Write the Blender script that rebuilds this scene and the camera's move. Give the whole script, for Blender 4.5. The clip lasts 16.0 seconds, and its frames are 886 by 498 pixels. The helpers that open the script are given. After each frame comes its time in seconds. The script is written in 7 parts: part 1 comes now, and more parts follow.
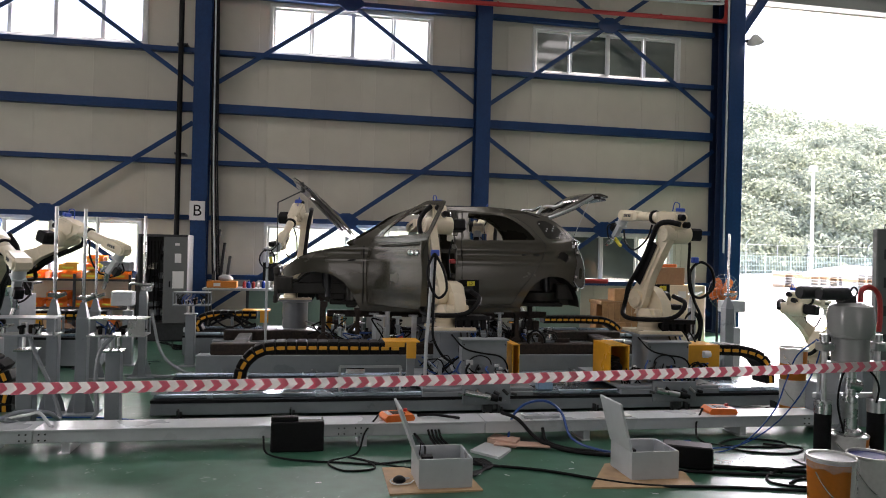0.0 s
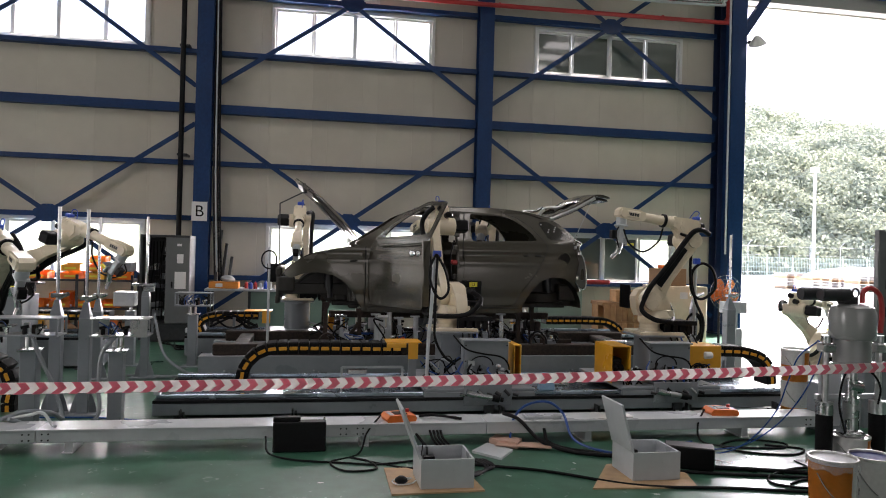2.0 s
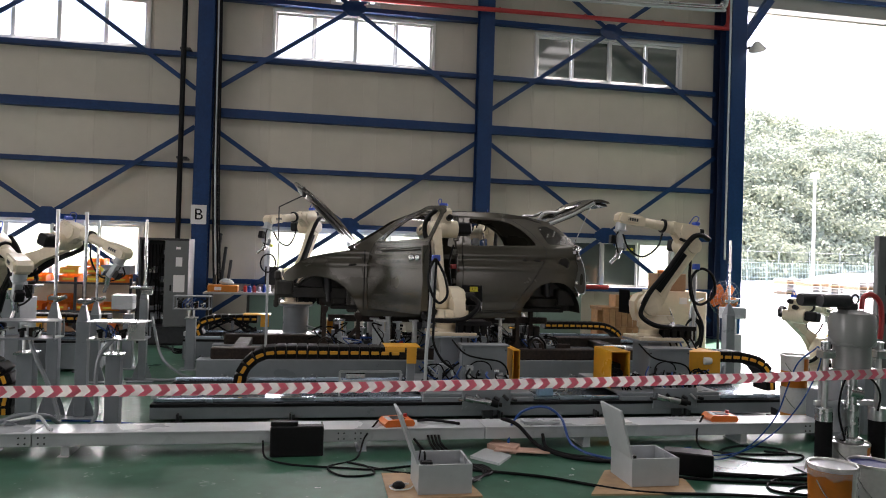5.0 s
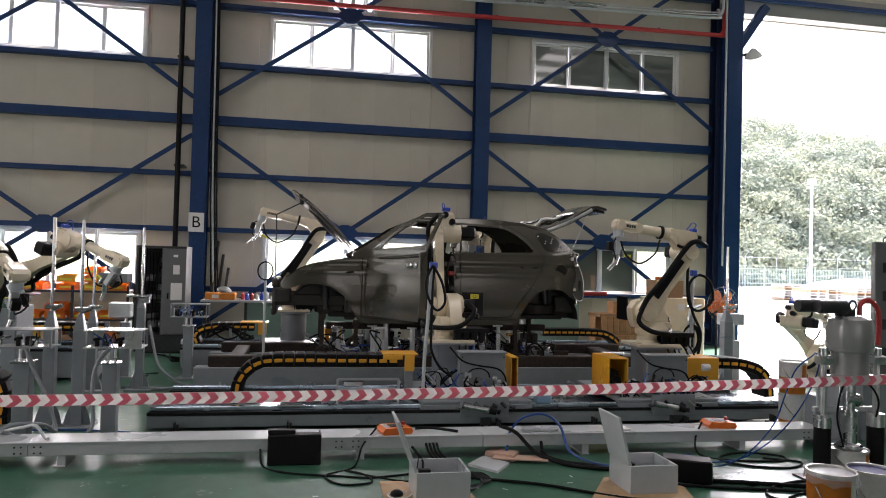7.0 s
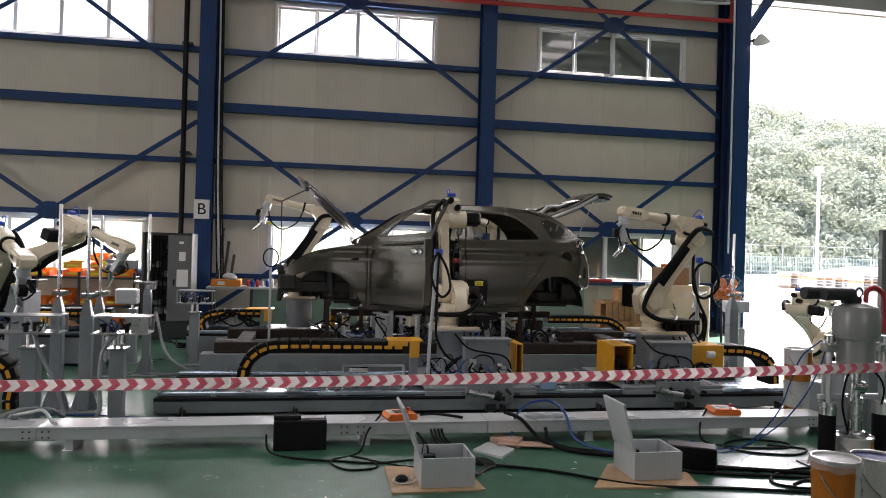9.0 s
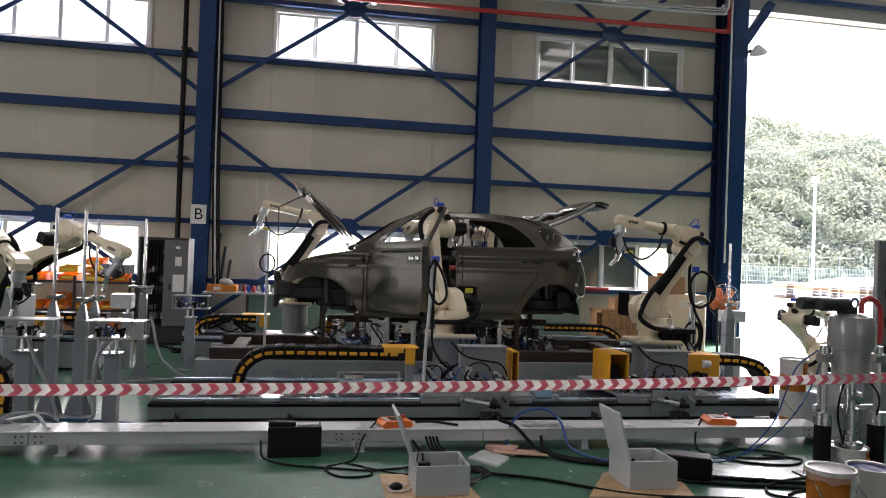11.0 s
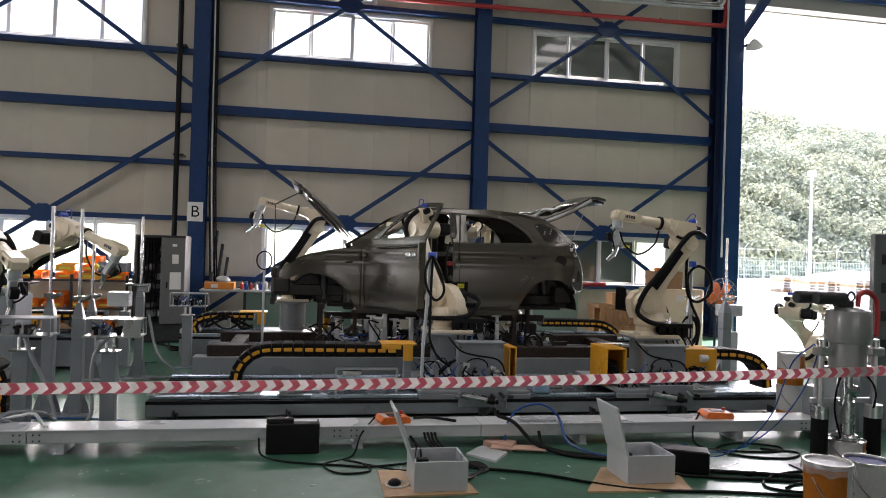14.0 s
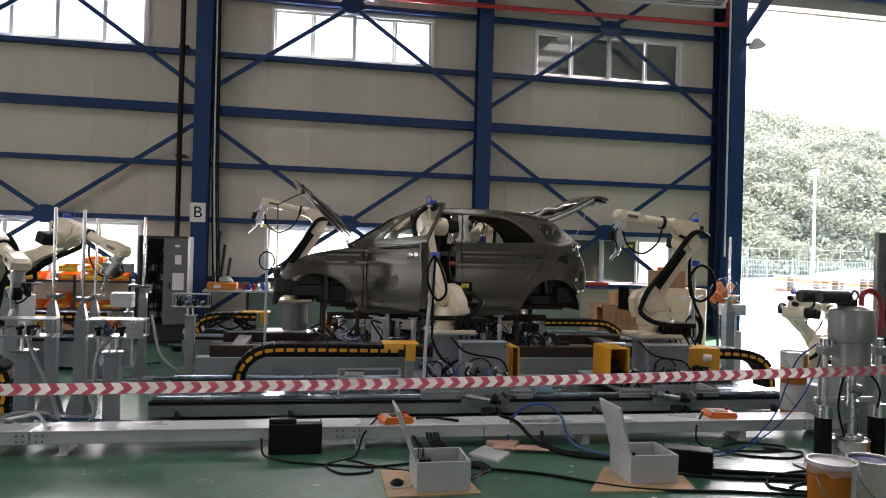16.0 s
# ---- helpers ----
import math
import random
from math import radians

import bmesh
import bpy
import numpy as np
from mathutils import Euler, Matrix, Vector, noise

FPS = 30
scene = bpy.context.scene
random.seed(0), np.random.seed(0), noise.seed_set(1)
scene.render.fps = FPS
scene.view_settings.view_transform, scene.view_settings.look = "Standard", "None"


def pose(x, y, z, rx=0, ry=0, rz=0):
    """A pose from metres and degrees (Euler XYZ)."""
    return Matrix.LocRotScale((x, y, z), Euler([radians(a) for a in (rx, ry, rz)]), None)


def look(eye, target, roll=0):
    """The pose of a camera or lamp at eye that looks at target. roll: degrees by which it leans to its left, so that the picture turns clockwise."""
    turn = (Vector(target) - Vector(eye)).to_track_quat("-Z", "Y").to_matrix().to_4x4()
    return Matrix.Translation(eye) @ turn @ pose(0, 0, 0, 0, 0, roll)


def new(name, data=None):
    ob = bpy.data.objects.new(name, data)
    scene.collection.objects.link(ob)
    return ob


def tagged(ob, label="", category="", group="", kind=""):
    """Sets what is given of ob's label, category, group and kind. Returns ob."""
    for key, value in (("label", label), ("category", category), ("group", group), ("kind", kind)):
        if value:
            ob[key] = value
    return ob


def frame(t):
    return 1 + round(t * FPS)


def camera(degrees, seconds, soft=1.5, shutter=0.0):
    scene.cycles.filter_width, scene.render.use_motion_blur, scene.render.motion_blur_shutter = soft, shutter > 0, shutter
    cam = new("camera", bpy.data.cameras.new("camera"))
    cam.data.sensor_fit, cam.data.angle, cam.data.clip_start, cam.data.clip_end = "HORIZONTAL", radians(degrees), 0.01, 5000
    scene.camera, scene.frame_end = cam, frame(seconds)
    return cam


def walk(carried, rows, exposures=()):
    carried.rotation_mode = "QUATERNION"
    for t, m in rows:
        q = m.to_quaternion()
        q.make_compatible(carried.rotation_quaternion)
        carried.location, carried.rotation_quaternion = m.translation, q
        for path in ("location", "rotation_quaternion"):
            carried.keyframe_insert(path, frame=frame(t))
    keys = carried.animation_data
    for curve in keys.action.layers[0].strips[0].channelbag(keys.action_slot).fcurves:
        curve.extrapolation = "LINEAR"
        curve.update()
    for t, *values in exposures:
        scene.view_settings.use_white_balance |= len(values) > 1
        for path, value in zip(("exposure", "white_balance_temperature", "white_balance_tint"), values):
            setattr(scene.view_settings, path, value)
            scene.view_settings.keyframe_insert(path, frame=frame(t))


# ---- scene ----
# seconds, eye x y z, yaw to the right, pitch, lean
PATH = [
    (0.0, -0.000, 0.000, 1.600, 10.677, 0.156, 1.411),
    (0.5, 0.002, -0.002, 1.601, 10.567, 0.216, 1.317),
    (1.0, 0.001, -0.006, 1.603, 10.575, 0.386, 1.128),
    (1.5, -0.007, -0.013, 1.600, 10.556, 0.251, 1.341),
    (2.0, -0.006, -0.011, 1.599, 10.556, 0.227, 1.475),
    (2.5, -0.005, -0.013, 1.601, 10.661, 0.214, 1.606),
    (3.0, 0.005, 0.005, 1.599, 10.732, 0.270, 1.515),
    (3.5, 0.002, 0.004, 1.601, 10.723, 0.388, 1.672),
    (4.0, 0.004, 0.002, 1.599, 10.557, 0.488, 1.709),
    (6.5, 0.003, 0.002, 1.603, 10.657, 0.684, 1.656),
    (7.0, 0.007, 0.004, 1.603, 10.720, 1.112, 1.542),
    (7.5, 0.016, 0.004, 1.600, 10.630, 1.086, 1.336),
    (8.0, 0.015, 0.011, 1.599, 10.464, 0.821, 1.515),
    (8.5, 0.012, 0.003, 1.599, 10.232, 0.616, 1.225),
    (9.0, 0.009, 0.007, 1.597, 10.333, 0.105, 1.615),
    (11.5, 0.011, 0.008, 1.598, 10.569, 0.732, 2.095),
    (12.0, 0.013, 0.007, 1.597, 10.659, 0.646, 1.949),
    (12.5, 0.013, 0.012, 1.596, 10.502, 0.449, 1.725),
    (13.0, 0.012, 0.012, 1.597, 10.450, 0.234, 1.883),
    (13.5, 0.012, 0.011, 1.597, 10.614, 0.223, 1.747),
    (14.0, 0.015, 0.009, 1.597, 10.773, 0.375, 1.750),
    (14.5, 0.016, 0.012, 1.600, 10.787, 0.520, 1.701),
    (15.0, 0.017, 0.010, 1.597, 10.829, 0.555, 1.763),
    (15.5, 0.019, 0.015, 1.598, 10.782, 0.474, 1.671),
    (16.0, 0.021, 0.014, 1.595, 10.553, 0.378, 1.601),
]


def eye_pose(x, y, z, yaw, pitch, lean):
    a, b = radians(yaw), radians(pitch)
    way = Vector((math.sin(a) * math.cos(b), math.cos(a) * math.cos(b), math.sin(b)))
    return look((x, y, z), Vector((x, y, z)) + 10 * way, lean)


cam = camera(63, 16.0, 1.0)
walk(cam, [(row[0], eye_pose(*row[1:])) for row in PATH], [(0.0, 2.47, 6480, 20), (16.0, 2.47, 6480, 20)])

# ---- daylight ----
SUN_AZ, SUN_EL = 62.0, 52.0      # degrees clockwise from +y, and above the horizon
world = bpy.data.worlds.new("sky")
scene.world = world
world.use_nodes = True
wn = world.node_tree
sky = wn.nodes.new("ShaderNodeTexSky")
sky.sky_type, sky.sun_disc = "NISHITA", False
sky.sun_elevation, sky.sun_rotation = radians(SUN_EL), radians(SUN_AZ)
sky.air_density, sky.dust_density, sky.ozone_density = 1.0, 4.0, 1.0
wn.nodes["Background"].inputs[1].default_value = 0.15
wn.links.new(sky.outputs[0], wn.nodes["Background"].inputs[0])
sun_way = Vector((math.sin(radians(SUN_AZ)) * math.cos(radians(SUN_EL)), math.cos(radians(SUN_AZ)) * math.cos(radians(SUN_EL)), math.sin(radians(SUN_EL))))
sun = new("sun", bpy.data.lights.new("sun", "SUN"))
sun.data.energy, sun.data.angle, sun.data.color = 5.0, radians(0.5), (1.0, 0.95, 0.88)
sun.matrix_world = look(sun_way * 50, (0, 0, 0))


def area_lamp(name, where, target, w, h, watts, color=(1.0, 0.975, 0.92)):
    ob = new(name, bpy.data.lights.new(name, "AREA"))
    ob.data.shape, ob.data.size, ob.data.size_y, ob.data.energy, ob.data.color = "RECTANGLE", w, h, watts, color
    ob.matrix_world = look(where, target)
    return ob


# skylight lamps under the closed roof, and added fill behind and beside the camera
for sx in (-7.7, -2.3, 3.1, 8.5):
    area_lamp("skylight_daylight", (sx, 5.2, 8.82), (sx, 5.201, 0), 1.3, 8.0, 23)
# no gates stand here; both lamps only fill the hall
area_lamp("fill_daylight", (3.0, -11.9, 2.9), (3.0, 0, 2.4), 9.0, 5.2, 38)
area_lamp("side_fill_daylight", (-13.9, 4.0, 2.9), (0, 6.0, 2.2), 7.0, 5.0, 120)
area_lamp("door_daylight", (13.0, 14.75, 3.6), (11.0, 0, 1.5), 7.2, 6.8, 300)
# the pair at -10.1 lights two unseen, assumed windows
for wx in (-10.1, -4.65, 0.8):
    area_lamp("window_daylight", (wx, 14.72, 5.85), (wx, 0, 2.0), 3.0, 0.9, 36)
    area_lamp("window_daylight", (wx, 14.72, 1.55), (wx, 0, 0.8), 3.0, 0.9, 58)

# ---- materials ----


def mat(name, color, rough=0.5, metal=0.0, vary=0.12, grain=40.0, stain=1.2, bump=0.0, bump_scale=60.0, rough_vary=0.15, hue=None, coat=0.0, per_piece=0.0, spec=0.5):
    """A surface whose colour changes at two scales, with uneven gloss and fine relief."""
    m = bpy.data.materials.new(name)
    m.use_nodes = True
    n, l = m.node_tree.nodes, m.node_tree.links
    b = n["Principled BSDF"]
    b.inputs["Metallic"].default_value = metal
    b.inputs["Coat Weight"].default_value = coat
    b.inputs["Specular IOR Level"].default_value = spec
    b.inputs["Coat Roughness"].default_value = 0.12
    tc = n.new("ShaderNodeTexCoord")
    big, fine = n.new("ShaderNodeTexNoise"), n.new("ShaderNodeTexNoise")
    big.inputs["Scale"].default_value, big.inputs["Detail"].default_value = stain, 6
    fine.inputs["Scale"].default_value, fine.inputs["Detail"].default_value = grain, 4
    for t in (big, fine):
        l.new(tc.outputs["Object"], t.inputs["Vector"])
    add = n.new("ShaderNodeMath")
    add.operation = "ADD"
    half = n.new("ShaderNodeMath")
    half.operation, half.inputs[1].default_value = "MULTIPLY", 0.5
    l.new(big.outputs["Fac"], add.inputs[0])
    l.new(fine.outputs["Fac"], add.inputs[1])
    l.new(add.outputs[0], half.inputs[0])
    ramp = n.new("ShaderNodeMapRange")
    ramp.inputs["From Min"].default_value, ramp.inputs["From Max"].default_value = 0.33, 0.67
    l.new(half.outputs[0], ramp.inputs["Value"])
    mix = n.new("ShaderNodeMix")
    mix.data_type = "RGBA"
    lo = [c * (1 - vary) for c in color]
    hi = [min(1, c * (1 + vary)) for c in (hue or color)]
    mix.inputs["A"].default_value, mix.inputs["B"].default_value = (*lo, 1), (*hi, 1)
    l.new(ramp.outputs[0], mix.inputs["Factor"])
    out = mix.outputs["Result"]
    if per_piece:
        info, hsv, mr = n.new("ShaderNodeObjectInfo"), n.new("ShaderNodeHueSaturation"), n.new("ShaderNodeMapRange")
        mr.inputs["To Min"].default_value, mr.inputs["To Max"].default_value = 1 - per_piece, 1 + per_piece
        l.new(info.outputs["Random"], mr.inputs["Value"])
        l.new(mr.outputs[0], hsv.inputs["Value"])
        l.new(out, hsv.inputs["Color"])
        out = hsv.outputs["Color"]
    l.new(out, b.inputs["Base Color"])
    rr = n.new("ShaderNodeMapRange")
    rr.inputs["To Min"].default_value = max(0.03, rough - rough_vary)
    rr.inputs["To Max"].default_value = min(1.0, rough + rough_vary)
    rr.inputs["From Min"].default_value, rr.inputs["From Max"].default_value = 0.3, 0.7
    l.new(big.outputs["Fac"], rr.inputs["Value"])
    l.new(rr.outputs[0], b.inputs["Roughness"])
    if bump:
        bt, bn = n.new("ShaderNodeTexNoise"), n.new("ShaderNodeBump")
        bt.inputs["Scale"].default_value, bt.inputs["Detail"].default_value = bump_scale, 3
        l.new(tc.outputs["Object"], bt.inputs["Vector"])
        bn.inputs["Strength"].default_value, bn.inputs["Distance"].default_value = bump, 0.01
        l.new(bt.outputs["Fac"], bn.inputs["Height"])
        l.new(bn.outputs[0], b.inputs["Normal"])
    return m


def glass(name, color, rough=0.02, alpha=0.25):
    m = bpy.data.materials.new(name)
    m.use_nodes = True
    n, l = m.node_tree.nodes, m.node_tree.links
    b = n["Principled BSDF"]
    b.inputs["Base Color"].default_value = (*color, 1)
    b.inputs["Roughness"].default_value = rough
    tr, mx, fr = n.new("ShaderNodeBsdfTransparent"), n.new("ShaderNodeMixShader"), n.new("ShaderNodeFresnel")
    mxv = n.new("ShaderNodeMath")
    mxv.operation, mxv.inputs[1].default_value, mxv.use_clamp = "ADD", alpha, True
    l.new(fr.outputs[0], mxv.inputs[0])
    l.new(mxv.outputs[0], mx.inputs[0])
    l.new(tr.outputs[0], mx.inputs[1])
    l.new(b.outputs[0], mx.inputs[2])
    l.new(mx.outputs[0], n["Material Output"].inputs["Surface"])
    return m


M_PANEL = mat("beige_wall_panel", (0.50, 0.47, 0.40), 0.45, vary=0.06, grain=3, stain=0.5, bump=0.05, bump_scale=8, per_piece=0.05)
M_BLUE = mat("blue_steel_paint", (0.006, 0.034, 0.118), 0.45, vary=0.2, grain=20, stain=1.5, bump=0.04, spec=0.3)
# darker copy of the blue paint for a column in shadow
M_SHADEBLUE = mat("shaded_blue_paint", (0.007, 0.016, 0.05), 0.45, vary=0.2, grain=20, stain=1.5, spec=0.3)
M_WHITE_FRAME = mat("white_window_frame", (0.62, 0.62, 0.60), 0.4, vary=0.06)
M_GLASS = glass("clear_glass", (0.9, 0.95, 0.95), alpha=0.03)
M_GREENGLASS = mat("green_grey_glass", (0.075, 0.095, 0.08), 0.045, vary=0.15, grain=2, stain=0.8, rough_vary=0.012, spec=0.9)
M_CREAM = mat("cream_robot_paint", (0.74, 0.65, 0.49), 0.32, vary=0.05, grain=15, stain=3, coat=0.3)
M_BLACK = mat("black_rubber", (0.006, 0.006, 0.007), 0.6, vary=0.3, grain=50, spec=0.15)
M_BLACKGLOSS = mat("black_plastic", (0.005, 0.005, 0.006), 0.42, vary=0.3, spec=0.18)
M_GREY = mat("grey_machine_paint", (0.212, 0.236, 0.258), 0.38, vary=0.08, grain=12, stain=2, bump=0.03)
M_LGREY = mat("light_grey_paint", (0.475, 0.505, 0.525), 0.35, vary=0.06, grain=12, stain=1.5, bump=0.02)
M_DGREY = mat("dark_grey_metal", (0.032, 0.034, 0.037), 0.45, vary=0.25, grain=25, metal=0.3)
M_STEEL = mat("bare_steel", (0.55, 0.56, 0.57), 0.28, metal=1.0, vary=0.15, grain=30)
M_CHROME = mat("bright_chrome", (0.75, 0.76, 0.77), 0.12, metal=1.0, vary=0.05, rough_vary=0.06)
M_RAIL = mat("polished_rail", (0.42, 0.50, 0.58), 0.22, metal=0.9, vary=0.15, grain=8, stain=2)
M_RUST = mat("dark_rusty_steel", (0.018, 0.014, 0.013), 0.65, vary=0.4, grain=30, stain=5, hue=(0.036, 0.025, 0.020), bump=0.2, spec=0.3)
M_YELLOW = mat("yellow_orange_paint", (0.74, 0.36, 0.02), 0.4, vary=0.08, grain=15)
M_ORANGE = mat("orange_plastic", (0.72, 0.16, 0.02), 0.4, vary=0.1, grain=20)
M_RED = mat("red_pipe_paint", (0.42, 0.03, 0.03), 0.4, vary=0.12)
M_CRATE = mat("orange_brown_wood", (0.40, 0.22, 0.10), 0.6, vary=0.2, grain=14, stain=5, bump=0.06, per_piece=0.2)
M_WOOD = mat("plywood", (0.45, 0.30, 0.17), 0.6, vary=0.18, grain=14, stain=5, bump=0.06, per_piece=0.15)
M_CARD = mat("cardboard", (0.34, 0.20, 0.11), 0.75, vary=0.12, grain=25)
M_PINKCARD = mat("pink_cardboard", (0.55, 0.36, 0.28), 0.7, vary=0.08, grain=25)
M_WHITE = mat("white_paper", (0.75, 0.75, 0.74), 0.6, vary=0.04)
M_TAPEWHITE = mat("white_tape_film", (0.90, 0.88, 0.87), 0.35, vary=0.05)
M_TAPERED = mat("pink_red_tape_print", (0.90, 0.31, 0.40), 0.35, vary=0.1)
M_CAR = mat("dark_olive_primer", (0.060, 0.055, 0.041), 0.26, vary=0.03, grain=60, stain=1.0, metal=0.35, coat=0.8, rough_vary=0.03)
M_CARDARKGLOSS = mat("dark_gloss_primer", (0.03, 0.028, 0.024), 0.16, vary=0.1, metal=0.5, coat=0.6, rough_vary=0.05)
M_CARDARK = mat("dark_car_underbody", (0.012, 0.011, 0.010), 0.6, vary=0.3, grain=20, stain=4, spec=0.2)
M_WELL = mat("dull_primed_wheel_well", (0.026, 0.024, 0.020), 0.5, vary=0.3, grain=20, stain=5, spec=0.4)
M_CARIN = mat("grey_primer_inside", (0.10, 0.095, 0.085), 0.4, vary=0.15, grain=20, stain=4, metal=0.3)
M_GREENBENCH = mat("green_bench_sheet", (0.12, 0.19, 0.16), 0.5, vary=0.1)
M_BLUEHOSE = mat("blue_hose", (0.015, 0.065, 0.26), 0.35, vary=0.1)
M_BLUEPART = mat("blue_plastic", (0.02, 0.07, 0.45), 0.35, vary=0.1)
M_TANK = mat("grey_tank_paint", (0.26, 0.27, 0.27), 0.33, vary=0.06, grain=10, coat=0.2)
M_PAILWHITE = mat("white_pail_lacquer", (0.56, 0.56, 0.55), 0.35, vary=0.1)
M_TIN = mat("tin_plate", (0.60, 0.60, 0.58), 0.35, metal=0.7, vary=0.12)
M_PAILORANGE = mat("orange_pail_print", (0.68, 0.24, 0.03), 0.35, vary=0.08)
M_CONCRETE = mat("yard_concrete", (0.55, 0.54, 0.51), 0.8, vary=0.12, grain=3, stain=0.15)
M_HILL = mat("hill_soil", (0.22, 0.26, 0.15), 0.9, vary=0.3, grain=1, stain=0.1)
# leaf green paled towards grey, putting haze and glare into the colour
M_LEAF = mat("hazed_tree_leaf", (0.235, 0.280, 0.232), 0.85, vary=0.12, grain=0.35, stain=0.05, hue=(0.29, 0.33, 0.265))
M_FENCE = mat("green_fence_wire", (0.40, 0.50, 0.45), 0.5, vary=0.1)
M_ROOF = mat("grey_roof_sheet", (0.26, 0.26, 0.25), 0.6, vary=0.1)
M_LABELYELLOW = mat("yellow_label", (0.75, 0.66, 0.05), 0.5, vary=0.05)
M_NAVYPAIL = mat("navy_paint_liquid", (0.012, 0.02, 0.12), 0.55, vary=0.2, spec=0.2)


def floor_material():
    """Green painted floor, scuffed, with an uneven wet-looking gloss."""
    m = mat("green_floor_paint", (0.020, 0.092, 0.054), 0.36, spec=0.85, vary=0.25, grain=7, stain=0.7, hue=(0.034, 0.120, 0.074), rough_vary=0.09, bump=0.03, bump_scale=3)
    n, l = m.node_tree.nodes, m.node_tree.links
    b = n["Principled BSDF"]
    tc, sc = n.new("ShaderNodeTexCoord"), n.new("ShaderNodeTexNoise")
    sc.inputs["Scale"].default_value, sc.inputs["Detail"].default_value, sc.inputs["Distortion"].default_value = 9, 8, 1.5
    l.new(tc.outputs["Object"], sc.inputs["Vector"])
    mr, mx = n.new("ShaderNodeMapRange"), n.new("ShaderNodeMix")
    mr.inputs["From Min"].default_value, mr.inputs["From Max"].default_value = 0.66, 0.74
    mx.data_type = "RGBA"
    mx.inputs["B"].default_value = (0.30, 0.34, 0.31, 1)
    l.new(sc.outputs["Fac"], mr.inputs["Value"])
    l.new(mr.outputs[0], mx.inputs["Factor"])
    old = b.inputs["Base Color"].links[0].from_socket
    l.new(old, mx.inputs["A"])
    l.new(mx.outputs["Result"], b.inputs["Base Color"])
    return m


M_FLOOR = floor_material()


def lets_light_through(m, share):
    """Mixes a translucent layer of the same colour into a thin material."""
    n, l = m.node_tree.nodes, m.node_tree.links
    b = n["Principled BSDF"]
    tr, mx = n.new("ShaderNodeBsdfTranslucent"), n.new("ShaderNodeMixShader")
    mx.inputs[0].default_value = share
    l.new(b.inputs["Base Color"].links[0].from_socket, tr.inputs["Color"])
    l.new(b.outputs[0], mx.inputs[1])
    l.new(tr.outputs[0], mx.inputs[2])
    l.new(mx.outputs[0], n["Material Output"].inputs["Surface"])


for thin in (M_TAPEWHITE, M_TAPERED):
    lets_light_through(thin, 0.5)

# ---- building blocks ----


def bx(bm, x0, x1, y0, y1, z0, z1, bevel=0.0, m=None):
    """A box, its edges bevelled, into bm."""
    r = bmesh.ops.create_cube(bm, size=1.0)
    vs = r["verts"]
    bmesh.ops.scale(bm, vec=(x1 - x0, y1 - y0, z1 - z0), verts=vs)
    bmesh.ops.translate(bm, vec=((x0 + x1) / 2, (y0 + y1) / 2, (z0 + z1) / 2), verts=vs)
    if bevel:
        es = list({e for v in vs for e in v.link_edges})
        g = bmesh.ops.bevel(bm, geom=es, offset=bevel, segments=1, affect="EDGES", profile=0.5)
        vs = list({v for fc in g["faces"] for v in fc.verts} | {v for v in vs if v.is_valid})
    if m is not None:
        bmesh.ops.transform(bm, matrix=m, verts=vs)
    return bm


def cyl(bm, p0, p1, r0, r1=None, seg=16, caps=True):
    """A cylinder or cone from p0 to p1."""
    p0, p1 = Vector(p0), Vector(p1)
    d = p1 - p0
    r = bmesh.ops.create_cone(bm, cap_ends=caps, segments=seg, radius1=r0, radius2=r0 if r1 is None else r1, depth=d.length)
    m = Matrix.Translation((p0 + p1) / 2) @ d.to_track_quat("Z", "Y").to_matrix().to_4x4()
    bmesh.ops.transform(bm, matrix=m, verts=r["verts"])
    return bm


def lathe(bm, c, profile, seg=24, axis="z"):
    """A turned form: rows of radius and height about a vertical line through c."""
    rings = []
    for r, h in profile:
        rings.append([bm.verts.new((c[0] + r * math.cos(2 * math.pi * i / seg), c[1] + r * math.sin(2 * math.pi * i / seg), c[2] + h)) for i in range(seg)])
    for a, b in zip(rings, rings[1:]):
        for i in range(seg):
            bm.faces.new((a[i], a[(i + 1) % seg], b[(i + 1) % seg], b[i]))
    bm.faces.new(list(reversed(rings[0])))
    bm.faces.new(rings[-1])
    return bm


def smooth_path(pts, n=8):
    """A Catmull-Rom curve through pts."""
    P = [Vector(p) for p in pts]
    P = [2 * P[0] - P[1]] + P + [2 * P[-1] - P[-2]]
    out = []
    for i in range(1, len(P) - 2):
        a, b, c, d = P[i - 1:i + 3]
        for k in range(n):
            t = k / n
            out.append(0.5 * ((2 * b) + (c - a) * t + (2 * a - 5 * b + 4 * c - d) * t * t + (3 * b - a - 3 * c + d) * t ** 3))
    out.append(P[-2])
    return out


def tube(bm, pts, r, seg=8, n=6, smooth=True):
    """A round tube swept along a curve through pts."""
    path = smooth_path(pts, n) if smooth else [Vector(p) for p in pts]
    rings, side = [], None
    for i, p in enumerate(path):
        d = (path[min(i + 1, len(path) - 1)] - path[max(i - 1, 0)]).normalized()
        if side is None:
            side = d.orthogonal().normalized()
        side = (side - d * side.dot(d)).normalized()
        up = d.cross(side)
        rad = r(i / (len(path) - 1)) if callable(r) else r
        rings.append([bm.verts.new(p + rad * (math.cos(2 * math.pi * k / seg) * side + math.sin(2 * math.pi * k / seg) * up)) for k in range(seg)])
    for a, b in zip(rings, rings[1:]):
        for k in range(seg):
            bm.faces.new((a[k], a[(k + 1) % seg], b[(k + 1) % seg], b[k]))
    bm.faces.new(list(reversed(rings[0])))
    bm.faces.new(rings[-1])
    return bm


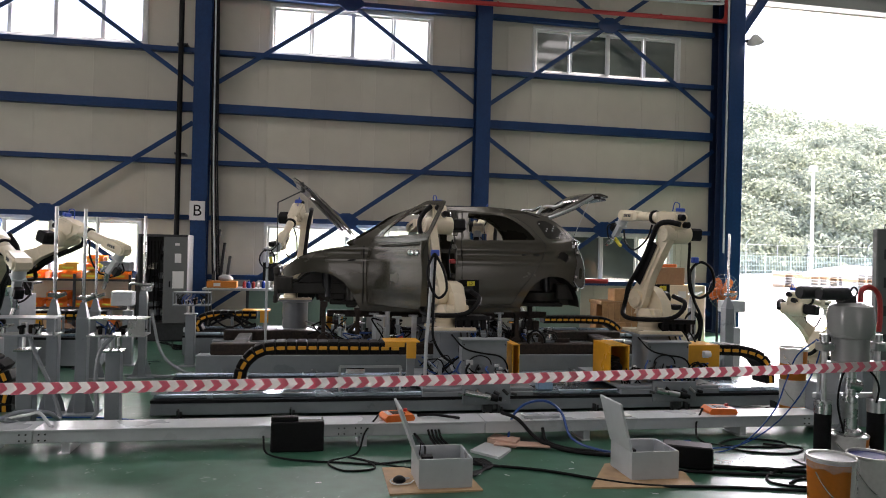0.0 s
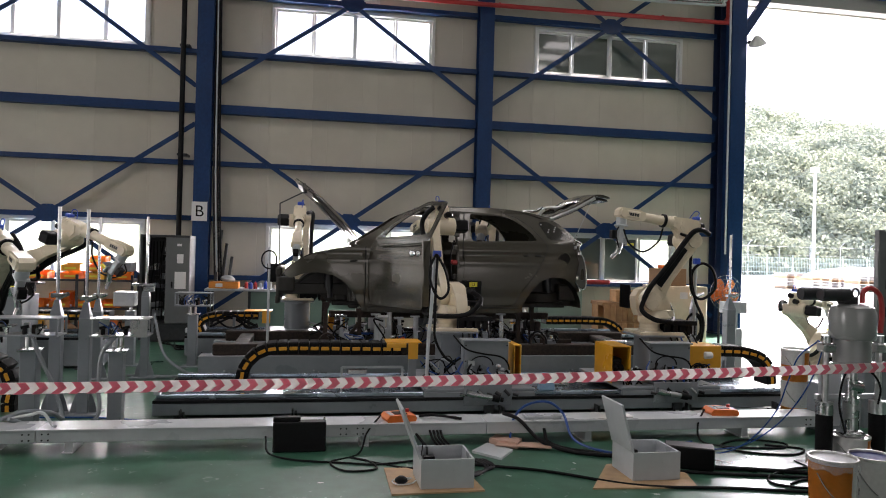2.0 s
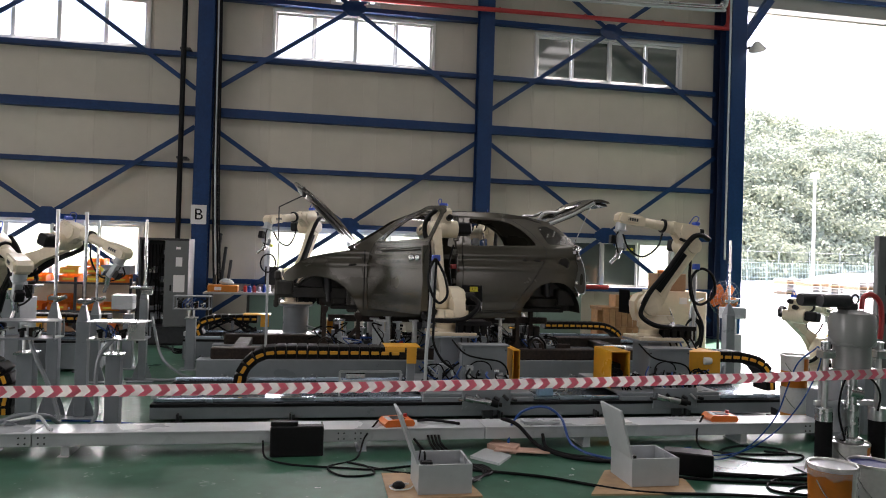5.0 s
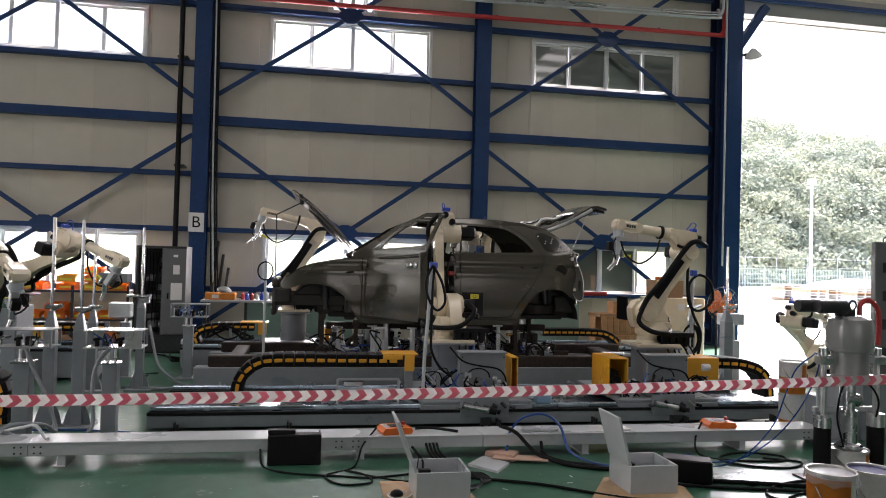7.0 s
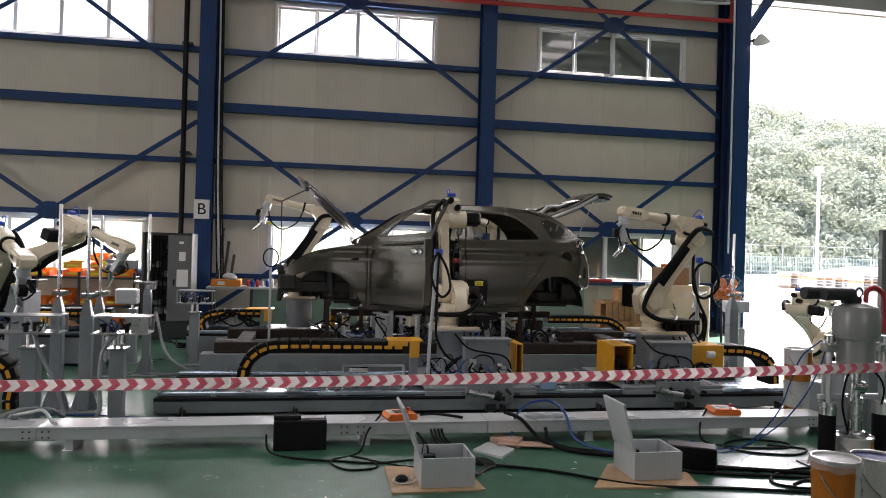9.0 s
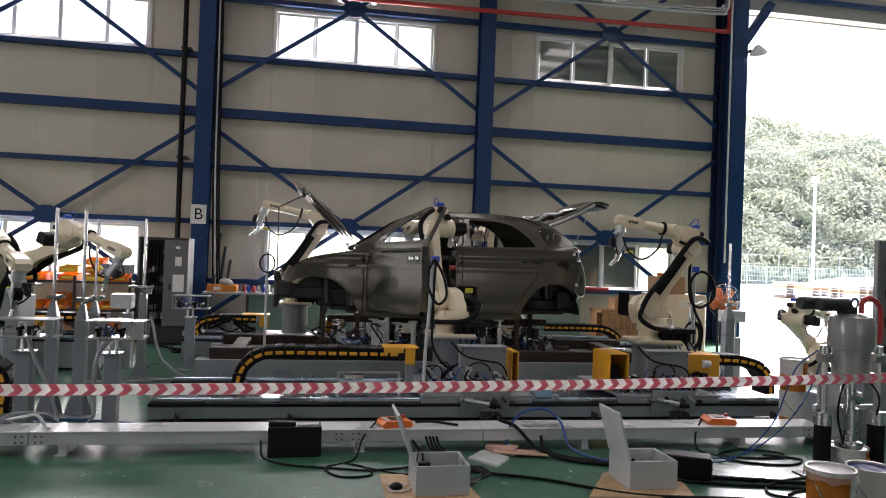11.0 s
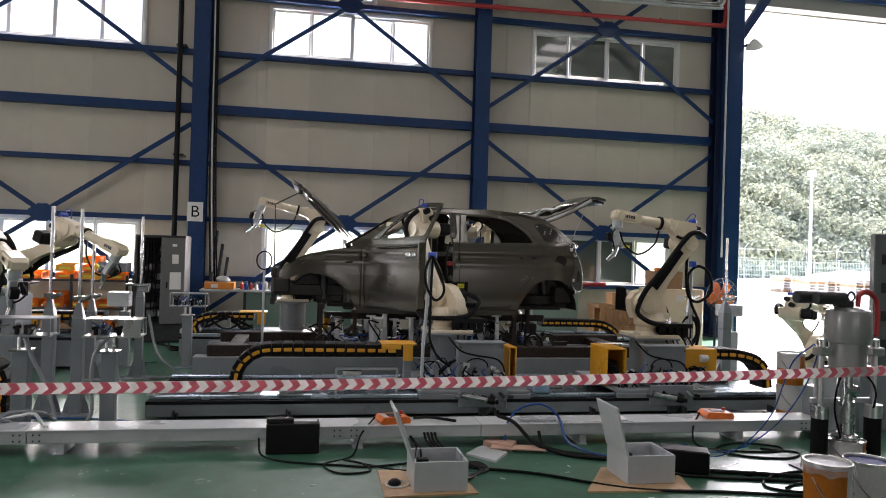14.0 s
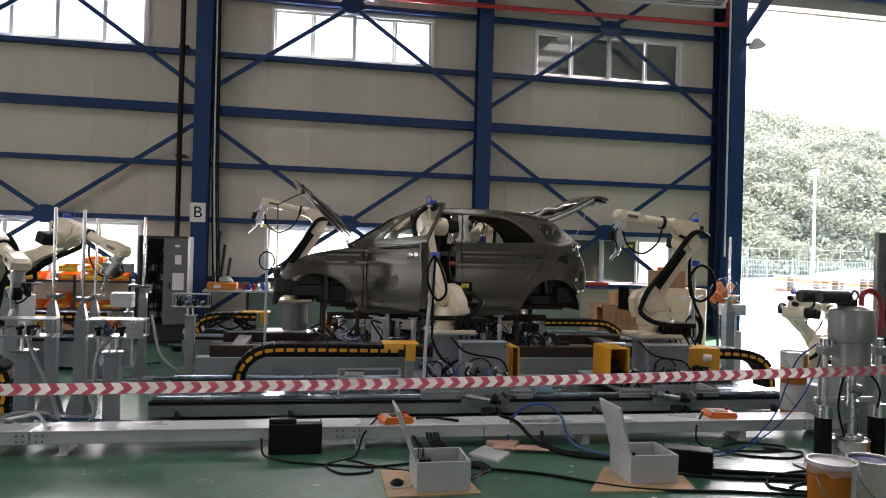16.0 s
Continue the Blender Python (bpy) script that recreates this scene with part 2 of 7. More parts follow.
def bar(bm, p0, p1, w, d, up=(0, 0, 1)):
    """A rectangular bar from p0 to p1, w wide and d deep."""
    p0, p1 = Vector(p0), Vector(p1)
    z = (p1 - p0).normalized()
    x = Vector(up).cross(z)
    x = x.normalized() if x.length > 1e-4 else Vector((1, 0, 0))
    y = z.cross(x)
    m = Matrix((x, y, z)).transposed().to_4x4()
    m.translation = (p0 + p1) / 2
    return bx(bm, -w / 2, w / 2, -d / 2, d / 2, -(p1 - p0).length / 2, (p1 - p0).length / 2, 0, m)


def prism(bm, outline, y0, y1, m=None):
    """An outline in x and z, drawn out from y0 to y1."""
    a = [bm.verts.new((x, y0, z)) for x, z in outline]
    b = [bm.verts.new((x, y1, z)) for x, z in outline]
    bm.faces.new(a)
    bm.faces.new(list(reversed(b)))
    k = len(a)
    for i in range(k):
        bm.faces.new((a[i], b[i], b[(i + 1) % k], a[(i + 1) % k]))
    bmesh.ops.recalc_face_normals(bm, faces=bm.faces)
    if m is not None:
        bmesh.ops.transform(bm, matrix=m, verts=a + b)
    return bm


def B():
    return bmesh.new()


def part(name, bm, material, parent=None, label="", sharp=35):
    """Links a bmesh as one mesh object under a thing or a part."""
    me = bpy.data.meshes.new(name)
    bm.to_mesh(me)
    bm.free()
    me.materials.append(material)
    me.shade_smooth()
    me.set_sharp_from_angle(angle=radians(sharp))
    ob = new(name, me)
    if parent is not None:
        ob.parent = parent
    if label:
        tagged(ob, label)
    return ob


def thing(name, label, category, group="", kind="", at=None):
    ob = new(name)
    ob.empty_display_size = 0.1
    if at is not None:
        ob.matrix_basis = at
    return tagged(ob, label, category, group, kind)


def writing(name, text, size, material, parent, m, depth=0.002):
    """Raised letters as a mesh."""
    cu = bpy.data.curves.new(name, "FONT")
    cu.body, cu.size, cu.extrude, cu.align_x, cu.align_y = text, size, depth, "CENTER", "CENTER"
    tmp = new(name, cu)
    me = bpy.data.meshes.new_from_object(tmp)
    bpy.data.objects.remove(tmp)
    me.materials.clear()
    me.materials.append(material)
    ob = new(name, me)
    ob.parent = parent
    ob.matrix_basis = m
    return ob

MOVES = []

# ---- the hall ----
WALL_Y = 14.5
COLS = (-7.43, -2.0, 3.42, 8.73)
bm = B()
bx(bm, -14, 21, -12, 14.62, -0.2, 0.0)
floor = tagged(part("floor", bm, M_FLOOR), "glossy green painted concrete factory floor, scuffed", "floor", kind="structure")

# windows 8 and 9 are unseen, added to brighten the car door's reflection
OPENINGS = {"window_1": (-6.27, -3.05, 5.33, 6.35), "window_2": (-0.81, 2.42, 5.33, 6.35), "window_3": (4.53, 7.87, 5.33, 6.35),
            "window_4": (-6.27, -3.05, 0.98, 2.08), "window_5": (-0.83, 2.40, 0.98, 2.08), "window_6": (4.50, 7.80, 0.98, 2.08), "window_7": (0.30, 1.28, 6.50, 7.15), "window_8": (-11.70, -8.48, 5.33, 6.35), "window_9": (-11.70, -8.48, 0.98, 2.08), "gate": (9.25, 17.5, -1, 7.2)}
wall_north = thing("wall_north", "beige insulated metal panel wall with blue steel frame", "wall", kind="structure")


def cut_strip(x0, x1):
    """The heights left solid between x0 and x1."""
    spans = [(0.0, 8.9)]
    for a, b, lo, hi in OPENINGS.values():
        if a < (x0 + x1) / 2 < b:
            nxt = []
            for s, e in spans:
                if lo > s:
                    nxt.append((s, min(e, lo)))
                if hi < e:
                    nxt.append((max(s, hi), e))
            spans = nxt
    return spans


def wall_panels():
    cuts = sorted({-14.0 + i * 1.0 for i in range(36)} | {v for a, b, _, _ in OPENINGS.values() for v in (a, b)})
    for x0, x1 in zip(cuts, cuts[1:]):
        for z0, z1 in cut_strip(x0, x1):
            if z1 - z0 > 0.005 and x1 - x0 > 0.005:
                bm = B()
                bx(bm, x0, x1, WALL_Y, WALL_Y + 0.12, z0, z1, 0.005)
                part("wall_panel", bm, M_PANEL, wall_north)


wall_panels()


def window(name, shut=False):
    x0, x1, z0, z1 = OPENINGS[name]
    w = thing(name, "white framed sliding window with " + ("dark green-grey panes" if shut else "four bright panes"), "window", kind="structure")
    bm = B()
    f = 0.07
    for a in ((x0, x1, z0, z0 + f), (x0, x1, z1 - f, z1), (x0, x0 + f, z0 + f, z1 - f), (x1 - f, x1, z0 + f, z1 - f)):
        bx(bm, a[0], a[1], WALL_Y - 0.04, WALL_Y + 0.13, a[2], a[3], 0.008)
    part("window_frame", bm, M_WHITE_FRAME, w)
    bm = B()
    bx(bm, x0 - 0.07, x1 + 0.07, WALL_Y - 0.09, WALL_Y - 0.001, z0 - 0.045, z0 - 0.002, 0.006)
    part("window_sill", bm, M_WHITE_FRAME, w)
    part("centre_mullion", bx(B(), (x0 + x1) / 2 - 0.04, (x0 + x1) / 2 + 0.04, WALL_Y - 0.03, WALL_Y + 0.012, z0 + f + 0.001, z1 - f - 0.001, 0.006), M_WHITE_FRAME, w)
    step = (x1 - x0) / 4
    for i in range(4):
        a, b = x0 + i * step + (f if i == 0 else 0), x0 + (i + 1) * step - (f if i == 3 else 0)
        yy = WALL_Y + (0.03 if i % 2 else 0.06)
        bm = B()
        s = 0.045
        for q in ((a, b, z0 + f, z0 + f + s), (a, b, z1 - f - s, z1 - f), (a, a + s, z0 + f + s, z1 - f - s), (b - s, b, z0 + f + s, z1 - f - s)):
            bx(bm, q[0], q[1], yy - 0.015, yy + 0.015, q[2], q[3], 0.004)
        sash = part("sash", bm, M_WHITE_FRAME, w)
        bm = B()
        bx(bm, a + s, b - s, yy - 0.003, yy + 0.003, z0 + f + s, z1 - f - s)
        p = part("pane", bm, M_GREENGLASS if shut or (name == "window_6" and i < 3) else M_GLASS, sash)
        p.visible_shadow = False


for i in range(1, 10):
    window("window_%d" % i, shut=(i == 3))

bm = B()
for a, b, lo, hi in ((-14.0, 9.25, 2.10, 5.31), (-14.0, 0.28, 6.37, 8.9), (1.30, 9.25, 6.37, 8.9), (0.28, 1.30, 7.17, 8.9), (-14.0, 9.25, 0.0, 0.96), (9.25, 21.0, 7.21, 8.9), (17.5, 21.0, 0.0, 7.21)):
    bx(bm, a, b, WALL_Y + 0.125, WALL_Y + 0.16, lo, hi)
part("outer_sheet", bm, M_PANEL, wall_north)

# steel frame
FY = 14.12


def column(x, w=0.3, material=None):
    c = thing("steel_column", "blue painted steel H-section column against the wall", "column", "wall columns", "structure")
    bm = B()
    bx(bm, x - w / 2, x + w / 2, FY, FY + 0.018, 0, 8.9, 0.003)
    bx(bm, x - w / 2, x + w / 2, FY + 0.26, FY + 0.278, 0, 8.9, 0.003)
    part("flange", bm, material or M_BLUE, c)
    bm = B()
    bx(bm, x - 0.007, x + 0.007, FY + 0.018, FY + 0.26, 0, 8.9)
    part("web", bm, material or M_BLUE, c)
    bm = B()
    bx(bm, x - w / 2 - 0.06, x + w / 2 + 0.06, FY - 0.06, FY + 0.32, 0.0, 0.03, 0.004)
    part("base_plate", bm, material or M_BLUE, c)


for cx in COLS[:3]:
    column(cx)
# this column's shadow is put into its darker paint
column(8.71, 0.3, M_SHADEBLUE)
post = thing("door_post", "blue painted steel gate post beside the open gateway", "column", kind="structure")
bm = B()
bx(bm, 8.66, 9.01, 13.85, 14.10, 0, 8.9, 0.006)
part("post_body", bm, M_BLUE, post)
bm = B()
bar(bm, (8.90, 13.95, 6.30), (9.58, 13.95, 7.30), 0.16, 0.16, (0, 1, 0))
part("knee_brace", bm, M_BLUE, post)

for z, h in ((1.0, 0.09), (2.12, 0.09), (3.17, 0.09), (4.21, 0.17), (5.28, 0.09), (6.42, 0.09), (7.5, 0.09)):
    for x0, x1 in zip((-14.0,) + COLS, COLS):
        if x1 - x0 < 0.5:
            continue
        g = tagged(new("wall_girt"), "blue steel girt across the wall", "girt", "wall girts", "structure")
        bm = B()
        a, b = x0 + 0.155, x1 - 0.155
        bx(bm, a, b, FY + 0.18, FY + 0.20, z - h / 2, z + h / 2, 0.003)
        bx(bm, a, b, FY + 0.20, WALL_Y - 0.045, z + h / 2 - 0.012, z + h / 2, 0.002)
        bx(bm, a, b, FY + 0.20, WALL_Y - 0.045, z - h / 2, z - h / 2 + 0.012, 0.002)
        part("channel", bm, M_BLUE, g)

for x0, x1 in zip(COLS, COLS[1:]):
    for zc, dz in ((2.13, 1.77), (6.40, 1.79)):
        xb = thing("cross_brace", "blue steel cross brace with a diamond gusset plate", "brace", "cross braces", "structure")
        xc = (x0 + x1) / 2 + 0.03
        yb = FY + 0.13
        for sx in (-1, 1):
            for sz in (-1, 1):
                end = (x0 + 0.16 if sx < 0 else x1 - 0.16, yb, zc + sz * dz)
                bm = B()
                bar(bm, (xc + sx * 0.12, yb, zc + sz * 0.09), end, 0.085, 0.014, (0, 1, 0))
                part("brace_bar", bm, M_BLUE, xb)
        bm = B()
        prism(bm, [(xc - 0.24, zc - 0.05), (xc - 0.08, zc - 0.16), (xc + 0.08, zc - 0.16), (xc + 0.24, zc - 0.05), (xc + 0.24, zc + 0.05), (xc + 0.08, zc + 0.16), (xc - 0.08, zc + 0.16), (xc - 0.24, zc + 0.05)], yb - 0.03, yb - 0.015)
        part("gusset", bm, M_BLUE, xb)

# lintel over the gateway with its shutter housing
lintel = thing("gate_lintel", "grey-beige lintel over the open gateway", "lintel", kind="structure")
bm = B()
bx(bm, 9.25, 17.5, 14.2, 14.48, 7.22, 7.75, 0.01)
part("shutter_box", bm, M_ROOF, lintel)
bm = B()
bx(bm, 9.25, 17.5, 14.12, 14.18, 7.5, 7.6, 0.006)
part("blue_rail", bm, M_BLUE, lintel)

# unseen closing walls and solid roof, greyed to cut bounced light
bm = B()
bx(bm, -14.15, -14.0, -12, 14.62, 0, 8.9)
tagged(part("wall_west", bm, M_ROOF), "plain grey unseen wall closing the hall", "wall", kind="structure")
bm = B()
bx(bm, 21.0, 21.15, -12, 14.62, 0, 8.9)
tagged(part("wall_east", bm, M_ROOF), "plain grey unseen wall closing the hall", "wall", kind="structure")
bm = B()
bx(bm, -14.15, 21.15, -12.15, -12.0, 0, 8.9)
tagged(part("wall_south", bm, M_ROOF), "plain grey unseen wall closing the hall", "wall", kind="structure")
bm = B()
bx(bm, -14.15, 21.15, -12.15, 14.7, 8.9, 9.0)
# unseen purlins, added to break up the skylight reflections
for k in range(17):
    bx(bm, -14.0, 21.0, -11.0 + k * 1.45, -10.84 + k * 1.45, 8.60, 8.76)
tagged(part("ceiling", bm, M_ROOF), "plain grey unseen roof with purlins", "ceiling", kind="structure")

# ---- the yard and the hill ----


def hill_height(x, y):
    d = max(0.0, (y - 62 + 0.10 * (x - 40)) / 62)
    h = 38.5 * (1 - math.exp(-d * 1.25)) if d > 0 else 0.0
    ridge = 1.0 - 0.0100 * (x - 72) if x > 72 else max(0.22, 1.0 - 0.020 * (50 - x)) if x < 50 else 1.0
    return max(0, h * max(0.2, ridge) + (2.2 * noise.noise((x * 0.05, y * 0.05, 0)) if d > 0 else 0))


bm = B()
xs = [-260 + i * 14 for i in range(50)]
ys = [14.62, 30, 45, 55] + [62 + i * 8 for i in range(22)] + [300, 420, 700, 1500]
rows = [[bm.verts.new((x, y, hill_height(x, y) - 0.02 if y < 260 else hill_height(x, 250) - (y - 250) * 0.004)) for x in xs] for y in ys]
for r0, r1 in zip(rows, rows[1:]):
    for i in range(len(xs) - 1):
        f = bm.faces.new((r0[i], r0[i + 1], r1[i + 1], r1[i]))
        f.material_index = 1 if ys[rows.index(r0)] >= 62 else 0
ground = part("ground", bm, M_CONCRETE)
ground.data.materials.append(M_HILL)
tagged(ground, "sunlit pale concrete yard rising to a wooded hillside", "ground", kind="structure")

# ---- the car body ----
from mathutils.geometry import delaunay_2d_cdt

CAR_Y = 9.85


def half_width(x, z):
    w = 0.85 - 0.10 * (z - 1.35) ** 2
    # a sharp shoulder line, a hollow under it, and a soft lower feature line
    crease = 1.60 + 0.012 * x
    if z > crease:
        w -= 0.30 * min(z - crease, 0.07)
    w -= 0.020 * math.exp(-((z - crease + 0.06) / 0.040) ** 2)
    w += 0.006 * math.exp(-((z - 1.47) / 0.022) ** 2)
    w -= 0.006 * math.exp(-((z - 1.03) / 0.06) ** 2)
    if z > 1.74:
        w -= 0.52 * (z - 1.74)
    if x < 0.35:
        w -= 0.42 * (0.35 - x) ** 2
    if x > 3.1:
        w -= 0.30 * (x - 3.1) ** 2
    for cx, cz, r in ((0.19, 0.90, 0.42), (3.10, 0.90, 0.40)):
        d = math.hypot(x - cx, z - cz)
        w += 0.003 * math.exp(-((d - r) / 0.05) ** 2)
    return w


def rounded(pts, n=3):
    """Corners of an outline softened by cutting them twice."""
    for _ in range(n - 1):
        out = []
        k = len(pts)
        for i in range(k):
            a, b = Vector(pts[i]), Vector(pts[(i + 1) % k])
            cut = min(0.24, 0.028 / max(1e-6, (b - a).length))
            out += [a.lerp(b, cut), a.lerp(b, 1 - cut)]
        pts = [tuple(p) for p in out]
    return pts


def inside(p, poly):
    c, k = False, len(poly)
    for i in range(k):
        (x0, y0), (x1, y1) = poly[i], poly[i - 1]
        if (y0 > p[1]) != (y1 > p[1]) and p[0] < (x1 - x0) * (p[1] - y0) / (y1 - y0) + x0:
            c = not c
    return c


def sheet(bm, outline, holes, place, step=0.05, thick=0.02):
    """A curved sheet with holes: outline and holes in two coordinates, laid into space by place(u, v, depth)."""
    verts, edges = [], []
    for loop in [outline] + holes:
        k0 = len(verts)
        verts += [Vector(p) for p in loop]
        edges += [(k0 + i, k0 + (i + 1) % len(loop)) for i in range(len(loop))]
    us, vs = [p[0] for p in outline], [p[1] for p in outline]
    u = min(us) + step / 2
    while u < max(us):
        v = min(vs) + step / 2
        while v < max(vs):
            if inside((u, v), outline) and not any(inside((u, v), h) for h in holes):
                verts.append(Vector((u, v)))
            v += step
        u += step
    co, ed, fa, *_ = delaunay_2d_cdt(verts, edges, [], 0, 1e-5)
    faces = [f for f in fa if inside(tuple(sum((co[i] for i in f), Vector((0, 0))) / len(f)), outline) and not any(inside(tuple(sum((co[i] for i in f), Vector((0, 0))) / len(f)), h) for h in holes)]
    a = [bm.verts.new(place(c[0], c[1], 0.0)) for c in co]
    b = [bm.verts.new(place(c[0], c[1], thick)) for c in co]
    count = {}
    for f in faces:
        bm.faces.new([a[i] for i in f])
        bm.faces.new([b[i] for i in reversed(f)])
        for i in range(len(f)):
            e = (f[i], f[(i + 1) % len(f)])
            count[tuple(sorted(e))] = None if tuple(sorted(e)) in count else e
    for e in count.values():
        if e:
            bm.faces.new((a[e[1]], a[e[0]], b[e[0]], b[e[1]]))
    loose = [v for v in bm.verts if not v.link_faces]
    bmesh.ops.delete(bm, geom=loose, context="VERTS")
    bmesh.ops.recalc_face_normals(bm, faces=bm.faces)
    return bm


def side(s, lift=0.0):
    return lambda x, z, d: (x, CAR_Y + s * (half_width(x, z) + lift - d), z)


BODY = [(0.66, 0.83), (1.4, 0.82), (2.2, 0.82), (2.72, 0.83), (2.77, 0.98), (2.86, 1.12), (2.97, 1.24), (3.08, 1.29), (3.22, 1.30), (3.33, 1.28), (3.41, 1.23), (3.50, 1.155), (3.62, 1.155), (3.63, 1.38), (3.585, 1.56), (3.52, 1.70), (3.57, 1.755),
        (3.47, 1.83), (3.37, 1.93), (3.25, 2.03), (3.10, 2.09), (2.86, 2.16), (2.53, 2.19), (2.07, 2.20), (1.70, 2.20), (1.42, 2.18), (1.17, 2.08), (0.97, 1.94), (0.75, 1.80), (0.55, 1.68), (0.66, 1.62)]
FRONT_OPENING = [(0.80, 0.95), (1.80, 0.95), (1.87, 1.3), (1.87, 1.75), (1.85, 2.11), (1.45, 2.12), (1.22, 2.02), (1.0, 1.87), (0.80, 1.72), (0.76, 1.3)]
REAR_OPENING = [(2.02, 1.0), (2.58, 1.0), (2.72, 1.28), (2.87, 1.48), (2.99, 1.755), (2.91, 1.88), (2.78, 2.0), (2.61, 2.09), (2.38, 2.14), (2.03, 2.14), (1.99, 1.75)]
REAR_DOOR = [(1.95, 0.92), (2.63, 0.93), (2.70, 1.08), (2.88, 1.31), (3.03, 1.56), (3.07, 1.71), (3.0, 1.80), (2.87, 1.96), (2.68, 2.085), (2.40, 2.16), (2.0, 2.155), (1.94, 1.70)]
REAR_GLASS = [(2.05, 1.745), (2.94, 1.77), (2.885, 1.86), (2.76, 1.975), (2.60, 2.065), (2.37, 2.118), (2.065, 2.118)]
FENDER = [(-0.30, 1.31), (-0.24, 1.37), (-0.10, 1.47), (0.06, 1.54), (0.33, 1.60), (0.66, 1.655), (0.69, 1.6), (0.70, 1.2), (0.71, 0.87), (0.66, 0.86), (0.61, 0.97), (0.54, 1.09), (0.45, 1.19), (0.33, 1.27), (0.12, 1.31), (-0.07, 1.285), (-0.20, 1.23), (-0.27, 1.24)]
FRONT_DOOR = [(0.74, 0.93), (1.82, 0.93), (1.87, 1.3), (1.85, 1.75), (1.81, 2.19), (1.45, 2.20), (1.2, 2.09), (0.96, 1.915), (0.74, 1.72), (0.72, 1.3)]
FRONT_GLASS = [(0.92, 1.755), (1.79, 1.80), (1.755, 2.135), (1.46, 2.15), (1.24, 2.045), (1.0, 1.875)]

car = thing("hatchback_car", "dark olive primed hatchback body shell without wheels, doors and hood open", "car")
for s in (-1, 1):
    bm = B()
    sheet(bm, rounded(BODY, 2), [rounded(FRONT_OPENING), rounded(REAR_OPENING)], side(s), 0.035, 0.05)
    part("body_side", bm, M_CAR, car)
    bm = B()
    sheet(bm, rounded(FENDER, 2), [], side(s, 0.004), 0.028, 0.012)
    part("front_fender", bm, M_CAR, car)
    bm = B()
    sheet(bm, rounded(REAR_DOOR), [rounded(REAR_GLASS)], side(s, 0.008), 0.028, 0.03)
    door = part("rear_door", bm, M_CAR, car)
    # pull recess and grip: raised dark ovals, the recess shade put into colour
    bm = B()
    for hx, w in ((2.77, 0.038), (2.94, 0.056)):
        r = bmesh.ops.create_uvsphere(bm, u_segments=14, v_segments=8, radius=1.0)
        bmesh.ops.transform(bm, matrix=Matrix.Translation((hx, CAR_Y + s * (half_width(hx, 1.575) + 0.004), 1.575)) @ Matrix.Diagonal((w, 0.012, 0.022, 1)), verts=r["verts"])
    part("handle_recess", bm, M_CARDARK, door)
    # shut line round the door
    bm = B()
    ring = rounded(REAR_DOOR)
    ring = ring + ring[:1]
    tube(bm, [(x, CAR_Y + s * (half_width(x, z) + 0.001), z) for x, z in ring], 0.0085, 6, 1, False)
    part("shut_line", bm, M_CARDARK, door)

# the far front door is shut
bm = B()
sheet(bm, rounded(FRONT_DOOR), [rounded(FRONT_GLASS)], side(1, 0.008), 0.06, 0.03)
part("far_front_door", bm, M_CAR, car)
# shut line between fender and door post, sill rib
bm = B()
tube(bm, [(0.70, CAR_Y - half_width(0.70, z) + 0.002, z) for z in (0.9, 1.1, 1.3, 1.5, 1.64)], 0.009, 6)
part("fender_gap", bm, M_CARDARK, car)
bm = B()
tube(bm, [(x, CAR_Y - half_width(x, 0.90) - 0.002, 0.895) for x in (0.75, 1.4, 2.0, 2.7)], 0.007, 6)
part("sill_seam", bm, M_CARDARK, car)
# small parts of the shell: roof ditch, indicator slot, rear quarter plate, red clip on the door post
for s in (-1, 1):
    bm = B()
    tube(bm, [(x, CAR_Y + s * (half_width(x, z) + 0.004), z) for x, z in ((1.25, 2.10), (1.45, 2.168), (1.9, 2.182), (2.4, 2.175), (2.8, 2.14), (3.05, 2.075))], 0.007, 6)
    part("roof_ditch", bm, M_CARDARK, car)
    bm = B()
    sheet(bm, rounded([(0.50, 1.44), (0.60, 1.452), (0.60, 1.478), (0.50, 1.466)], 2), [], side(s, 0.009), 0.03, 0.006)
    part("indicator_slot", bm, M_CARDARK, car)
    bm = B()
    sheet(bm, rounded([(2.98, 2.02), (3.10, 2.04), (3.27, 1.95), (3.44, 1.80), (3.10, 1.79)], 2), [], side(s, 0.006), 0.04, 0.010)
    part("quarter_plate", bm, M_CARDARKGLOSS, car, "dark glossy rear quarter plate with spot welds")
part("red_clip", bx(B(), 1.80, 1.90, CAR_Y - 0.80, CAR_Y - 0.72, 1.44, 1.50, 0.015), M_RED, car, "red rubber clip on the door post")
for zz in (1.05, 1.25, 1.62, 1.80):
    part("post_bracket", bx(B(), 1.83, 1.90, CAR_Y - 0.79, CAR_Y - 0.73, zz, zz + 0.07, 0.010), M_CARIN, car)
bm = B()
tube(bm, [(1.84, CAR_Y - 0.74, 1.75), (1.80, CAR_Y - 0.70, 1.5), (1.83, CAR_Y - 0.72, 1.2), (1.81, CAR_Y - 0.70, 1.0)], 0.012, 6)
part("wiring_loom", bm, M_BLACK, car)
# spot-welded flange holes down the rear pillar
for k in range(14):
    bm = B()
    u = k / 13
    x, z = 3.02 + 0.36 * u + 0.07 * (k % 3), 1.99 - 0.19 * u - 0.05 * (k % 2)
    cyl(bm, (x, CAR_Y - half_width(x, z) - 0.010, z), (x, CAR_Y - half_width(x, z) + 0.004, z), 0.009, seg=8)
    part("weld_hole", bm, M_STEEL, car)
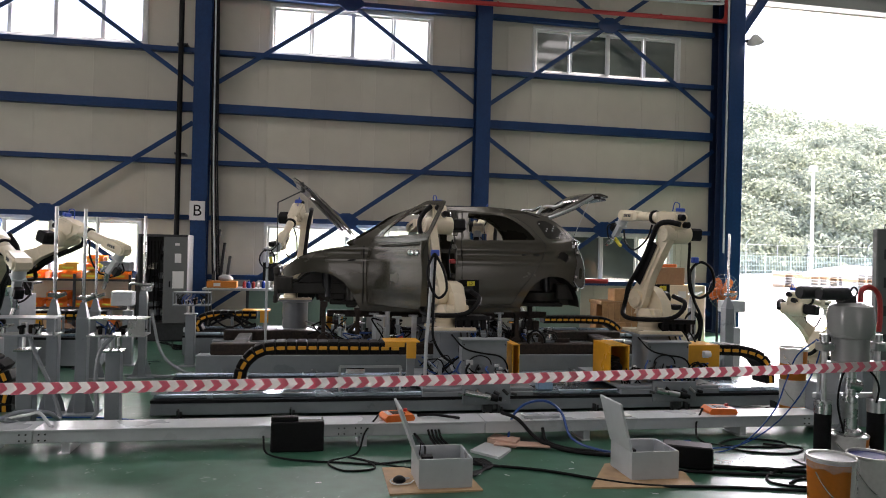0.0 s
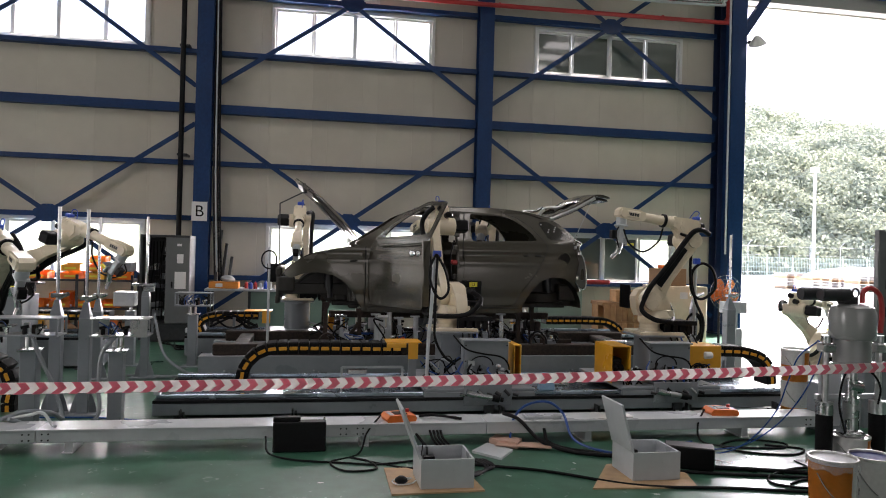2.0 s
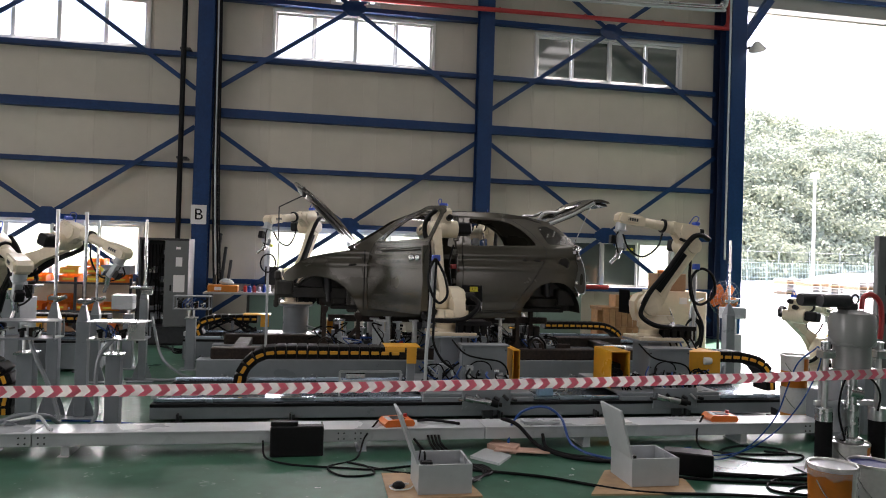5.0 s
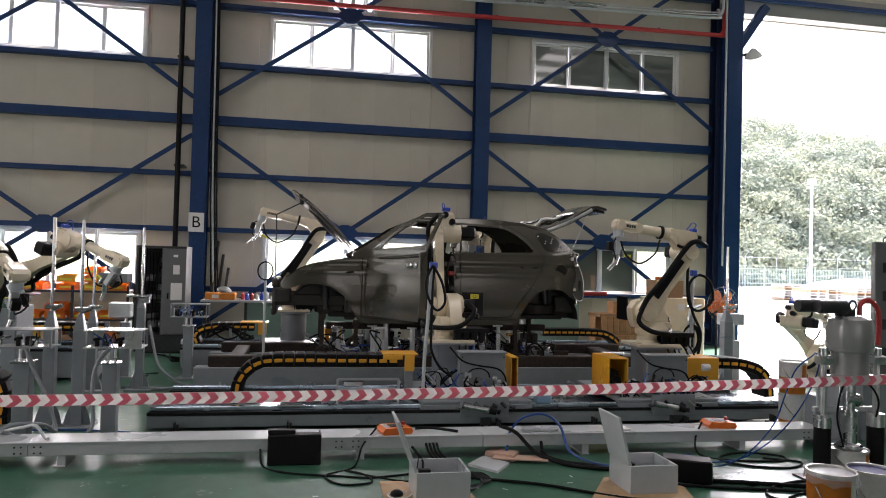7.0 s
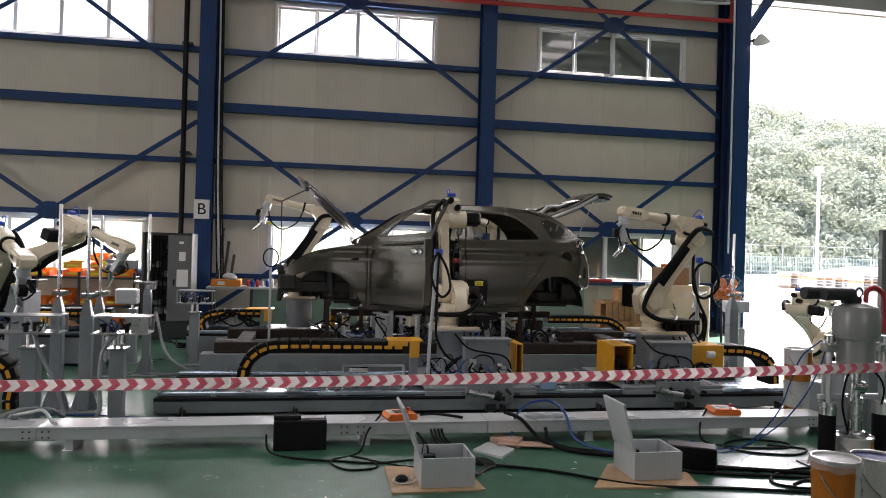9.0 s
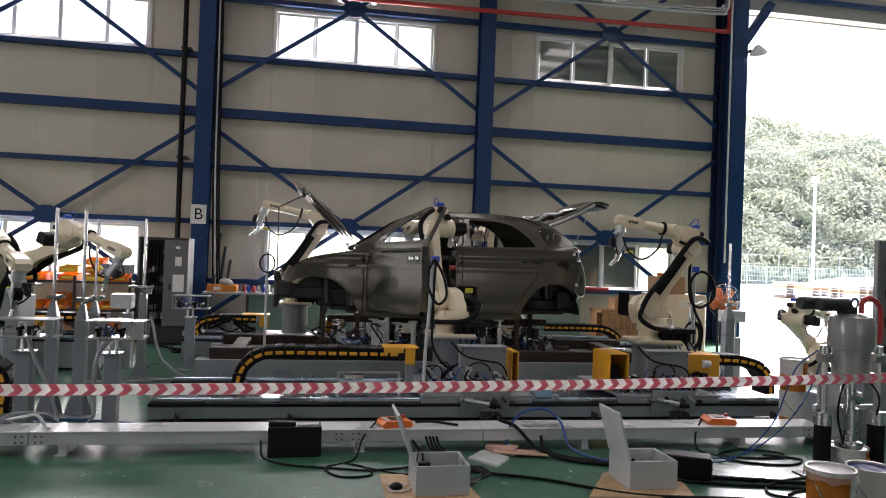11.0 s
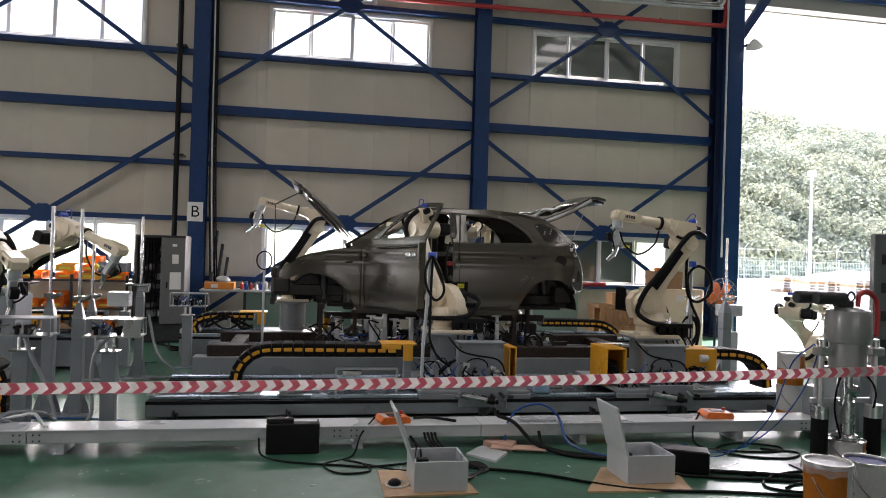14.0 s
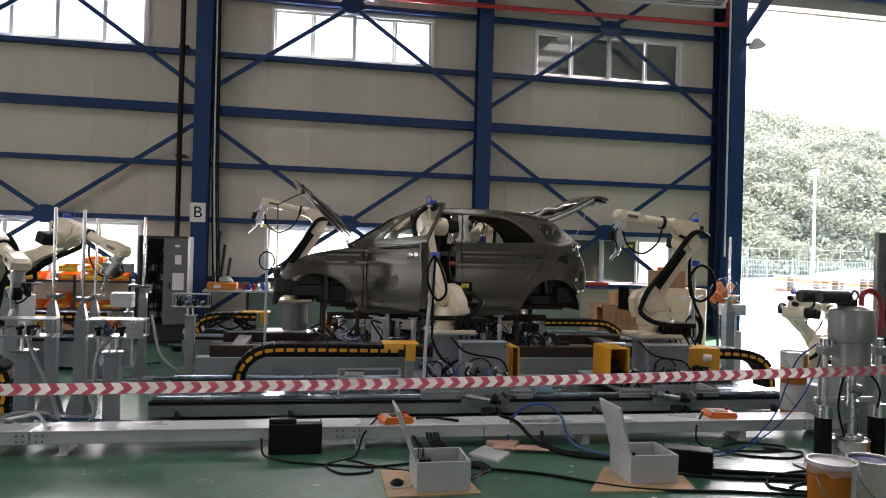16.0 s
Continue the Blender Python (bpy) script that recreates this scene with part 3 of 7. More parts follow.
# seat-less cabin: door posts and far inner panels
for s in (-1, 1):
    bm = B()
    tube(bm, [(1.90, CAR_Y + s * 0.76, 0.95), (1.91, CAR_Y + s * 0.78, 1.4), (1.90, CAR_Y + s * 0.74, 1.75), (1.88, CAR_Y + s * 0.60, 2.12)], 0.045, 8)
    # the dark primer puts the cabin's shade into the post colour
    part("door_post", bm, M_WELL, car)

# the open front door, built flat on its hinge line and swung out
HINGE = (0.73, CAR_Y - 0.845, 0.0)


def door_place(x, z, d):
    y = -(half_width(x, z) - 0.845) + d + 0.045 * max(0.0, min(1.0, (z - 1.45) / 0.25)) ** 2
    return (x - HINGE[0], y, z)


bm = B()
sheet(bm, rounded(FRONT_DOOR), [rounded(FRONT_GLASS)], door_place, 0.028, 0.02)
fdoor = part("front_door", bm, M_CAR, car, "open front door with bare window frame")
fdoor.matrix_basis = pose(HINGE[0], HINGE[1], 0, 0, 0, -61)
bm = B()
sheet(bm, rounded([(0.80, 0.98), (1.78, 0.98), (1.82, 1.3), (1.80, 1.70), (0.80, 1.66), (0.79, 1.3)]), [rounded([(0.95, 1.1), (1.35, 1.08), (1.38, 1.45), (0.98, 1.5)]), rounded([(1.45, 1.15), (1.70, 1.15), (1.70, 1.5), (1.48, 1.5)])], lambda x, z, d: (x - HINGE[0], -(half_width(x, z) - 0.845) + 0.085 + d, z), 0.08, 0.012)
part("inner_panel", bm, M_CARIN, fdoor)
bm = B()
bx(bm, 1.08, 1.115, 0.0, 0.10, 0.97, 1.72, 0.006)
part("door_edge", bm, M_CAR, fdoor)
bm = B()
for hx, w in ((1.60, 0.062), (1.715, 0.045)):
    r = bmesh.ops.create_uvsphere(bm, u_segments=14, v_segments=8, radius=1.0)
    bmesh.ops.transform(bm, matrix=Matrix.Translation((hx - HINGE[0], -(half_width(hx, 1.57) - 0.845) + 0.004, 1.57)) @ Matrix.Diagonal((w, 0.016, 0.036, 1)), verts=r["verts"])
part("handle_recess", bm, M_CHROME, fdoor, "bright bare metal pull recess")
bm = B()
tube(bm, [(0.25, 0.026, 1.655), (0.6, 0.027, 1.67), (1.05, 0.041, 1.70)], 0.012, 8)
part("shoulder_rib", bm, M_CAR, fdoor)

# roof, hood, tailgate
bm = B()
roof_out = [(1.40, -0.60), (1.40, 0.60), (3.20, 0.56), (3.20, -0.56)]


def roof_place(x, v, d):
    z = 2.19 + 0.035 * (1 - (v / 0.6) ** 2) - 0.9 * max(0, 1.75 - x) ** 2 * 0.25 - 0.135 * max(0, x - 2.3) ** 2 - d
    return (x, CAR_Y + v, z)


sheet(bm, rounded(roof_out, 2), [], roof_place, 0.07, 0.035)
part("roof_panel", bm, M_CAR, car)


def hood_place(u, v, d):
    bow = 0.05 * math.sin(math.pi * u / 1.12)
    x, z = 0.62 - 0.735 * u - 0.68 * (bow - d) * -1, 1.74 + 0.68 * u + 0.735 * (bow - d)
    return (x, CAR_Y + v, z + 0.02 * (1 - (v / 0.68) ** 2))


bm = B()
sheet(bm, rounded([(0.0, -0.62), (0.0, 0.62), (0.85, 0.66), (1.08, 0.45), (1.12, 0.0), (1.08, -0.45), (0.85, -0.66)], 2), [], hood_place, 0.07, 0.012)
hood = part("hood", bm, M_CAR, car, "raised hood propped open")
bm = B()
sheet(bm, rounded([(0.05, -0.58), (0.05, 0.58), (0.83, 0.61), (1.03, 0.40), (1.03, -0.40), (0.83, -0.61)], 2), [rounded([(0.15, -0.45), (0.15, -0.08), (0.8, -0.08), (0.8, -0.48)]), rounded([(0.15, 0.45), (0.15, 0.08), (0.8, 0.08), (0.8, 0.48)])], lambda u, v, d: hood_place(u, v, 0.03 + d), 0.09, 0.015)
part("inner_frame", bm, M_CARIN, hood)
bm = B()
cyl(bm, (0.0, 9.4, 2.36), (-0.37, 9.35, 2.16), 0.008, seg=8)
cyl(bm, (-0.37, 9.35, 2.16), (-0.36, 9.3, 1.25), 0.008, seg=8)
cyl(bm, (-0.08, 9.4, 2.43), (-0.06, 9.4, 2.30), 0.025, seg=8)
part("hood_prop", bm, M_DGREY, hood)

HATCH = [(0.0, 3.13, 2.12), (0.25, 3.33, 2.20), (0.5, 3.53, 2.295), (0.7, 3.69, 2.39), (0.82, 3.79, 2.455), (0.97, 3.94, 2.465), (1.14, 4.09, 2.415)]


def hatch_place(u, v, d):
    for (a, xa, za), (b, xb, zb) in zip(HATCH, HATCH[1:]):
        if u <= b or b == 1.14:
            t = (u - a) / (b - a)
            return (xa + (xb - xa) * t + 0.35 * d, CAR_Y + v, za + (zb - za) * t - d - 0.03 * (v / 0.6) ** 2)


bm = B()
sheet(bm, rounded([(0.0, -0.52), (0.0, 0.52), (0.45, 0.56), (0.82, 0.60), (1.10, 0.52), (1.14, 0.0), (1.10, -0.52), (0.82, -0.60), (0.45, -0.56)], 2), [rounded([(0.17, -0.42), (0.17, 0.42), (0.66, 0.47), (0.66, -0.47)])], hatch_place, 0.06, 0.02)
hatch = part("tailgate", bm, M_CAR, car, "raised tailgate with an empty window frame")
bm = B()
sheet(bm, rounded([(0.02, -0.50), (0.02, 0.50), (0.45, 0.54), (0.82, 0.57), (1.06, 0.49), (1.06, -0.49), (0.82, -0.57), (0.45, -0.54)], 2), [rounded([(0.20, -0.39), (0.20, 0.39), (0.63, 0.43), (0.63, -0.43)]), rounded([(0.76, -0.44), (0.76, -0.08), (0.98, -0.08), (0.98, -0.40)]), rounded([(0.76, 0.44), (0.76, 0.08), (0.98, 0.08), (0.98, 0.40)])], lambda u, v, d: hatch_place(u, v, 0.055 + d), 0.06, 0.02)
part("inner_frame", bm, M_CARDARKGLOSS, hatch, "dark glossy inner frame")
for sv in (-1, 1):
    bm = B()
    tube(bm, [hatch_place(u, sv * v, 0.04) for u, v in ((0.0, 0.50), (0.2, 0.51), (0.45, 0.53), (0.65, 0.55), (0.82, 0.58))], 0.028, 8)
    part("side_member", bm, M_STEEL, hatch, "bright rounded side member")
bm = B()
sheet(bm, rounded([(0.74, -0.46), (0.74, 0.46), (1.02, 0.42), (1.02, -0.42)], 2), [], lambda u, v, d: hatch_place(u, v, 0.035 + d), 0.1, 0.008)
part("lock_panel", bm, M_CARDARK, hatch)
for k in range(6):
    bm = B()
    c = hatch_place(0.80 + 0.035 * (k % 3), -0.36 + 0.14 * k, 0.06)
    bx(bm, c[0] - 0.03, c[0] + 0.03, c[1] - 0.03, c[1] + 0.03, c[2] - 0.025, c[2] + 0.01, 0.008)
    part("latch_bracket", bm, M_STEEL if k % 2 else M_CARIN, hatch)
for s in (-1, 1):
    bm = B()
    tube(bm, [(3.04, CAR_Y + s * 0.50, 2.13), (3.14, CAR_Y + s * 0.52, 2.23), (3.30, CAR_Y + s * 0.50, 2.24), (3.42, CAR_Y + s * 0.46, 2.30)], 0.022, 8)
    part("tailgate_hinge", bm, M_STEEL, hatch)
bm = B()
cyl(bm, (3.82, 9.36, 2.40), (3.52, 9.33, 1.74), 0.006, seg=6)
part("gas_strut", bm, M_STEEL, hatch)

# inside and underneath
bm = B()
bx(bm, 0.3, 3.35, CAR_Y - 0.74, CAR_Y + 0.74, 0.90, 0.95, 0.01)
bx(bm, 1.0, 3.0, CAR_Y - 0.12, CAR_Y + 0.12, 0.95, 1.08, 0.03)
for xx in (1.3, 1.7, 2.35):
    bx(bm, xx - 0.05, xx + 0.05, CAR_Y - 0.72, CAR_Y + 0.72, 0.95, 1.03, 0.015)
part("floor_pan", bm, M_CARDARK, car)
bm = B()
bx(bm, 0.55, 0.60, CAR_Y - 0.72, CAR_Y + 0.72, 0.95, 1.62, 0.01)
cyl(bm, (0.80, CAR_Y - 0.72, 1.55), (0.80, CAR_Y + 0.72, 1.55), 0.035)
part("firewall", bm, M_CARIN, car)
bm = B()
bx(bm, 2.70, 2.76, CAR_Y - 0.70, CAR_Y + 0.70, 0.95, 1.42, 0.01)
bx(bm, 2.76, 3.2, CAR_Y - 0.55, CAR_Y + 0.55, 1.62, 1.66, 0.01)
part("rear_bulkhead", bm, M_CARIN, car)
for s in (-1, 1):
    for cx, r, z0 in ((0.22, 0.45, 0.88), (3.13, 0.43, 0.90)):
        bm = B()
        seg, y0, y1 = 18, CAR_Y + s * 0.775, CAR_Y + s * 0.46
        a = [bm.verts.new((cx + r * math.cos(math.pi * i / seg), y0 if cx > 1 else y0 - s * 0.03, z0 + r * math.sin(math.pi * i / seg))) for i in range(seg + 1)]
        b = [bm.verts.new((cx + r * 0.95 * math.cos(math.pi * i / seg), y1, z0 + r * 0.95 * math.sin(math.pi * i / seg))) for i in range(seg + 1)]
        last = seg - 4 if cx < 1 else seg
        for i in range(last):
            bm.faces.new((a[i], a[i + 1], b[i + 1], b[i]))
        bm.faces.new(b[:last + 1] + ([bm.verts.new((cx - 0.10, y1, z0 + 0.16)), bm.verts.new((cx + 0.05, y1, z0 + 0.03))] if cx < 1 else []))
        bmesh.ops.delete(bm, geom=[v for v in bm.verts if not v.link_faces], context="VERTS")
        well = part("wheel_housing", bm, M_WELL, car)
        # strut tower, bump stop and a pressed rib inside the housing
        bm = B()
        cyl(bm, (cx + 0.06, y1 + s * 0.10, z0 + 0.10), (cx + 0.03, y1 + s * 0.08, z0 + r * 0.93), 0.032, seg=12)
        cyl(bm, (cx + 0.045, y1 + s * 0.09, z0 + 0.22), (cx + 0.03, y1 + s * 0.08, z0 + r * 0.93), 0.055, seg=12)
        part("strut", bm, M_DGREY, well)
        bm = B()
        bx(bm, cx + 0.12, cx + 0.28, y1 + s * 0.02 - 0.02, y1 + s * 0.02 + 0.02, z0 + 0.06, z0 + 0.20, 0.015)
        part("pressed_rib", bm, M_WELL, well)
    bm = B()
    bx(bm, -0.36, 0.62, CAR_Y + s * 0.5 - 0.05, CAR_Y + s * 0.5 + 0.05, 1.02, 1.16, 0.01)
    bx(bm, 0.5, 0.64, CAR_Y + s * 0.62 - 0.08, CAR_Y + s * 0.62 + 0.08, 0.86, 1.60, 0.02)
    part("frame_rail", bm, M_WELL, car)
    # tail lamp recess with its bright primed edge
    bm = B()
    sheet(bm, rounded([(3.46, 1.26), (3.53, 1.17), (3.615, 1.17), (3.622, 1.38), (3.58, 1.55), (3.515, 1.68), (3.47, 1.66), (3.52, 1.50)]), [rounded([(3.535, 1.27), (3.59, 1.27), (3.59, 1.42), (3.545, 1.42)])], side(s, 0.012), 0.04, 0.010)
    lamp_seat = part("tail_lamp_seat", bm, M_CARIN, car, "bare metal seat for the tail lamp")
    bm = B()
    tube(bm, [(x, CAR_Y + s * (half_width(x, z) + 0.010), z) for x, z in ((3.47, 1.80), (3.56, 1.755), (3.52, 1.69), (3.585, 1.55), (3.625, 1.38), (3.62, 1.17), (3.53, 1.165), (3.46, 1.25))], 0.009, 6)
    part("bright_flange", bm, M_CHROME, lamp_seat)
    # dark plate for the shade behind the connector hole
    bm = B()
    bx(bm, 3.53, 3.595, CAR_Y + s * (half_width(3.56, 1.34) - 0.02) - 0.004, CAR_Y + s * (half_width(3.56, 1.34) - 0.02) + 0.004, 1.265, 1.425, 0.003)
    part("connector_hole", bm, M_CARDARK, lamp_seat)
    for k, (x, z) in enumerate(((3.50, 1.74), (3.46, 1.70), (3.52, 1.62), (3.49, 1.30))):
        bm = B()
        bx(bm, x - 0.018, x + 0.018, CAR_Y + s * (half_width(x, z) + 0.012) - 0.012, CAR_Y + s * (half_width(x, z) + 0.012) + 0.012, z - 0.022, z + 0.022, 0.006)
        part("lamp_bracket", bm, M_STEEL if k % 2 else M_CHROME, lamp_seat)
    # small round opening of the filler neck, its shade drawn as a dark disc
    bm = B()
    cyl(bm, (3.30, CAR_Y + s * (half_width(3.30, 1.54) - 0.01), 1.54), (3.30, CAR_Y + s * (half_width(3.30, 1.54) + 0.006), 1.54), 0.078, seg=24)
    filler = part("filler_recess", bm, M_CARDARK, car)
    bm = B()
    tube(bm, [(3.30 + 0.080 * math.cos(k * math.pi / 10), CAR_Y + s * (half_width(3.30, 1.54) + 0.004), 1.54 + 0.084 * math.sin(k * math.pi / 10)) for k in range(21)], 0.008, 6, 1)
    part("filler_rim", bm, M_CAR, filler)
bm = B()
bx(bm, -0.40, -0.32, CAR_Y - 0.62, CAR_Y + 0.62, 1.25, 1.36, 0.02)
bx(bm, -0.40, -0.34, CAR_Y - 0.60, CAR_Y + 0.60, 0.90, 1.00, 0.015)
for yy in (-0.6, -0.2, 0.2, 0.56):
    bx(bm, -0.39, -0.34, CAR_Y + yy, CAR_Y + yy + 0.05, 0.98, 1.27, 0.01)
bx(bm, -0.38, -0.16, CAR_Y - 0.62, CAR_Y - 0.46, 1.05, 1.24, 0.02)
part("radiator_support", bm, M_WELL, car)
bm = B()
lathe(bm, (3.12, CAR_Y - 0.25, 0.93), [(0.30, 0.0), (0.36, 0.03), (0.37, 0.14), (0.34, 0.16)], 24)
bx(bm, 3.3, 3.56, CAR_Y - 0.62, CAR_Y + 0.62, 0.98, 1.20, 0.02)
part("spare_wheel_well", bm, M_WELL, car)
bm = B()
bx(bm, 3.54, 3.60, CAR_Y - 0.66, CAR_Y + 0.66, 1.10, 1.48, 0.02)
part("rear_panel", bm, M_CAR, car)
bm = B()
cyl(bm, (3.56, CAR_Y - 0.58, 1.24), (4.05, CAR_Y - 0.55, 1.24), 0.03)
part("red_guide_bar", bm, M_RED, car, "red plastic guide bar at the rear")

# ---- robots ----
OFF, SHOULDER, UPPER, RISE, REACH = 0.12, 0.385, 0.87, 0.18, 0.87
LINKS = {}


def oval_bar(bm, p0, r0, p1, r1, y0, y1, seg=12):
    """A flat link with round ends, in the x-z plane, between the depths y0 and y1."""
    a, b = Vector(p0), Vector(p1)
    d = (b - a).normalized()
    ang = math.atan2(d[1], d[0])
    out = [(a[0] + r0 * math.cos(ang + math.pi / 2 + math.pi * i / seg), a[1] + r0 * math.sin(ang + math.pi / 2 + math.pi * i / seg)) for i in range(seg + 1)]
    out += [(b[0] + r1 * math.cos(ang - math.pi / 2 + math.pi * i / seg), b[1] + r1 * math.sin(ang - math.pi / 2 + math.pi * i / seg)) for i in range(seg + 1)]
    n0 = len(bm.faces)
    prism(bm, out, y0, y1)
    bm.faces.ensure_lookup_table()
    es = [e for f in list(bm.faces)[n0:n0 + 2] for e in f.edges]
    bmesh.ops.bevel(bm, geom=list(set(es)), offset=min(0.02, abs(y1 - y0) * 0.25), segments=2, affect="EDGES", profile=0.5)
    return bm


def robot_links():
    """The pieces of a robot arm, each about its own joint: name -> list of (piece, mesh, material)."""
    L = {}
    bm = B()
    bx(bm, -0.27, 0.24, -0.24, 0.24, 0.0, 0.035, 0.006)
    lathe(bm, (-0.06, 0, 0.035), [(0.14, 0), (0.13, 0.015), (0.115, 0.03), (0.115, 0.075), (0.13, 0.095)], 24)
    b2 = B()
    bx(b2, 0.0, 0.40, -0.24, 0.14, 0.135, 0.155, 0.005)
    bx(b2, 0.0, 0.40, -0.245, -0.235, 0.115, 0.165, 0.003)
    for k in range(4):
        bx(b2, 0.03 + k * 0.09, 0.095 + k * 0.09, -0.21, -0.14, 0.02, 0.134, 0.006)
        cyl(b2, (0.06 + k * 0.09, -0.175, 0.0), (0.06 + k * 0.09, -0.175, 0.02), 0.022, seg=10)
    for xx in (0.01, 0.385):
        bx(b2, xx - 0.008, xx + 0.008, -0.23, -0.21, 0.0, 0.134, 0.002)
    bx(b2, 0.06, 0.30, -0.12, 0.12, 0.036, 0.134, 0.008)
    L["base"] = [("base", bm, M_CREAM), ("connector_box", b2, M_BLACKGLOSS)]
    bm = B()
    lathe(bm, (0, 0, 0.20), [(0.18, 0.0), (0.19, 0.015), (0.19, 0.07), (0.175, 0.09), (0.15, 0.15)], 26)
    prism(bm, [(-0.21, 0.28), (0.22, 0.28), (0.26, 0.38), (0.27, 0.50), (0.22, 0.58), (0.10, 0.61), (-0.03, 0.58), (-0.17, 0.44)], -0.10, 0.035)
    prism(bm, [(-0.18, 0.28), (0.18, 0.28), (0.15, 0.33), (-0.16, 0.35)], -0.14, 0.13)
    for k in range(8):
        a = k * math.pi / 4
        cyl(bm, (OFF + 0.095 * math.cos(a), -0.172, 0.46 + 0.095 * math.sin(a)), (OFF + 0.095 * math.cos(a), -0.150, 0.46 + 0.095 * math.sin(a)), 0.009, seg=6)
    cyl(bm, (OFF, -0.16, 0.46), (OFF, -0.10, 0.46), 0.12, 0.15, 24)
    b2 = B()
    cyl(b2, (OFF, -0.16, 0.46), (OFF, -0.30, 0.46), 0.085, 0.08, 18)
    bx(b2, -0.14, 0.06, -0.31, -0.15, 0.34, 0.40, 0.01)
    b3 = B()
    bx(b3, 0.215, 0.23, -0.44, -0.18, 0.345, 0.62, 0.003)
    bx(b3, 0.16, 0.225, -0.19, -0.08, 0.36, 0.40, 0.003)
    b4 = B()
    bx(b4, 0.2105, 0.2145, -0.38, -0.28, 0.545, 0.60)
    b5 = B()
    tube(b5, [(-0.10, -0.20, 0.50), (-0.28, -0.22, 0.42), (-0.26, -0.05, 0.26), (-0.05, 0.26, 0.235), (0.16, 0.29, 0.26), (0.27, 0.20, 0.36), (0.22, 0.19, 0.52)], 0.027, 10, 6)
    for b in (bm, b2, b3, b4, b5):
        bmesh.ops.translate(b, vec=(0, 0, -0.075), verts=b.verts)
    L["swivel"] = [("swivel", bm, M_CREAM), ("motor", b2, M_BLACKGLOSS), ("number_plate_board", b3, M_BLACKGLOSS), ("yellow_tag", b4, M_LABELYELLOW), ("dress_hose", b5, M_BLACK)]
    bm = B()
    oval_bar(bm, (0, 0), 0.135, (0.0, 0.40), 0.066, 0.050, 0.150)
    oval_bar(bm, (0, 0.34), 0.068, (0.0, UPPER), 0.085, 0.052, 0.147)
    bx(bm, -0.035, 0.035, 0.150, 0.160, 0.16, 0.70, 0.004)
    cyl(bm, (0, 0.03, 0), (0, 0.185, 0), 0.12, 0.105, 22)
    cyl(bm, (0, 0.03, UPPER), (0, 0.18, UPPER), 0.095, 0.085, 22)
    for k in range(10):
        a = k * math.pi / 5
        cyl(bm, (0.085 * math.cos(a), 0.18, 0.085 * math.sin(a)), (0.085 * math.cos(a), 0.192, 0.085 * math.sin(a)), 0.008, seg=6)
    b2 = B()
    tube(b2, [(0.11, 0.19, -0.06), (0.135, 0.20, 0.10), (0.115, 0.19, 0.30), (0.10, 0.185, 0.55), (0.105, 0.19, 0.76), (0.09, 0.20, 0.93), (0.0, 0.17, 1.02), (-0.12, 0.11, 1.06)], 0.030, 10, 6)
    b3 = B()
    bx(b3, 0.01, 0.13, 0.166, 0.178, 0.18, 0.72, 0.004)
    L["lower_arm"] = [("lower_arm", bm, M_CREAM), ("hose", b2, M_BLACK), ("hose_tray", b3, M_BLACKGLOSS)]
    bm = B()
    cyl(bm, (0, -0.16, 0), (0, 0.05, 0), 0.105, seg=24)
    prism(bm, [(-0.09, 0.05), (-0.05, -0.02), (0.08, -0.02), (0.15, 0.06), (0.20, 0.115), (0.24, 0.13), (0.24, 0.24), (0.06, 0.25), (-0.06, 0.245), (-0.10, 0.20)], -0.075, 0.075)
    prism(bm, [(-0.07, 0.07), (0.12, 0.07), (0.16, 0.13), (0.14, 0.22), (-0.07, 0.22)], -0.092, 0.092)
    for k in range(6):
        a = k * math.pi / 3
        cyl(bm, (0.08 * math.cos(a), -0.168, 0.08 * math.sin(a)), (0.08 * math.cos(a), -0.158, 0.08 * math.sin(a)), 0.009, seg=6)
    cyl(bm, (0.2, 0, RISE), (0.30, 0, RISE), 0.080, 0.066, 22)
    cyl(bm, (0.30, 0, RISE), (0.68, 0, RISE), 0.060, 0.050, 22)
    prism(bm, [(0.60, RISE - 0.045), (0.68, RISE - 0.06), (0.90, RISE - 0.062), (0.935, RISE - 0.03), (0.935, RISE + 0.03), (0.90, RISE + 0.066), (0.68, RISE + 0.066), (0.60, RISE + 0.045)], -0.060, 0.060)
    bx(bm, 0.665, 0.925, -0.072, 0.072, RISE - 0.042, RISE + 0.048, 0.014)
    cyl(bm, (REACH, -0.084, RISE), (REACH, 0.084, RISE), 0.05, seg=20)
    b2 = B()
    cyl(b2, (-0.09, 0.035, 0.19), (-0.155, 0.035, 0.19), 0.036, seg=16)
    cyl(b2, (-0.08, -0.045, 0.11), (-0.15, -0.045, 0.11), 0.036, seg=16)
    b7 = B()
    bx(b7, -0.085, 0.075, -0.34, -0.158, -0.065, 0.075, 0.022)
    b3 = B()
    cyl(b3, (0.33, 0, RISE), (0.36, 0, RISE), 0.080, seg=20)
    b4 = B()
    tube(b4, [(0.35, 0.03, RISE - 0.09), (0.40, 0.05, RISE - 0.26), (0.58, 0.07, RISE - 0.40), (0.76, 0.06, RISE - 0.33), (0.84, 0.04, RISE - 0.18)], 0.011, 8)
    marks = []
    for sy in (-1, 1):
        bl = B()
        for k in range(7):
            bx(bl, 0.695 + k * 0.029, 0.717 + k * 0.029, sy * 0.0732 - 0.0008, sy * 0.0732 + 0.0008, RISE - 0.016, RISE + 0.018, 0.0003)
        marks.append(("dark_name_bar", bl, M_DGREY))
    b6 = B()
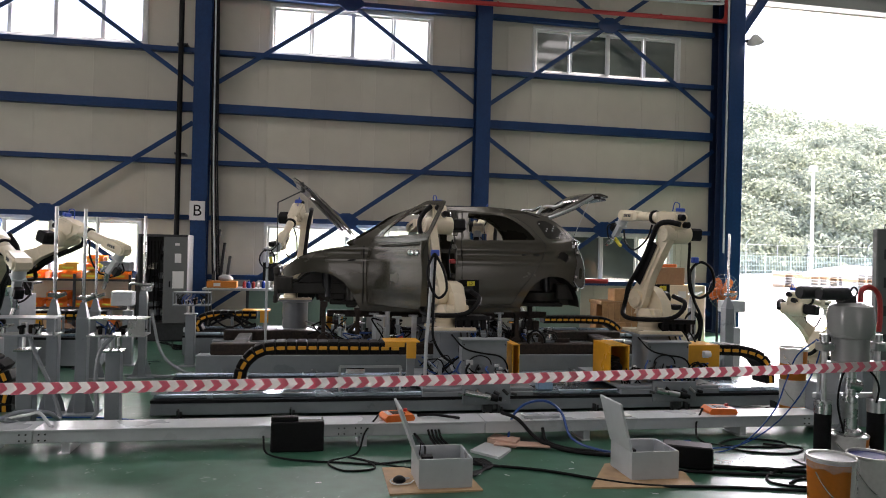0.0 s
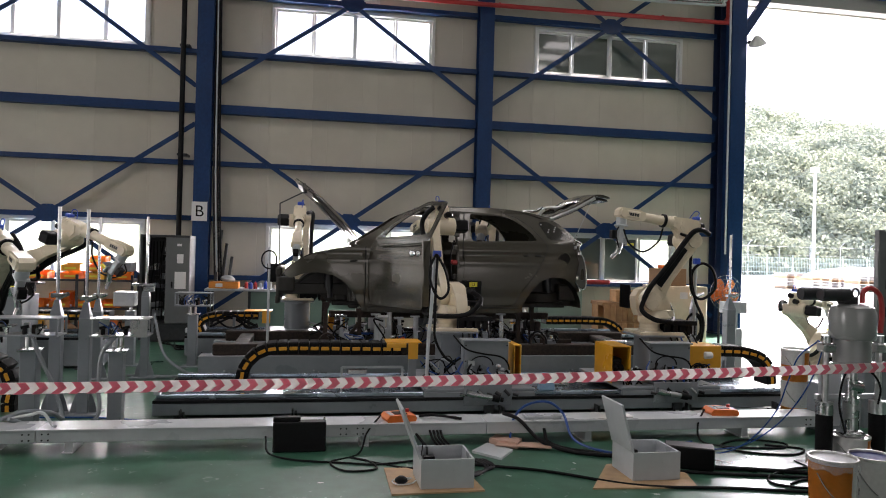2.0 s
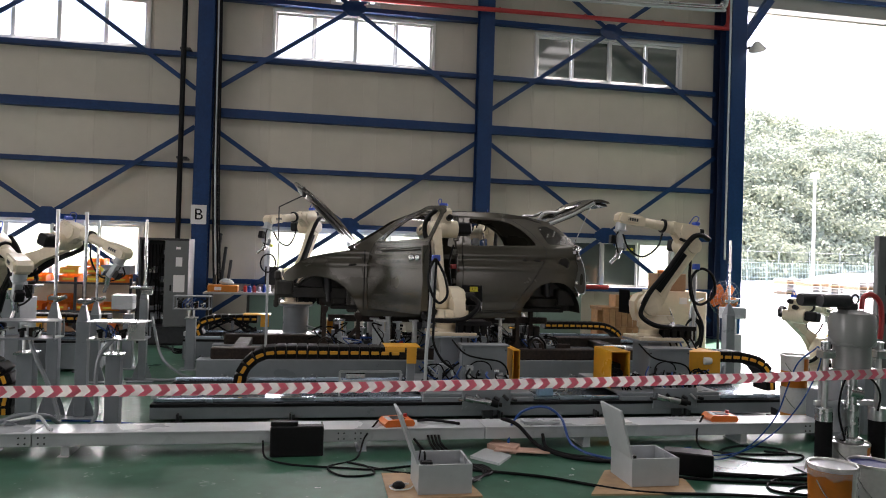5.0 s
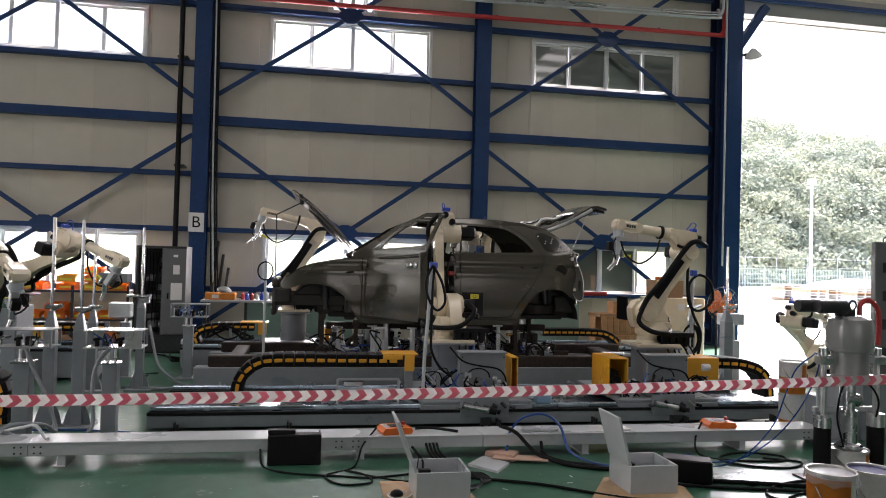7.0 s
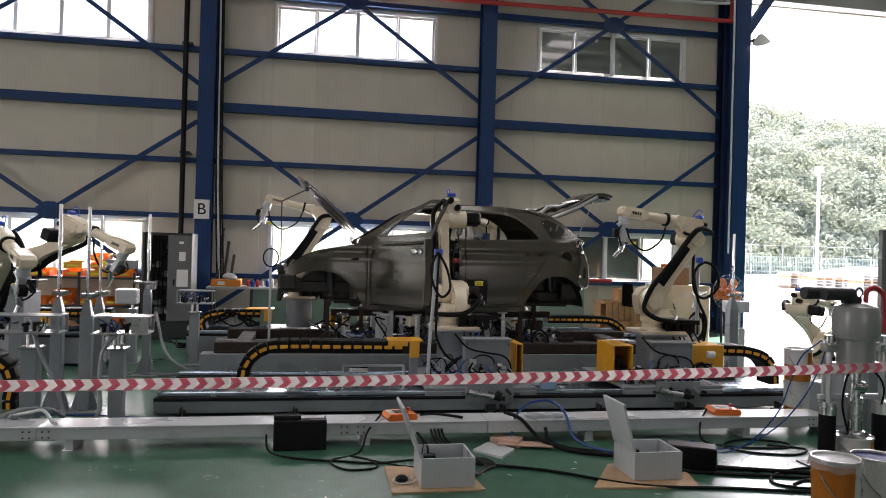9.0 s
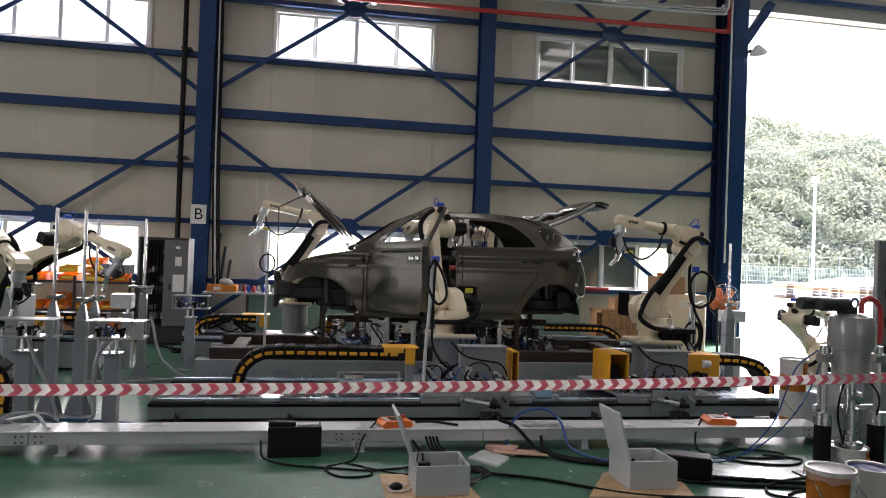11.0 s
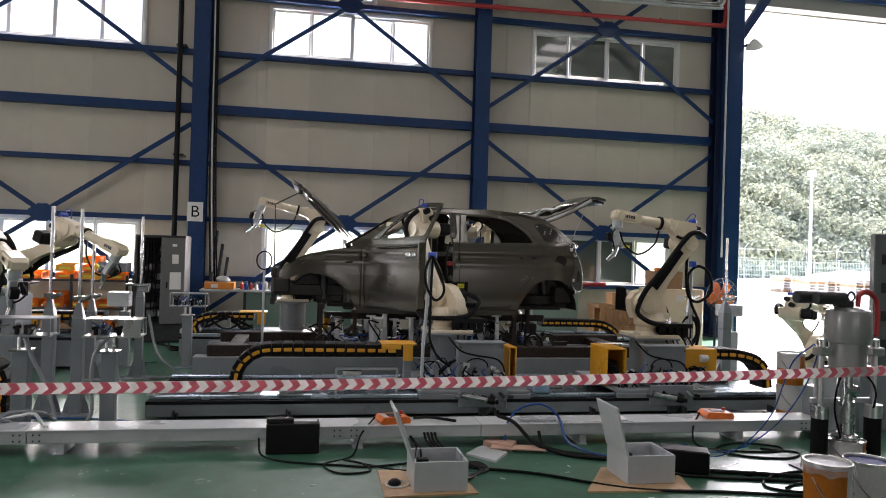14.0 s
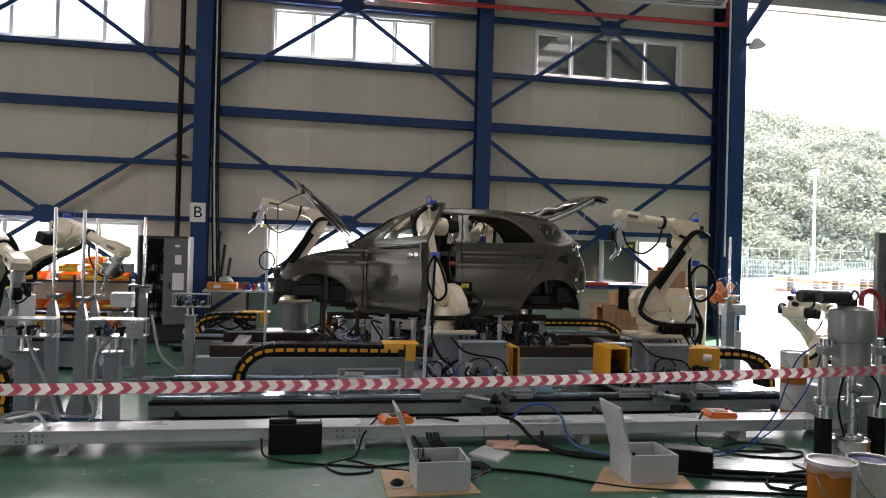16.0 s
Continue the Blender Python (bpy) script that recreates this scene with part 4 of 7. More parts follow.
    bx(b6, -0.10, -0.04, -0.04, 0.06, 0.255, 0.295, 0.01)
    tube(b6, [(-0.07, 0.03, 0.29), (-0.08, 0.04, 0.34), (-0.02, 0.05, 0.35), (0.03, 0.03, 0.26)], 0.006, 6)
    L["forearm"] = [("forearm", bm, M_CREAM), ("drive_motor", b2, M_BLACKGLOSS), ("motor_box", b7, M_BLACKGLOSS), ("clamp_ring", b3, M_BLACK), ("air_line", b4, M_BLACK), ("blue_plug", b6, M_BLUEPART)] + marks
    bm = B()
    cyl(bm, (0.05, 0, 0), (0.13, 0, 0), 0.06, seg=18)
    bx(bm, 0.13, 0.15, -0.06, 0.06, -0.06, 0.06, 0.004)
    bx(bm, 0.15, 0.34, -0.035, 0.035, -0.03, 0.035, 0.006)
    b2 = B()
    cyl(b2, (0.34, 0.0, -0.01), (0.46, 0.02, 0.03), 0.035, 0.028, 12)
    cyl(b2, (0.40, 0.03, 0.0), (0.52, -0.02, 0.08), 0.024, 0.02, 12)
    bx(b2, 0.28, 0.37, -0.06, 0.06, -0.07, -0.045, 0.004)
    b3 = B()
    bx(b3, 0.20, 0.30, -0.04, 0.04, 0.055, 0.12, 0.008)
    b4 = B()
    bx(b4, 0.33, 0.36, -0.02, 0.02, -0.17, -0.05, 0.004)
    b5 = B()
    tube(b5, [(0.16, 0.05, 0.05), (0.24, 0.09, 0.10), (0.34, 0.07, 0.06), (0.40, 0.03, 0.02)], 0.009, 6)
    L["gripper"] = [("gripper", bm, M_LGREY), ("jaw", b2, M_CHROME), ("camera_block", b3, M_BLACKGLOSS), ("yellow_tag", b4, M_LABELYELLOW), ("hose", b5, M_BLACK)]
    return L


def robot_pose(h, lean, rise, roll, bend):
    """The pose of every link in the robot's space: heading, lean of the lower arm, rise of the forearm, roll and bend of the wrist."""
    turn = pose(0, 0, 0, 0, 0, h)
    low = turn @ pose(OFF, 0, SHOULDER) @ pose(0, 0, 0, 0, lean, 0)
    j3 = (low @ pose(0, 0, UPPER)).translation
    fore = Matrix.Translation(j3) @ turn @ pose(0, 0, 0, 0, -rise, 0)
    tip = fore @ pose(REACH, 0, RISE) @ pose(0, 0, 0, roll, 0, 0) @ pose(0, 0, 0, 0, bend, 0)
    return {"base": Matrix.Identity(4), "swivel": turn, "lower_arm": low, "forearm": fore, "gripper": tip}


def robot(label, at, rows, tag=""):
    """rows: seconds, heading, lean, rise, roll, bend; a single row stands still."""
    if not LINKS:
        for link, pieces in robot_links().items():
            LINKS[link] = []
            for name, bm, material in pieces:
                me = bpy.data.meshes.new(name)
                bm.to_mesh(me)
                bm.free()
                me.materials.append(material)
                me.shade_smooth()
                me.set_sharp_from_angle(angle=radians(35))
                LINKS[link].append((name, me))
    r = thing("industrial_robot", label, "robot", "six-axis robots", at=at)
    made = {}
    for link, pieces in LINKS.items():
        first = None
        for name, me in pieces:
            ob = new(name, me)
            ob.parent = first or r
            first = first or ob
        made[link] = first
        first.matrix_basis = robot_pose(*rows[0][1:])[link]
    if tag:
        t = writing("tag_text", tag, 0.045, M_BLACK, made["swivel"], Matrix.Translation((0.2092, -0.33, 0.4975)) @ pose(0, 0, 0, 90, 0, -90), 0.001)
    if len(rows) > 1:
        dense = []
        for (t0, *a), (t1, *b) in zip(rows, rows[1:]):
            k = max(1, round((t1 - t0) / 0.25))
            for i in range(k):
                u = i / k
                u = u * u * (3 - 2 * u)
                dense.append((t0 + (t1 - t0) * i / k, [p + (q - p) * u for p, q in zip(a, b)]))
        dense.append((rows[-1][0], list(rows[-1][1:])))
        for link in ("swivel", "lower_arm", "forearm", "gripper"):
            MOVES.append((made[link], [(t, robot_pose(*j)[link]) for t, j in dense]))
    return r


R1_ROWS = [(0.0, 104, -31, 4, 0, 55), (0.3, 107, -31, 4, 0, 58), (0.6, 124, -32, 4, 0, 66), (0.8, 142, -33, 5, 0, 74), (1.0, 160, -34, 6, 0, 84), (1.2, 174, -36, 7, 0, 92), (1.5, 182, -36.5, 7.4, 0, 94), (16.0, 182, -36.5, 7.4, 0, 94)]
robot("cream six-axis robot on a slide behind the tailgate, with gripper", pose(3.965, 7.788, 0.719), R1_ROWS, "L1")
R2_ROWS = [(0.0, -110, -15, -40, 0, -25), (1.0, -106, -16, -40, 0, -20), (2.0, -92, -20, -36, 0, 10), (3.0, -87, -22, -34, 0, 20), (4.2, -88, -20, -24, 0, 50), (5.2, -135, -26, -6, 0, 70), (6.2, -179.2, -31.5, 11.7, 0, 84), (16.0, -179.2, -31.5, 11.7, 0, 84)]
robot("cream six-axis robot at the open hood, with gripper", pose(-0.147, 11.21, 0.818), R2_ROWS, "R1")
R3_ROWS = [(0.0, 100.9, 24.2, -12.0, 0.0, 60.0), (1.0, 101.7, 23.1, -12.0, 0.0, 60.0), (2.0, 99.7, 24.2, -12.0, 0.0, 62.0), (3.0, 97.1, 22.5, -12.0, 0.0, 66.0), (4.2, 98.8, 23.0, -12.0, 0.0, 66.0), (6.5, 89.8, 15.8, -12.0, 0.0, 84.0), (7.5, 89.6, 13.8, -12.0, 0.0, 88.0), (9.0, 91.4, 11.7, -12.0, 0.0, 88.0), (11.4, 106.1, 18.4, -12.0, 0.0, 70.0), (12.5, 107.8, 24.8, -12.0, 0.0, 60.0), (13.0, 107.6, 25.9, -12.0, 0.0, 58.0), (14.0, 115.4, 27.7, -12.0, 0.0, 52.0), (15.0, 121.4, 27.7, -12.0, 0.0, 50.0), (16.0, 112.3, 22.0, -12.0, 0.0, 55.0)]
robot("cream six-axis robot reaching into the open front door", pose(1.626, 8.03, 0.725), R3_ROWS, "L2")
R4_ROWS = [(0.0, -109.5, 2.8, -16.5, 0, 40), (3.0, -108, 0, -18, 0, 45), (4.2, -111, 4, -18, 0, 50), (6.4, -113, 3.5, -16, 0, 60), (8.0, -112, 4, -17, 0, 55), (9.0, -111.5, 4, -17, 0, 45), (11.4, -110.5, 0, -18, 0, 50), (12.6, -114, 3, -17, 0, 65), (14.0, -113.5, -2, -19, 0, 60), (16.0, -113.5, 1.5, -21, 0, 60)]
robot("cream six-axis robot reaching through the far rear door", pose(2.802, 11.274, 0.738), R4_ROWS, "R2")
robot("cream six-axis robot over parts shelves in the next cell", pose(-3.669, 9.795, 0.935), [(0.0, -29, 68.3, -19.7, 0, 108)])
robot("cream six-axis robot standing beside the jig posts", pose(-3.45, 8.313, 0.555), [(0.0, -54.6, 53.8, -15.4, 0, 104)])
robot("cream six-axis robot near the sunlit gateway", pose(7.546, 9.621, 0.032), [(0.0, 23.8, -57.4, -9.4, 0, 60)])

# ---- tracks, carriages and the frame under the car ----


def link_meshes(w=0.26, h=0.118, l=0.098):
    bm = B()
    bx(bm, -l / 2, l / 2, -w / 2, w / 2, -h / 2, h / 2, 0.008)
    bx(bm, -l / 2 + 0.006, l / 2 - 0.006, -w / 2 - 0.006, -w / 2, -h / 2 + 0.012, h / 2 - 0.012, 0.002)
    a = bpy.data.meshes.new("link")
    bm.to_mesh(a)
    bm.free()
    a.materials.append(M_BLACK)
    bm = B()
    bx(bm, -l / 2 + 0.010, l / 2 - 0.010, -w / 2 - 0.012, -w / 2 - 0.006, -0.017, 0.017, 0.005)
    b = bpy.data.meshes.new("yellow_strip")
    bm.to_mesh(b)
    bm.free()
    b.materials.append(M_YELLOW)
    return a, b


LINK, STRIP = link_meshes()


def cable_chain(label, y, pts):
    """A cable carrier of separate links along a line in x and z."""
    c = thing("cable_chain", label, "cable carrier", "cable chains")
    path = smooth_path([(x, y, z) for x, z in pts], 10)
    gap, left = 0.103, 0.0
    for a, b in zip(path, path[1:]):
        d = (b - a).length
        while left < d:
            p = a.lerp(b, left / d)
            way = (b - a).normalized()
            ang = math.degrees(math.atan2(way.z, way.x))
            ob = new("link", LINK)
            ob.parent = c
            ob.matrix_basis = pose(p.x, p.y, p.z, 0, -ang, 0)
            st = new("yellow_strip", STRIP)
            st.parent = ob
            left += gap
        left -= d
    return c


cable_chain("black cable chain with yellow strips curling onto a slide", 7.42, [(-0.60, 0.235), (-0.61, 0.34), (-0.555, 0.47), (-0.42, 0.575), (-0.22, 0.605), (0.3, 0.605), (0.92, 0.60)])
cable_chain("black cable chain with yellow strips beside the gateway slide end", 7.42, [(4.50, 0.58), (4.80, 0.565), (5.02, 0.50), (5.13, 0.37), (5.15, 0.235)])
cable_chain("black cable chain with yellow strips curling behind the car frame", 11.3, [(-1.55, 0.36), (-1.57, 0.42), (-1.50, 0.51), (-1.34, 0.56), (-1.1, 0.57), (-0.72, 0.57)])
cable_chain("black cable chain with yellow strips under the tailgate", 11.3, [(3.85, 0.53), (4.5, 0.53), (4.85, 0.51), (5.03, 0.42), (5.08, 0.36)])
cable_chain("black cable chain in the next cell", 7.5, [(-3.3, 0.50), (-2.95, 0.48), (-2.76, 0.36), (-2.72, 0.20), (-2.73, 0.10), (-2.73, -0.02)])
cable_chain("black cable chain below parts shelves", 10.5, [(-4.0, 0.62), (-3.2, 0.62), (-2.6, 0.62)])


def slide_track(label, x0, x1, y0, y1, top, dark=False):
    t = thing("slide_track", label, "linear track", "robot slides")
    for a, b in ((y0, y0 + 0.16), (y1 - 0.16, y1)):
        part("base_beam", bx(B(), x0, x1, a, b, 0.03, top - 0.060, 0.006), M_GREY, t)
        # thin black band along the top of each beam
        part("black_band", bx(B(), x0, x1, a - 0.004, b + 0.004, top - 0.060, top - 0.03, 0.003), M_BLACKGLOSS, t)
    part("web_plate", bx(B(), x0, x1, y0 + 0.161, y1 - 0.161, 0.05, top - 0.11, 0.004), M_GREY, t)
    for yy in (y0 + 0.08, y1 - 0.08):
        bm = B()
        bx(bm, x0 + 0.02, x1 - 0.02, yy - 0.022, yy + 0.022, top - 0.03, top + 0.012, 0.006)
        part("guide_rail", bm, M_RAIL, t)
    bm = B()
    bx(bm, x0 + 0.05, x1 - 0.05, y0 + 0.20, y1 - 0.24, top - 0.105, top - 0.07, 0.003)
    part("steel_cover", bm, M_RAIL, t, "bluish reflective steel cover strip")
    bm = B()
    bx(bm, x0 + 0.05, x1 - 0.05, y1 - 0.22, y1 - 0.18, top - 0.1, top - 0.04)
    part("gear_rack", bm, M_DGREY, t)
    n = max(3, round((x1 - x0) / 0.95))
    for i in range(n):
        xx = x0 + 0.25 + (x1 - x0 - 0.5) * i / (n - 1)
        bm = B()
        bx(bm, xx - 0.06, xx + 0.06, y0 - 0.09, y0 + 0.0, 0.0, 0.018, 0.003)
        bx(bm, xx - 0.008, xx + 0.008, y0 - 0.07, y0, 0.018, 0.09, 0.002)
        cyl(bm, (xx + 0.03, y0 - 0.05, 0.018), (xx + 0.03, y0 - 0.05, 0.075), 0.012, seg=8)
        part("levelling_foot", bm, M_DGREY, t)
    for xx in (x0, x1):
        bm = B()
        s = 1 if xx == x0 else -1
        bx(bm, min(xx, xx + s * 0.06), max(xx, xx + s * 0.06), y0 + 0.03, y0 + 0.14, top + 0.013, top + 0.075, 0.006)
        part("end_stop", bm, M_LABELYELLOW if xx == x1 else M_LGREY, t)
    return t


slide_track("long grey robot slide with polished guide rails", -1.37, 5.18, 6.97, 8.25, 0.20)
slide_track("grey robot slide behind the car frame", -1.70, 5.2, 10.75, 11.75, 0.34)
slide_track("grey robot slide in the next cell with bright rails", -6.5, -2.55, 9.85, 10.6, 0.42)


def carriage(label, x, w0, w1, z_top, robot_x, robot_y, robot_z):
    c = thing("robot_carriage", label, "carriage", "robot carriages")
    bm = B()
    bx(bm, w0, w1, 6.99, 8.2, 0.216, 0.25, 0.006)
    bx(bm, w0, w1, 6.98, 7.10, 0.12, 0.214, 0.006)
    part("slide_plate", bm, M_GREY, c)
    bm = B()
    bx(bm, x - 0.235, x + 0.235, 7.13, 7.28, 0.256, z_top, 0.008)
    bx(bm, x - 0.25, x + 0.25, 7.10, 7.30, z_top, z_top + 0.015, 0.004)
    part("front_housing", bm, M_GREY, c)
    bm = B()
    bx(bm, x - 0.26, x + 0.23, 6.955, 6.975, 0.09, 0.30, 0.004)
    for k in range(5):
        cyl(bm, (x - 0.22 + k * 0.1, 6.956, 0.12), (x - 0.22 + k * 0.1, 6.945, 0.12), 0.009, seg=8)
    part("apron_plate", bm, M_GREY, c)
    bm = B()
    cyl(bm, (x - 0.16, 6.93, 0.20), (x + 0.02, 6.92, 0.17), 0.026, seg=12)
    cyl(bm, (x - 0.24, 6.93, 0.22), (x - 0.16, 6.93, 0.20), 0.035, seg=12)
    part("air_cylinder", bm, M_STEEL, c)
    bm = B()
    cyl(bm, (x + 0.02, 6.92, 0.17), (x + 0.09, 6.91, 0.155), 0.034, seg=12)
    cyl(bm, (x + 0.10, 6.91, 0.155), (x + 0.13, 6.90, 0.15), 0.022, seg=10)
    part("valve", bm, M_BLACKGLOSS, c)
    bm = B()
    bx(bm, x - 0.06, x + 0.05, 6.93, 6.96, 0.02, 0.09, 0.004)
    cyl(bm, (x - 0.04, 6.94, 0.0), (x - 0.04, 6.94, 0.05), 0.014, seg=8)
    cyl(bm, (x + 0.03, 6.94, 0.0), (x + 0.03, 6.94, 0.05), 0.014, seg=8)
    part("clamp", bm, M_DGREY, c)
    bm = B()
    bx(bm, robot_x - 0.28, robot_x + 0.25, robot_y - 0.25, robot_y + 0.25, robot_z - 0.025, robot_z, 0.006)
    part("top_plate", bm, M_GREY, c)
    bm = B()
    bx(bm, robot_x - 0.16, robot_x + 0.18, robot_y - 0.20, robot_y + 0.20, 0.254, robot_z - 0.025, 0.008)
    part("pedestal", bm, M_GREY, c)
    for k in range(14):
        bm = B()
        px, pz = x - 0.23 + random.uniform(0, 0.44), random.uniform(0.26, 0.46)
        if k % 2:
            cyl(bm, (px, 7.125, pz), (px + random.uniform(-0.06, 0.06), 7.08, pz + random.uniform(-0.02, 0.03)), random.uniform(0.008, 0.022), seg=10)
        else:
            bx(bm, px, px + random.uniform(0.02, 0.07), 7.09, 7.126, pz, pz + random.uniform(0.015, 0.05), 0.003)
        part("fitting", bm, random.choice((M_STEEL, M_BLACKGLOSS, M_DGREY, M_LGREY)), c)
    for k in range(7):
        bm = B()
        px = x - 0.30 + 0.09 * k
        cyl(bm, (px, 6.95, 0.20 + 0.02 * (k % 3)), (px + 0.05, 6.93, 0.19), random.uniform(0.01, 0.02), seg=10)
        part("fitting", bm, random.choice((M_STEEL, M_BLACKGLOSS, M_DGREY)), c)
    for k in range(6):
        bm = B()
        a = random.uniform(0, 3)
        tube(bm, [(x - 0.25 + k * 0.09, 7.1, 0.50 - 0.02 * k), (x - 0.3 + k * 0.1, 7.04, 0.38 + 0.03 * math.sin(a)), (x - 0.1 + k * 0.07, 7.03, 0.30), (x + 0.06 * k - 0.15, 7.02, 0.24)], 0.008 + 0.003 * (k % 2), 6)
        part("cable", bm, M_BLACK if k % 3 else M_BLUEHOSE, c)
    bm = B()
    ring = [(x - 0.05 + 0.12 * math.cos(i * 0.5), 7.118, 0.46 + 0.09 * math.sin(i * 0.5)) for i in range(11)]
    tube(bm, ring, 0.007, 6, 3)
    part("looped_cable", bm, M_BLACK, c)
    part("valve_block", bx(B(), x + 0.1, x + 0.22, 7.11, 7.129, 0.29, 0.40, 0.004), M_STEEL, c)
    part("valve_block", bx(B(), x - 0.2, x - 0.08, 7.11, 7.129, 0.28, 0.36, 0.004), M_STEEL, c)
    # bolts round the housing front and a cable clipped along its top
    for bxx in (x - 0.215, x + 0.215):
        for bz in (z_top - 0.04, (z_top + 0.30) / 2, 0.30):
            part("bolt", cyl(B(), (bxx, 7.131, bz), (bxx, 7.122, bz), 0.008, seg=8), M_DGREY, c)
    bm = B()
    tube(bm, [(x - 0.34, 7.16, z_top + 0.06), (x - 0.22, 7.10, z_top - 0.07), (x - 0.05, 7.105, z_top - 0.12), (x + 0.14, 7.105, z_top - 0.15), (x + 0.22, 7.10, z_top - 0.22), (x + 0.25, 7.11, z_top - 0.34)], 0.009, 8)
    part("clipped_cable", bm, M_BLACK, c)
    return c


carriage("grey sliding carriage under the door robot, hung with cables", 1.80, 1.15, 2.28, 0.70, 1.626, 8.03, 0.725)
carriage("grey sliding carriage under the rear robot, hung with cables", 3.82, 3.22, 4.33, 0.675, 3.965, 7.788, 0.719)

# pedestals of the robots behind the car
for rx, ry, zt in ((-0.147, 11.21, 0.818), (2.802, 11.274, 0.738)):
    p = thing("robot_pedestal", "grey round pedestal on the slide behind the car", "pedestal", "round pedestals")
    bm = B()
    lathe(bm, (rx, ry, 0.355), [(0.28, 0), (0.28, 0.02), (0.19, 0.03), (0.19, zt - 0.40), (0.25, zt - 0.39), (0.25, zt - 0.357)], 26)
    part("drum", bm, M_GREY, p)
    bm = B()
    bx(bm, rx - 0.45, rx + 0.45, ry - 0.40, ry + 0.40, 0.352, 0.354 + 0.012)
    part("slide_plate", bm, M_DGREY, p)
for rx, ry, zt, hw in ((-3.669, 9.795, 0.935, 0.28), (-3.45, 8.313, 0.555, 0.26), (7.546, 9.621, 0.032, 0.30)):
    p = thing("robot_pedestal", "grey box pedestal under a robot", "pedestal", "box pedestals")
    bm = B()
    bx(bm, rx - hw, rx + hw, ry - hw, ry + hw, 0.0, zt, 0.01)
    part("pedestal_box", bm, M_GREY, p)

# yellow guards and brackets
g = thing("cable_bracket", "yellow folded bracket holding a cable chain end", "bracket", "yellow brackets")
bm = B()
bx(bm, 0.80, 1.16, 7.28, 7.58, 0.66, 0.672, 0.003)
bx(bm, 1.02, 1.12, 7.27, 7.282, 0.50, 0.672, 0.003)
bx(bm, 0.80, 1.0, 7.275, 7.283, 0.615, 0.66, 0.003)
part("folded_plate", bm, M_YELLOW, g)
bm = B()
bx(bm, 1.03, 1.11, 7.3, 7.36, 0.22, 0.66, 0.004)
part("bracket_post", bm, M_GREY, g)


def open_guard(label, x0, x1, y0, y1, z0, z1, dark_front=True):
    o = thing("yellow_guard", label, "guard", "yellow guards")
    bm = B()
    t = 0.012
    bx(bm, x0, x1, y0, y1, z1 - t, z1, 0.003)
    bx(bm, x0, x0 + t, y0, y1, z0, z1 - t, 0.003)
    bx(bm, x1 - t, x1, y0, y1, z0, z1 - t, 0.003)
    bx(bm, x0 + t, x1 - t, y1 - t, y1, z0, z1 - t, 0.003)
    part("sheet_housing", bm, M_YELLOW, o)
    return o


gd = open_guard("yellow sheet metal guard box, open at the front", 3.17, 3.39, 7.16, 7.62, 0.258, 0.65)
bm = B()
bx(bm, 3.21, 3.35, 7.3, 7.6, 0.27, 0.5, 0.01)
cyl(bm, (3.28, 7.22, 0.40), (3.28, 7.31, 0.40), 0.06)
part("drive_motor", bm, M_BLACKGLOSS, gd)
gd = open_guard("narrow yellow sheet metal guard beside a carriage", 2.10, 2.18, 7.16, 7.55, 0.258, 0.66)
gd = thing("yellow_cable_tray", "yellow folded tray holding a cable chain end", "bracket", "yellow brackets")
bm = B()
bx(bm, 4.06, 4.50, 7.26, 7.60, 0.40, 0.64, 0.006)
part("folded_plate", bm, M_YELLOW, gd)
bm = B()
cyl(bm, (4.30, 7.255, 0.54), (4.38, 7.255, 0.54), 0.035, seg=12)
bx(bm, 4.28, 4.37, 7.235, 7.258, 0.50, 0.58, 0.012)
part("white_coupling", bm, M_WHITE, gd)
bm = B()
bx(bm, 4.1, 4.2, 7.3, 7.5, 0.21, 0.40, 0.004)
part("bracket_post", bm, M_GREY, gd)
g = thing("cable_bracket", "yellow folded bracket behind the car frame", "bracket", "yellow brackets")
bm = B()
bx(bm, -0.92, -0.52, 11.14, 11.44, 0.63, 0.645, 0.003)
bx(bm, -0.66, -0.54, 11.13, 11.145, 0.46, 0.645, 0.003)
part("folded_plate", bm, M_YELLOW, g)
bm = B()
bx(bm, -0.62, -0.56, 11.2, 11.26, 0.355, 0.63, 0.003)
part("bracket_post", bm, M_GREY, g)
g = open_guard("yellow guard under the front of the car", 0.32, 0.56, 10.95, 11.3, 0.355, 0.60)
g = thing("cable_bracket", "yellow folded bracket in the next cell", "bracket", "yellow brackets")
bm = B()
bx(bm, -3.70, -3.22, 10.3, 10.7, 0.625, 0.645, 0.004)
bx(bm, -3.66, -3.40, 10.3, 10.32, 0.43, 0.624, 0.004)
part("folded_plate", bm, M_YELLOW, g)

# the car's carrying frame
fr = thing("car_stand", "dark rusty beam frame on grey sills carrying the car", "stand")
for yy in (8.95, 10.35):
    bm = B()
    bx(bm, -1.26, 4.95, yy, yy + 0.22, 0.03, 0.29, 0.01)
    part("grey_sill", bm, M_GREY, fr)
    bm = B()
    bx(bm, -1.10, 4.75, yy + 0.02, yy + 0.18, 0.292, 0.43, 0.012)
    part("rusty_beam", bm, M_RUST, fr)
    for xx in (-0.95, 0.1, 1.2, 2.3, 3.4, 4.5):
        bm = B()
        bx(bm, xx - 0.08, xx + 0.08, yy - 0.10, yy, 0.0, 0.02, 0.003)
        bx(bm, xx - 0.01, xx + 0.01, yy - 0.08, yy, 0.02, 0.12, 0.003)
        bx(bm, xx + 0.05, xx + 0.065, yy - 0.08, yy, 0.02, 0.10, 0.003)
        part("foot", bm, M_GREY, fr)
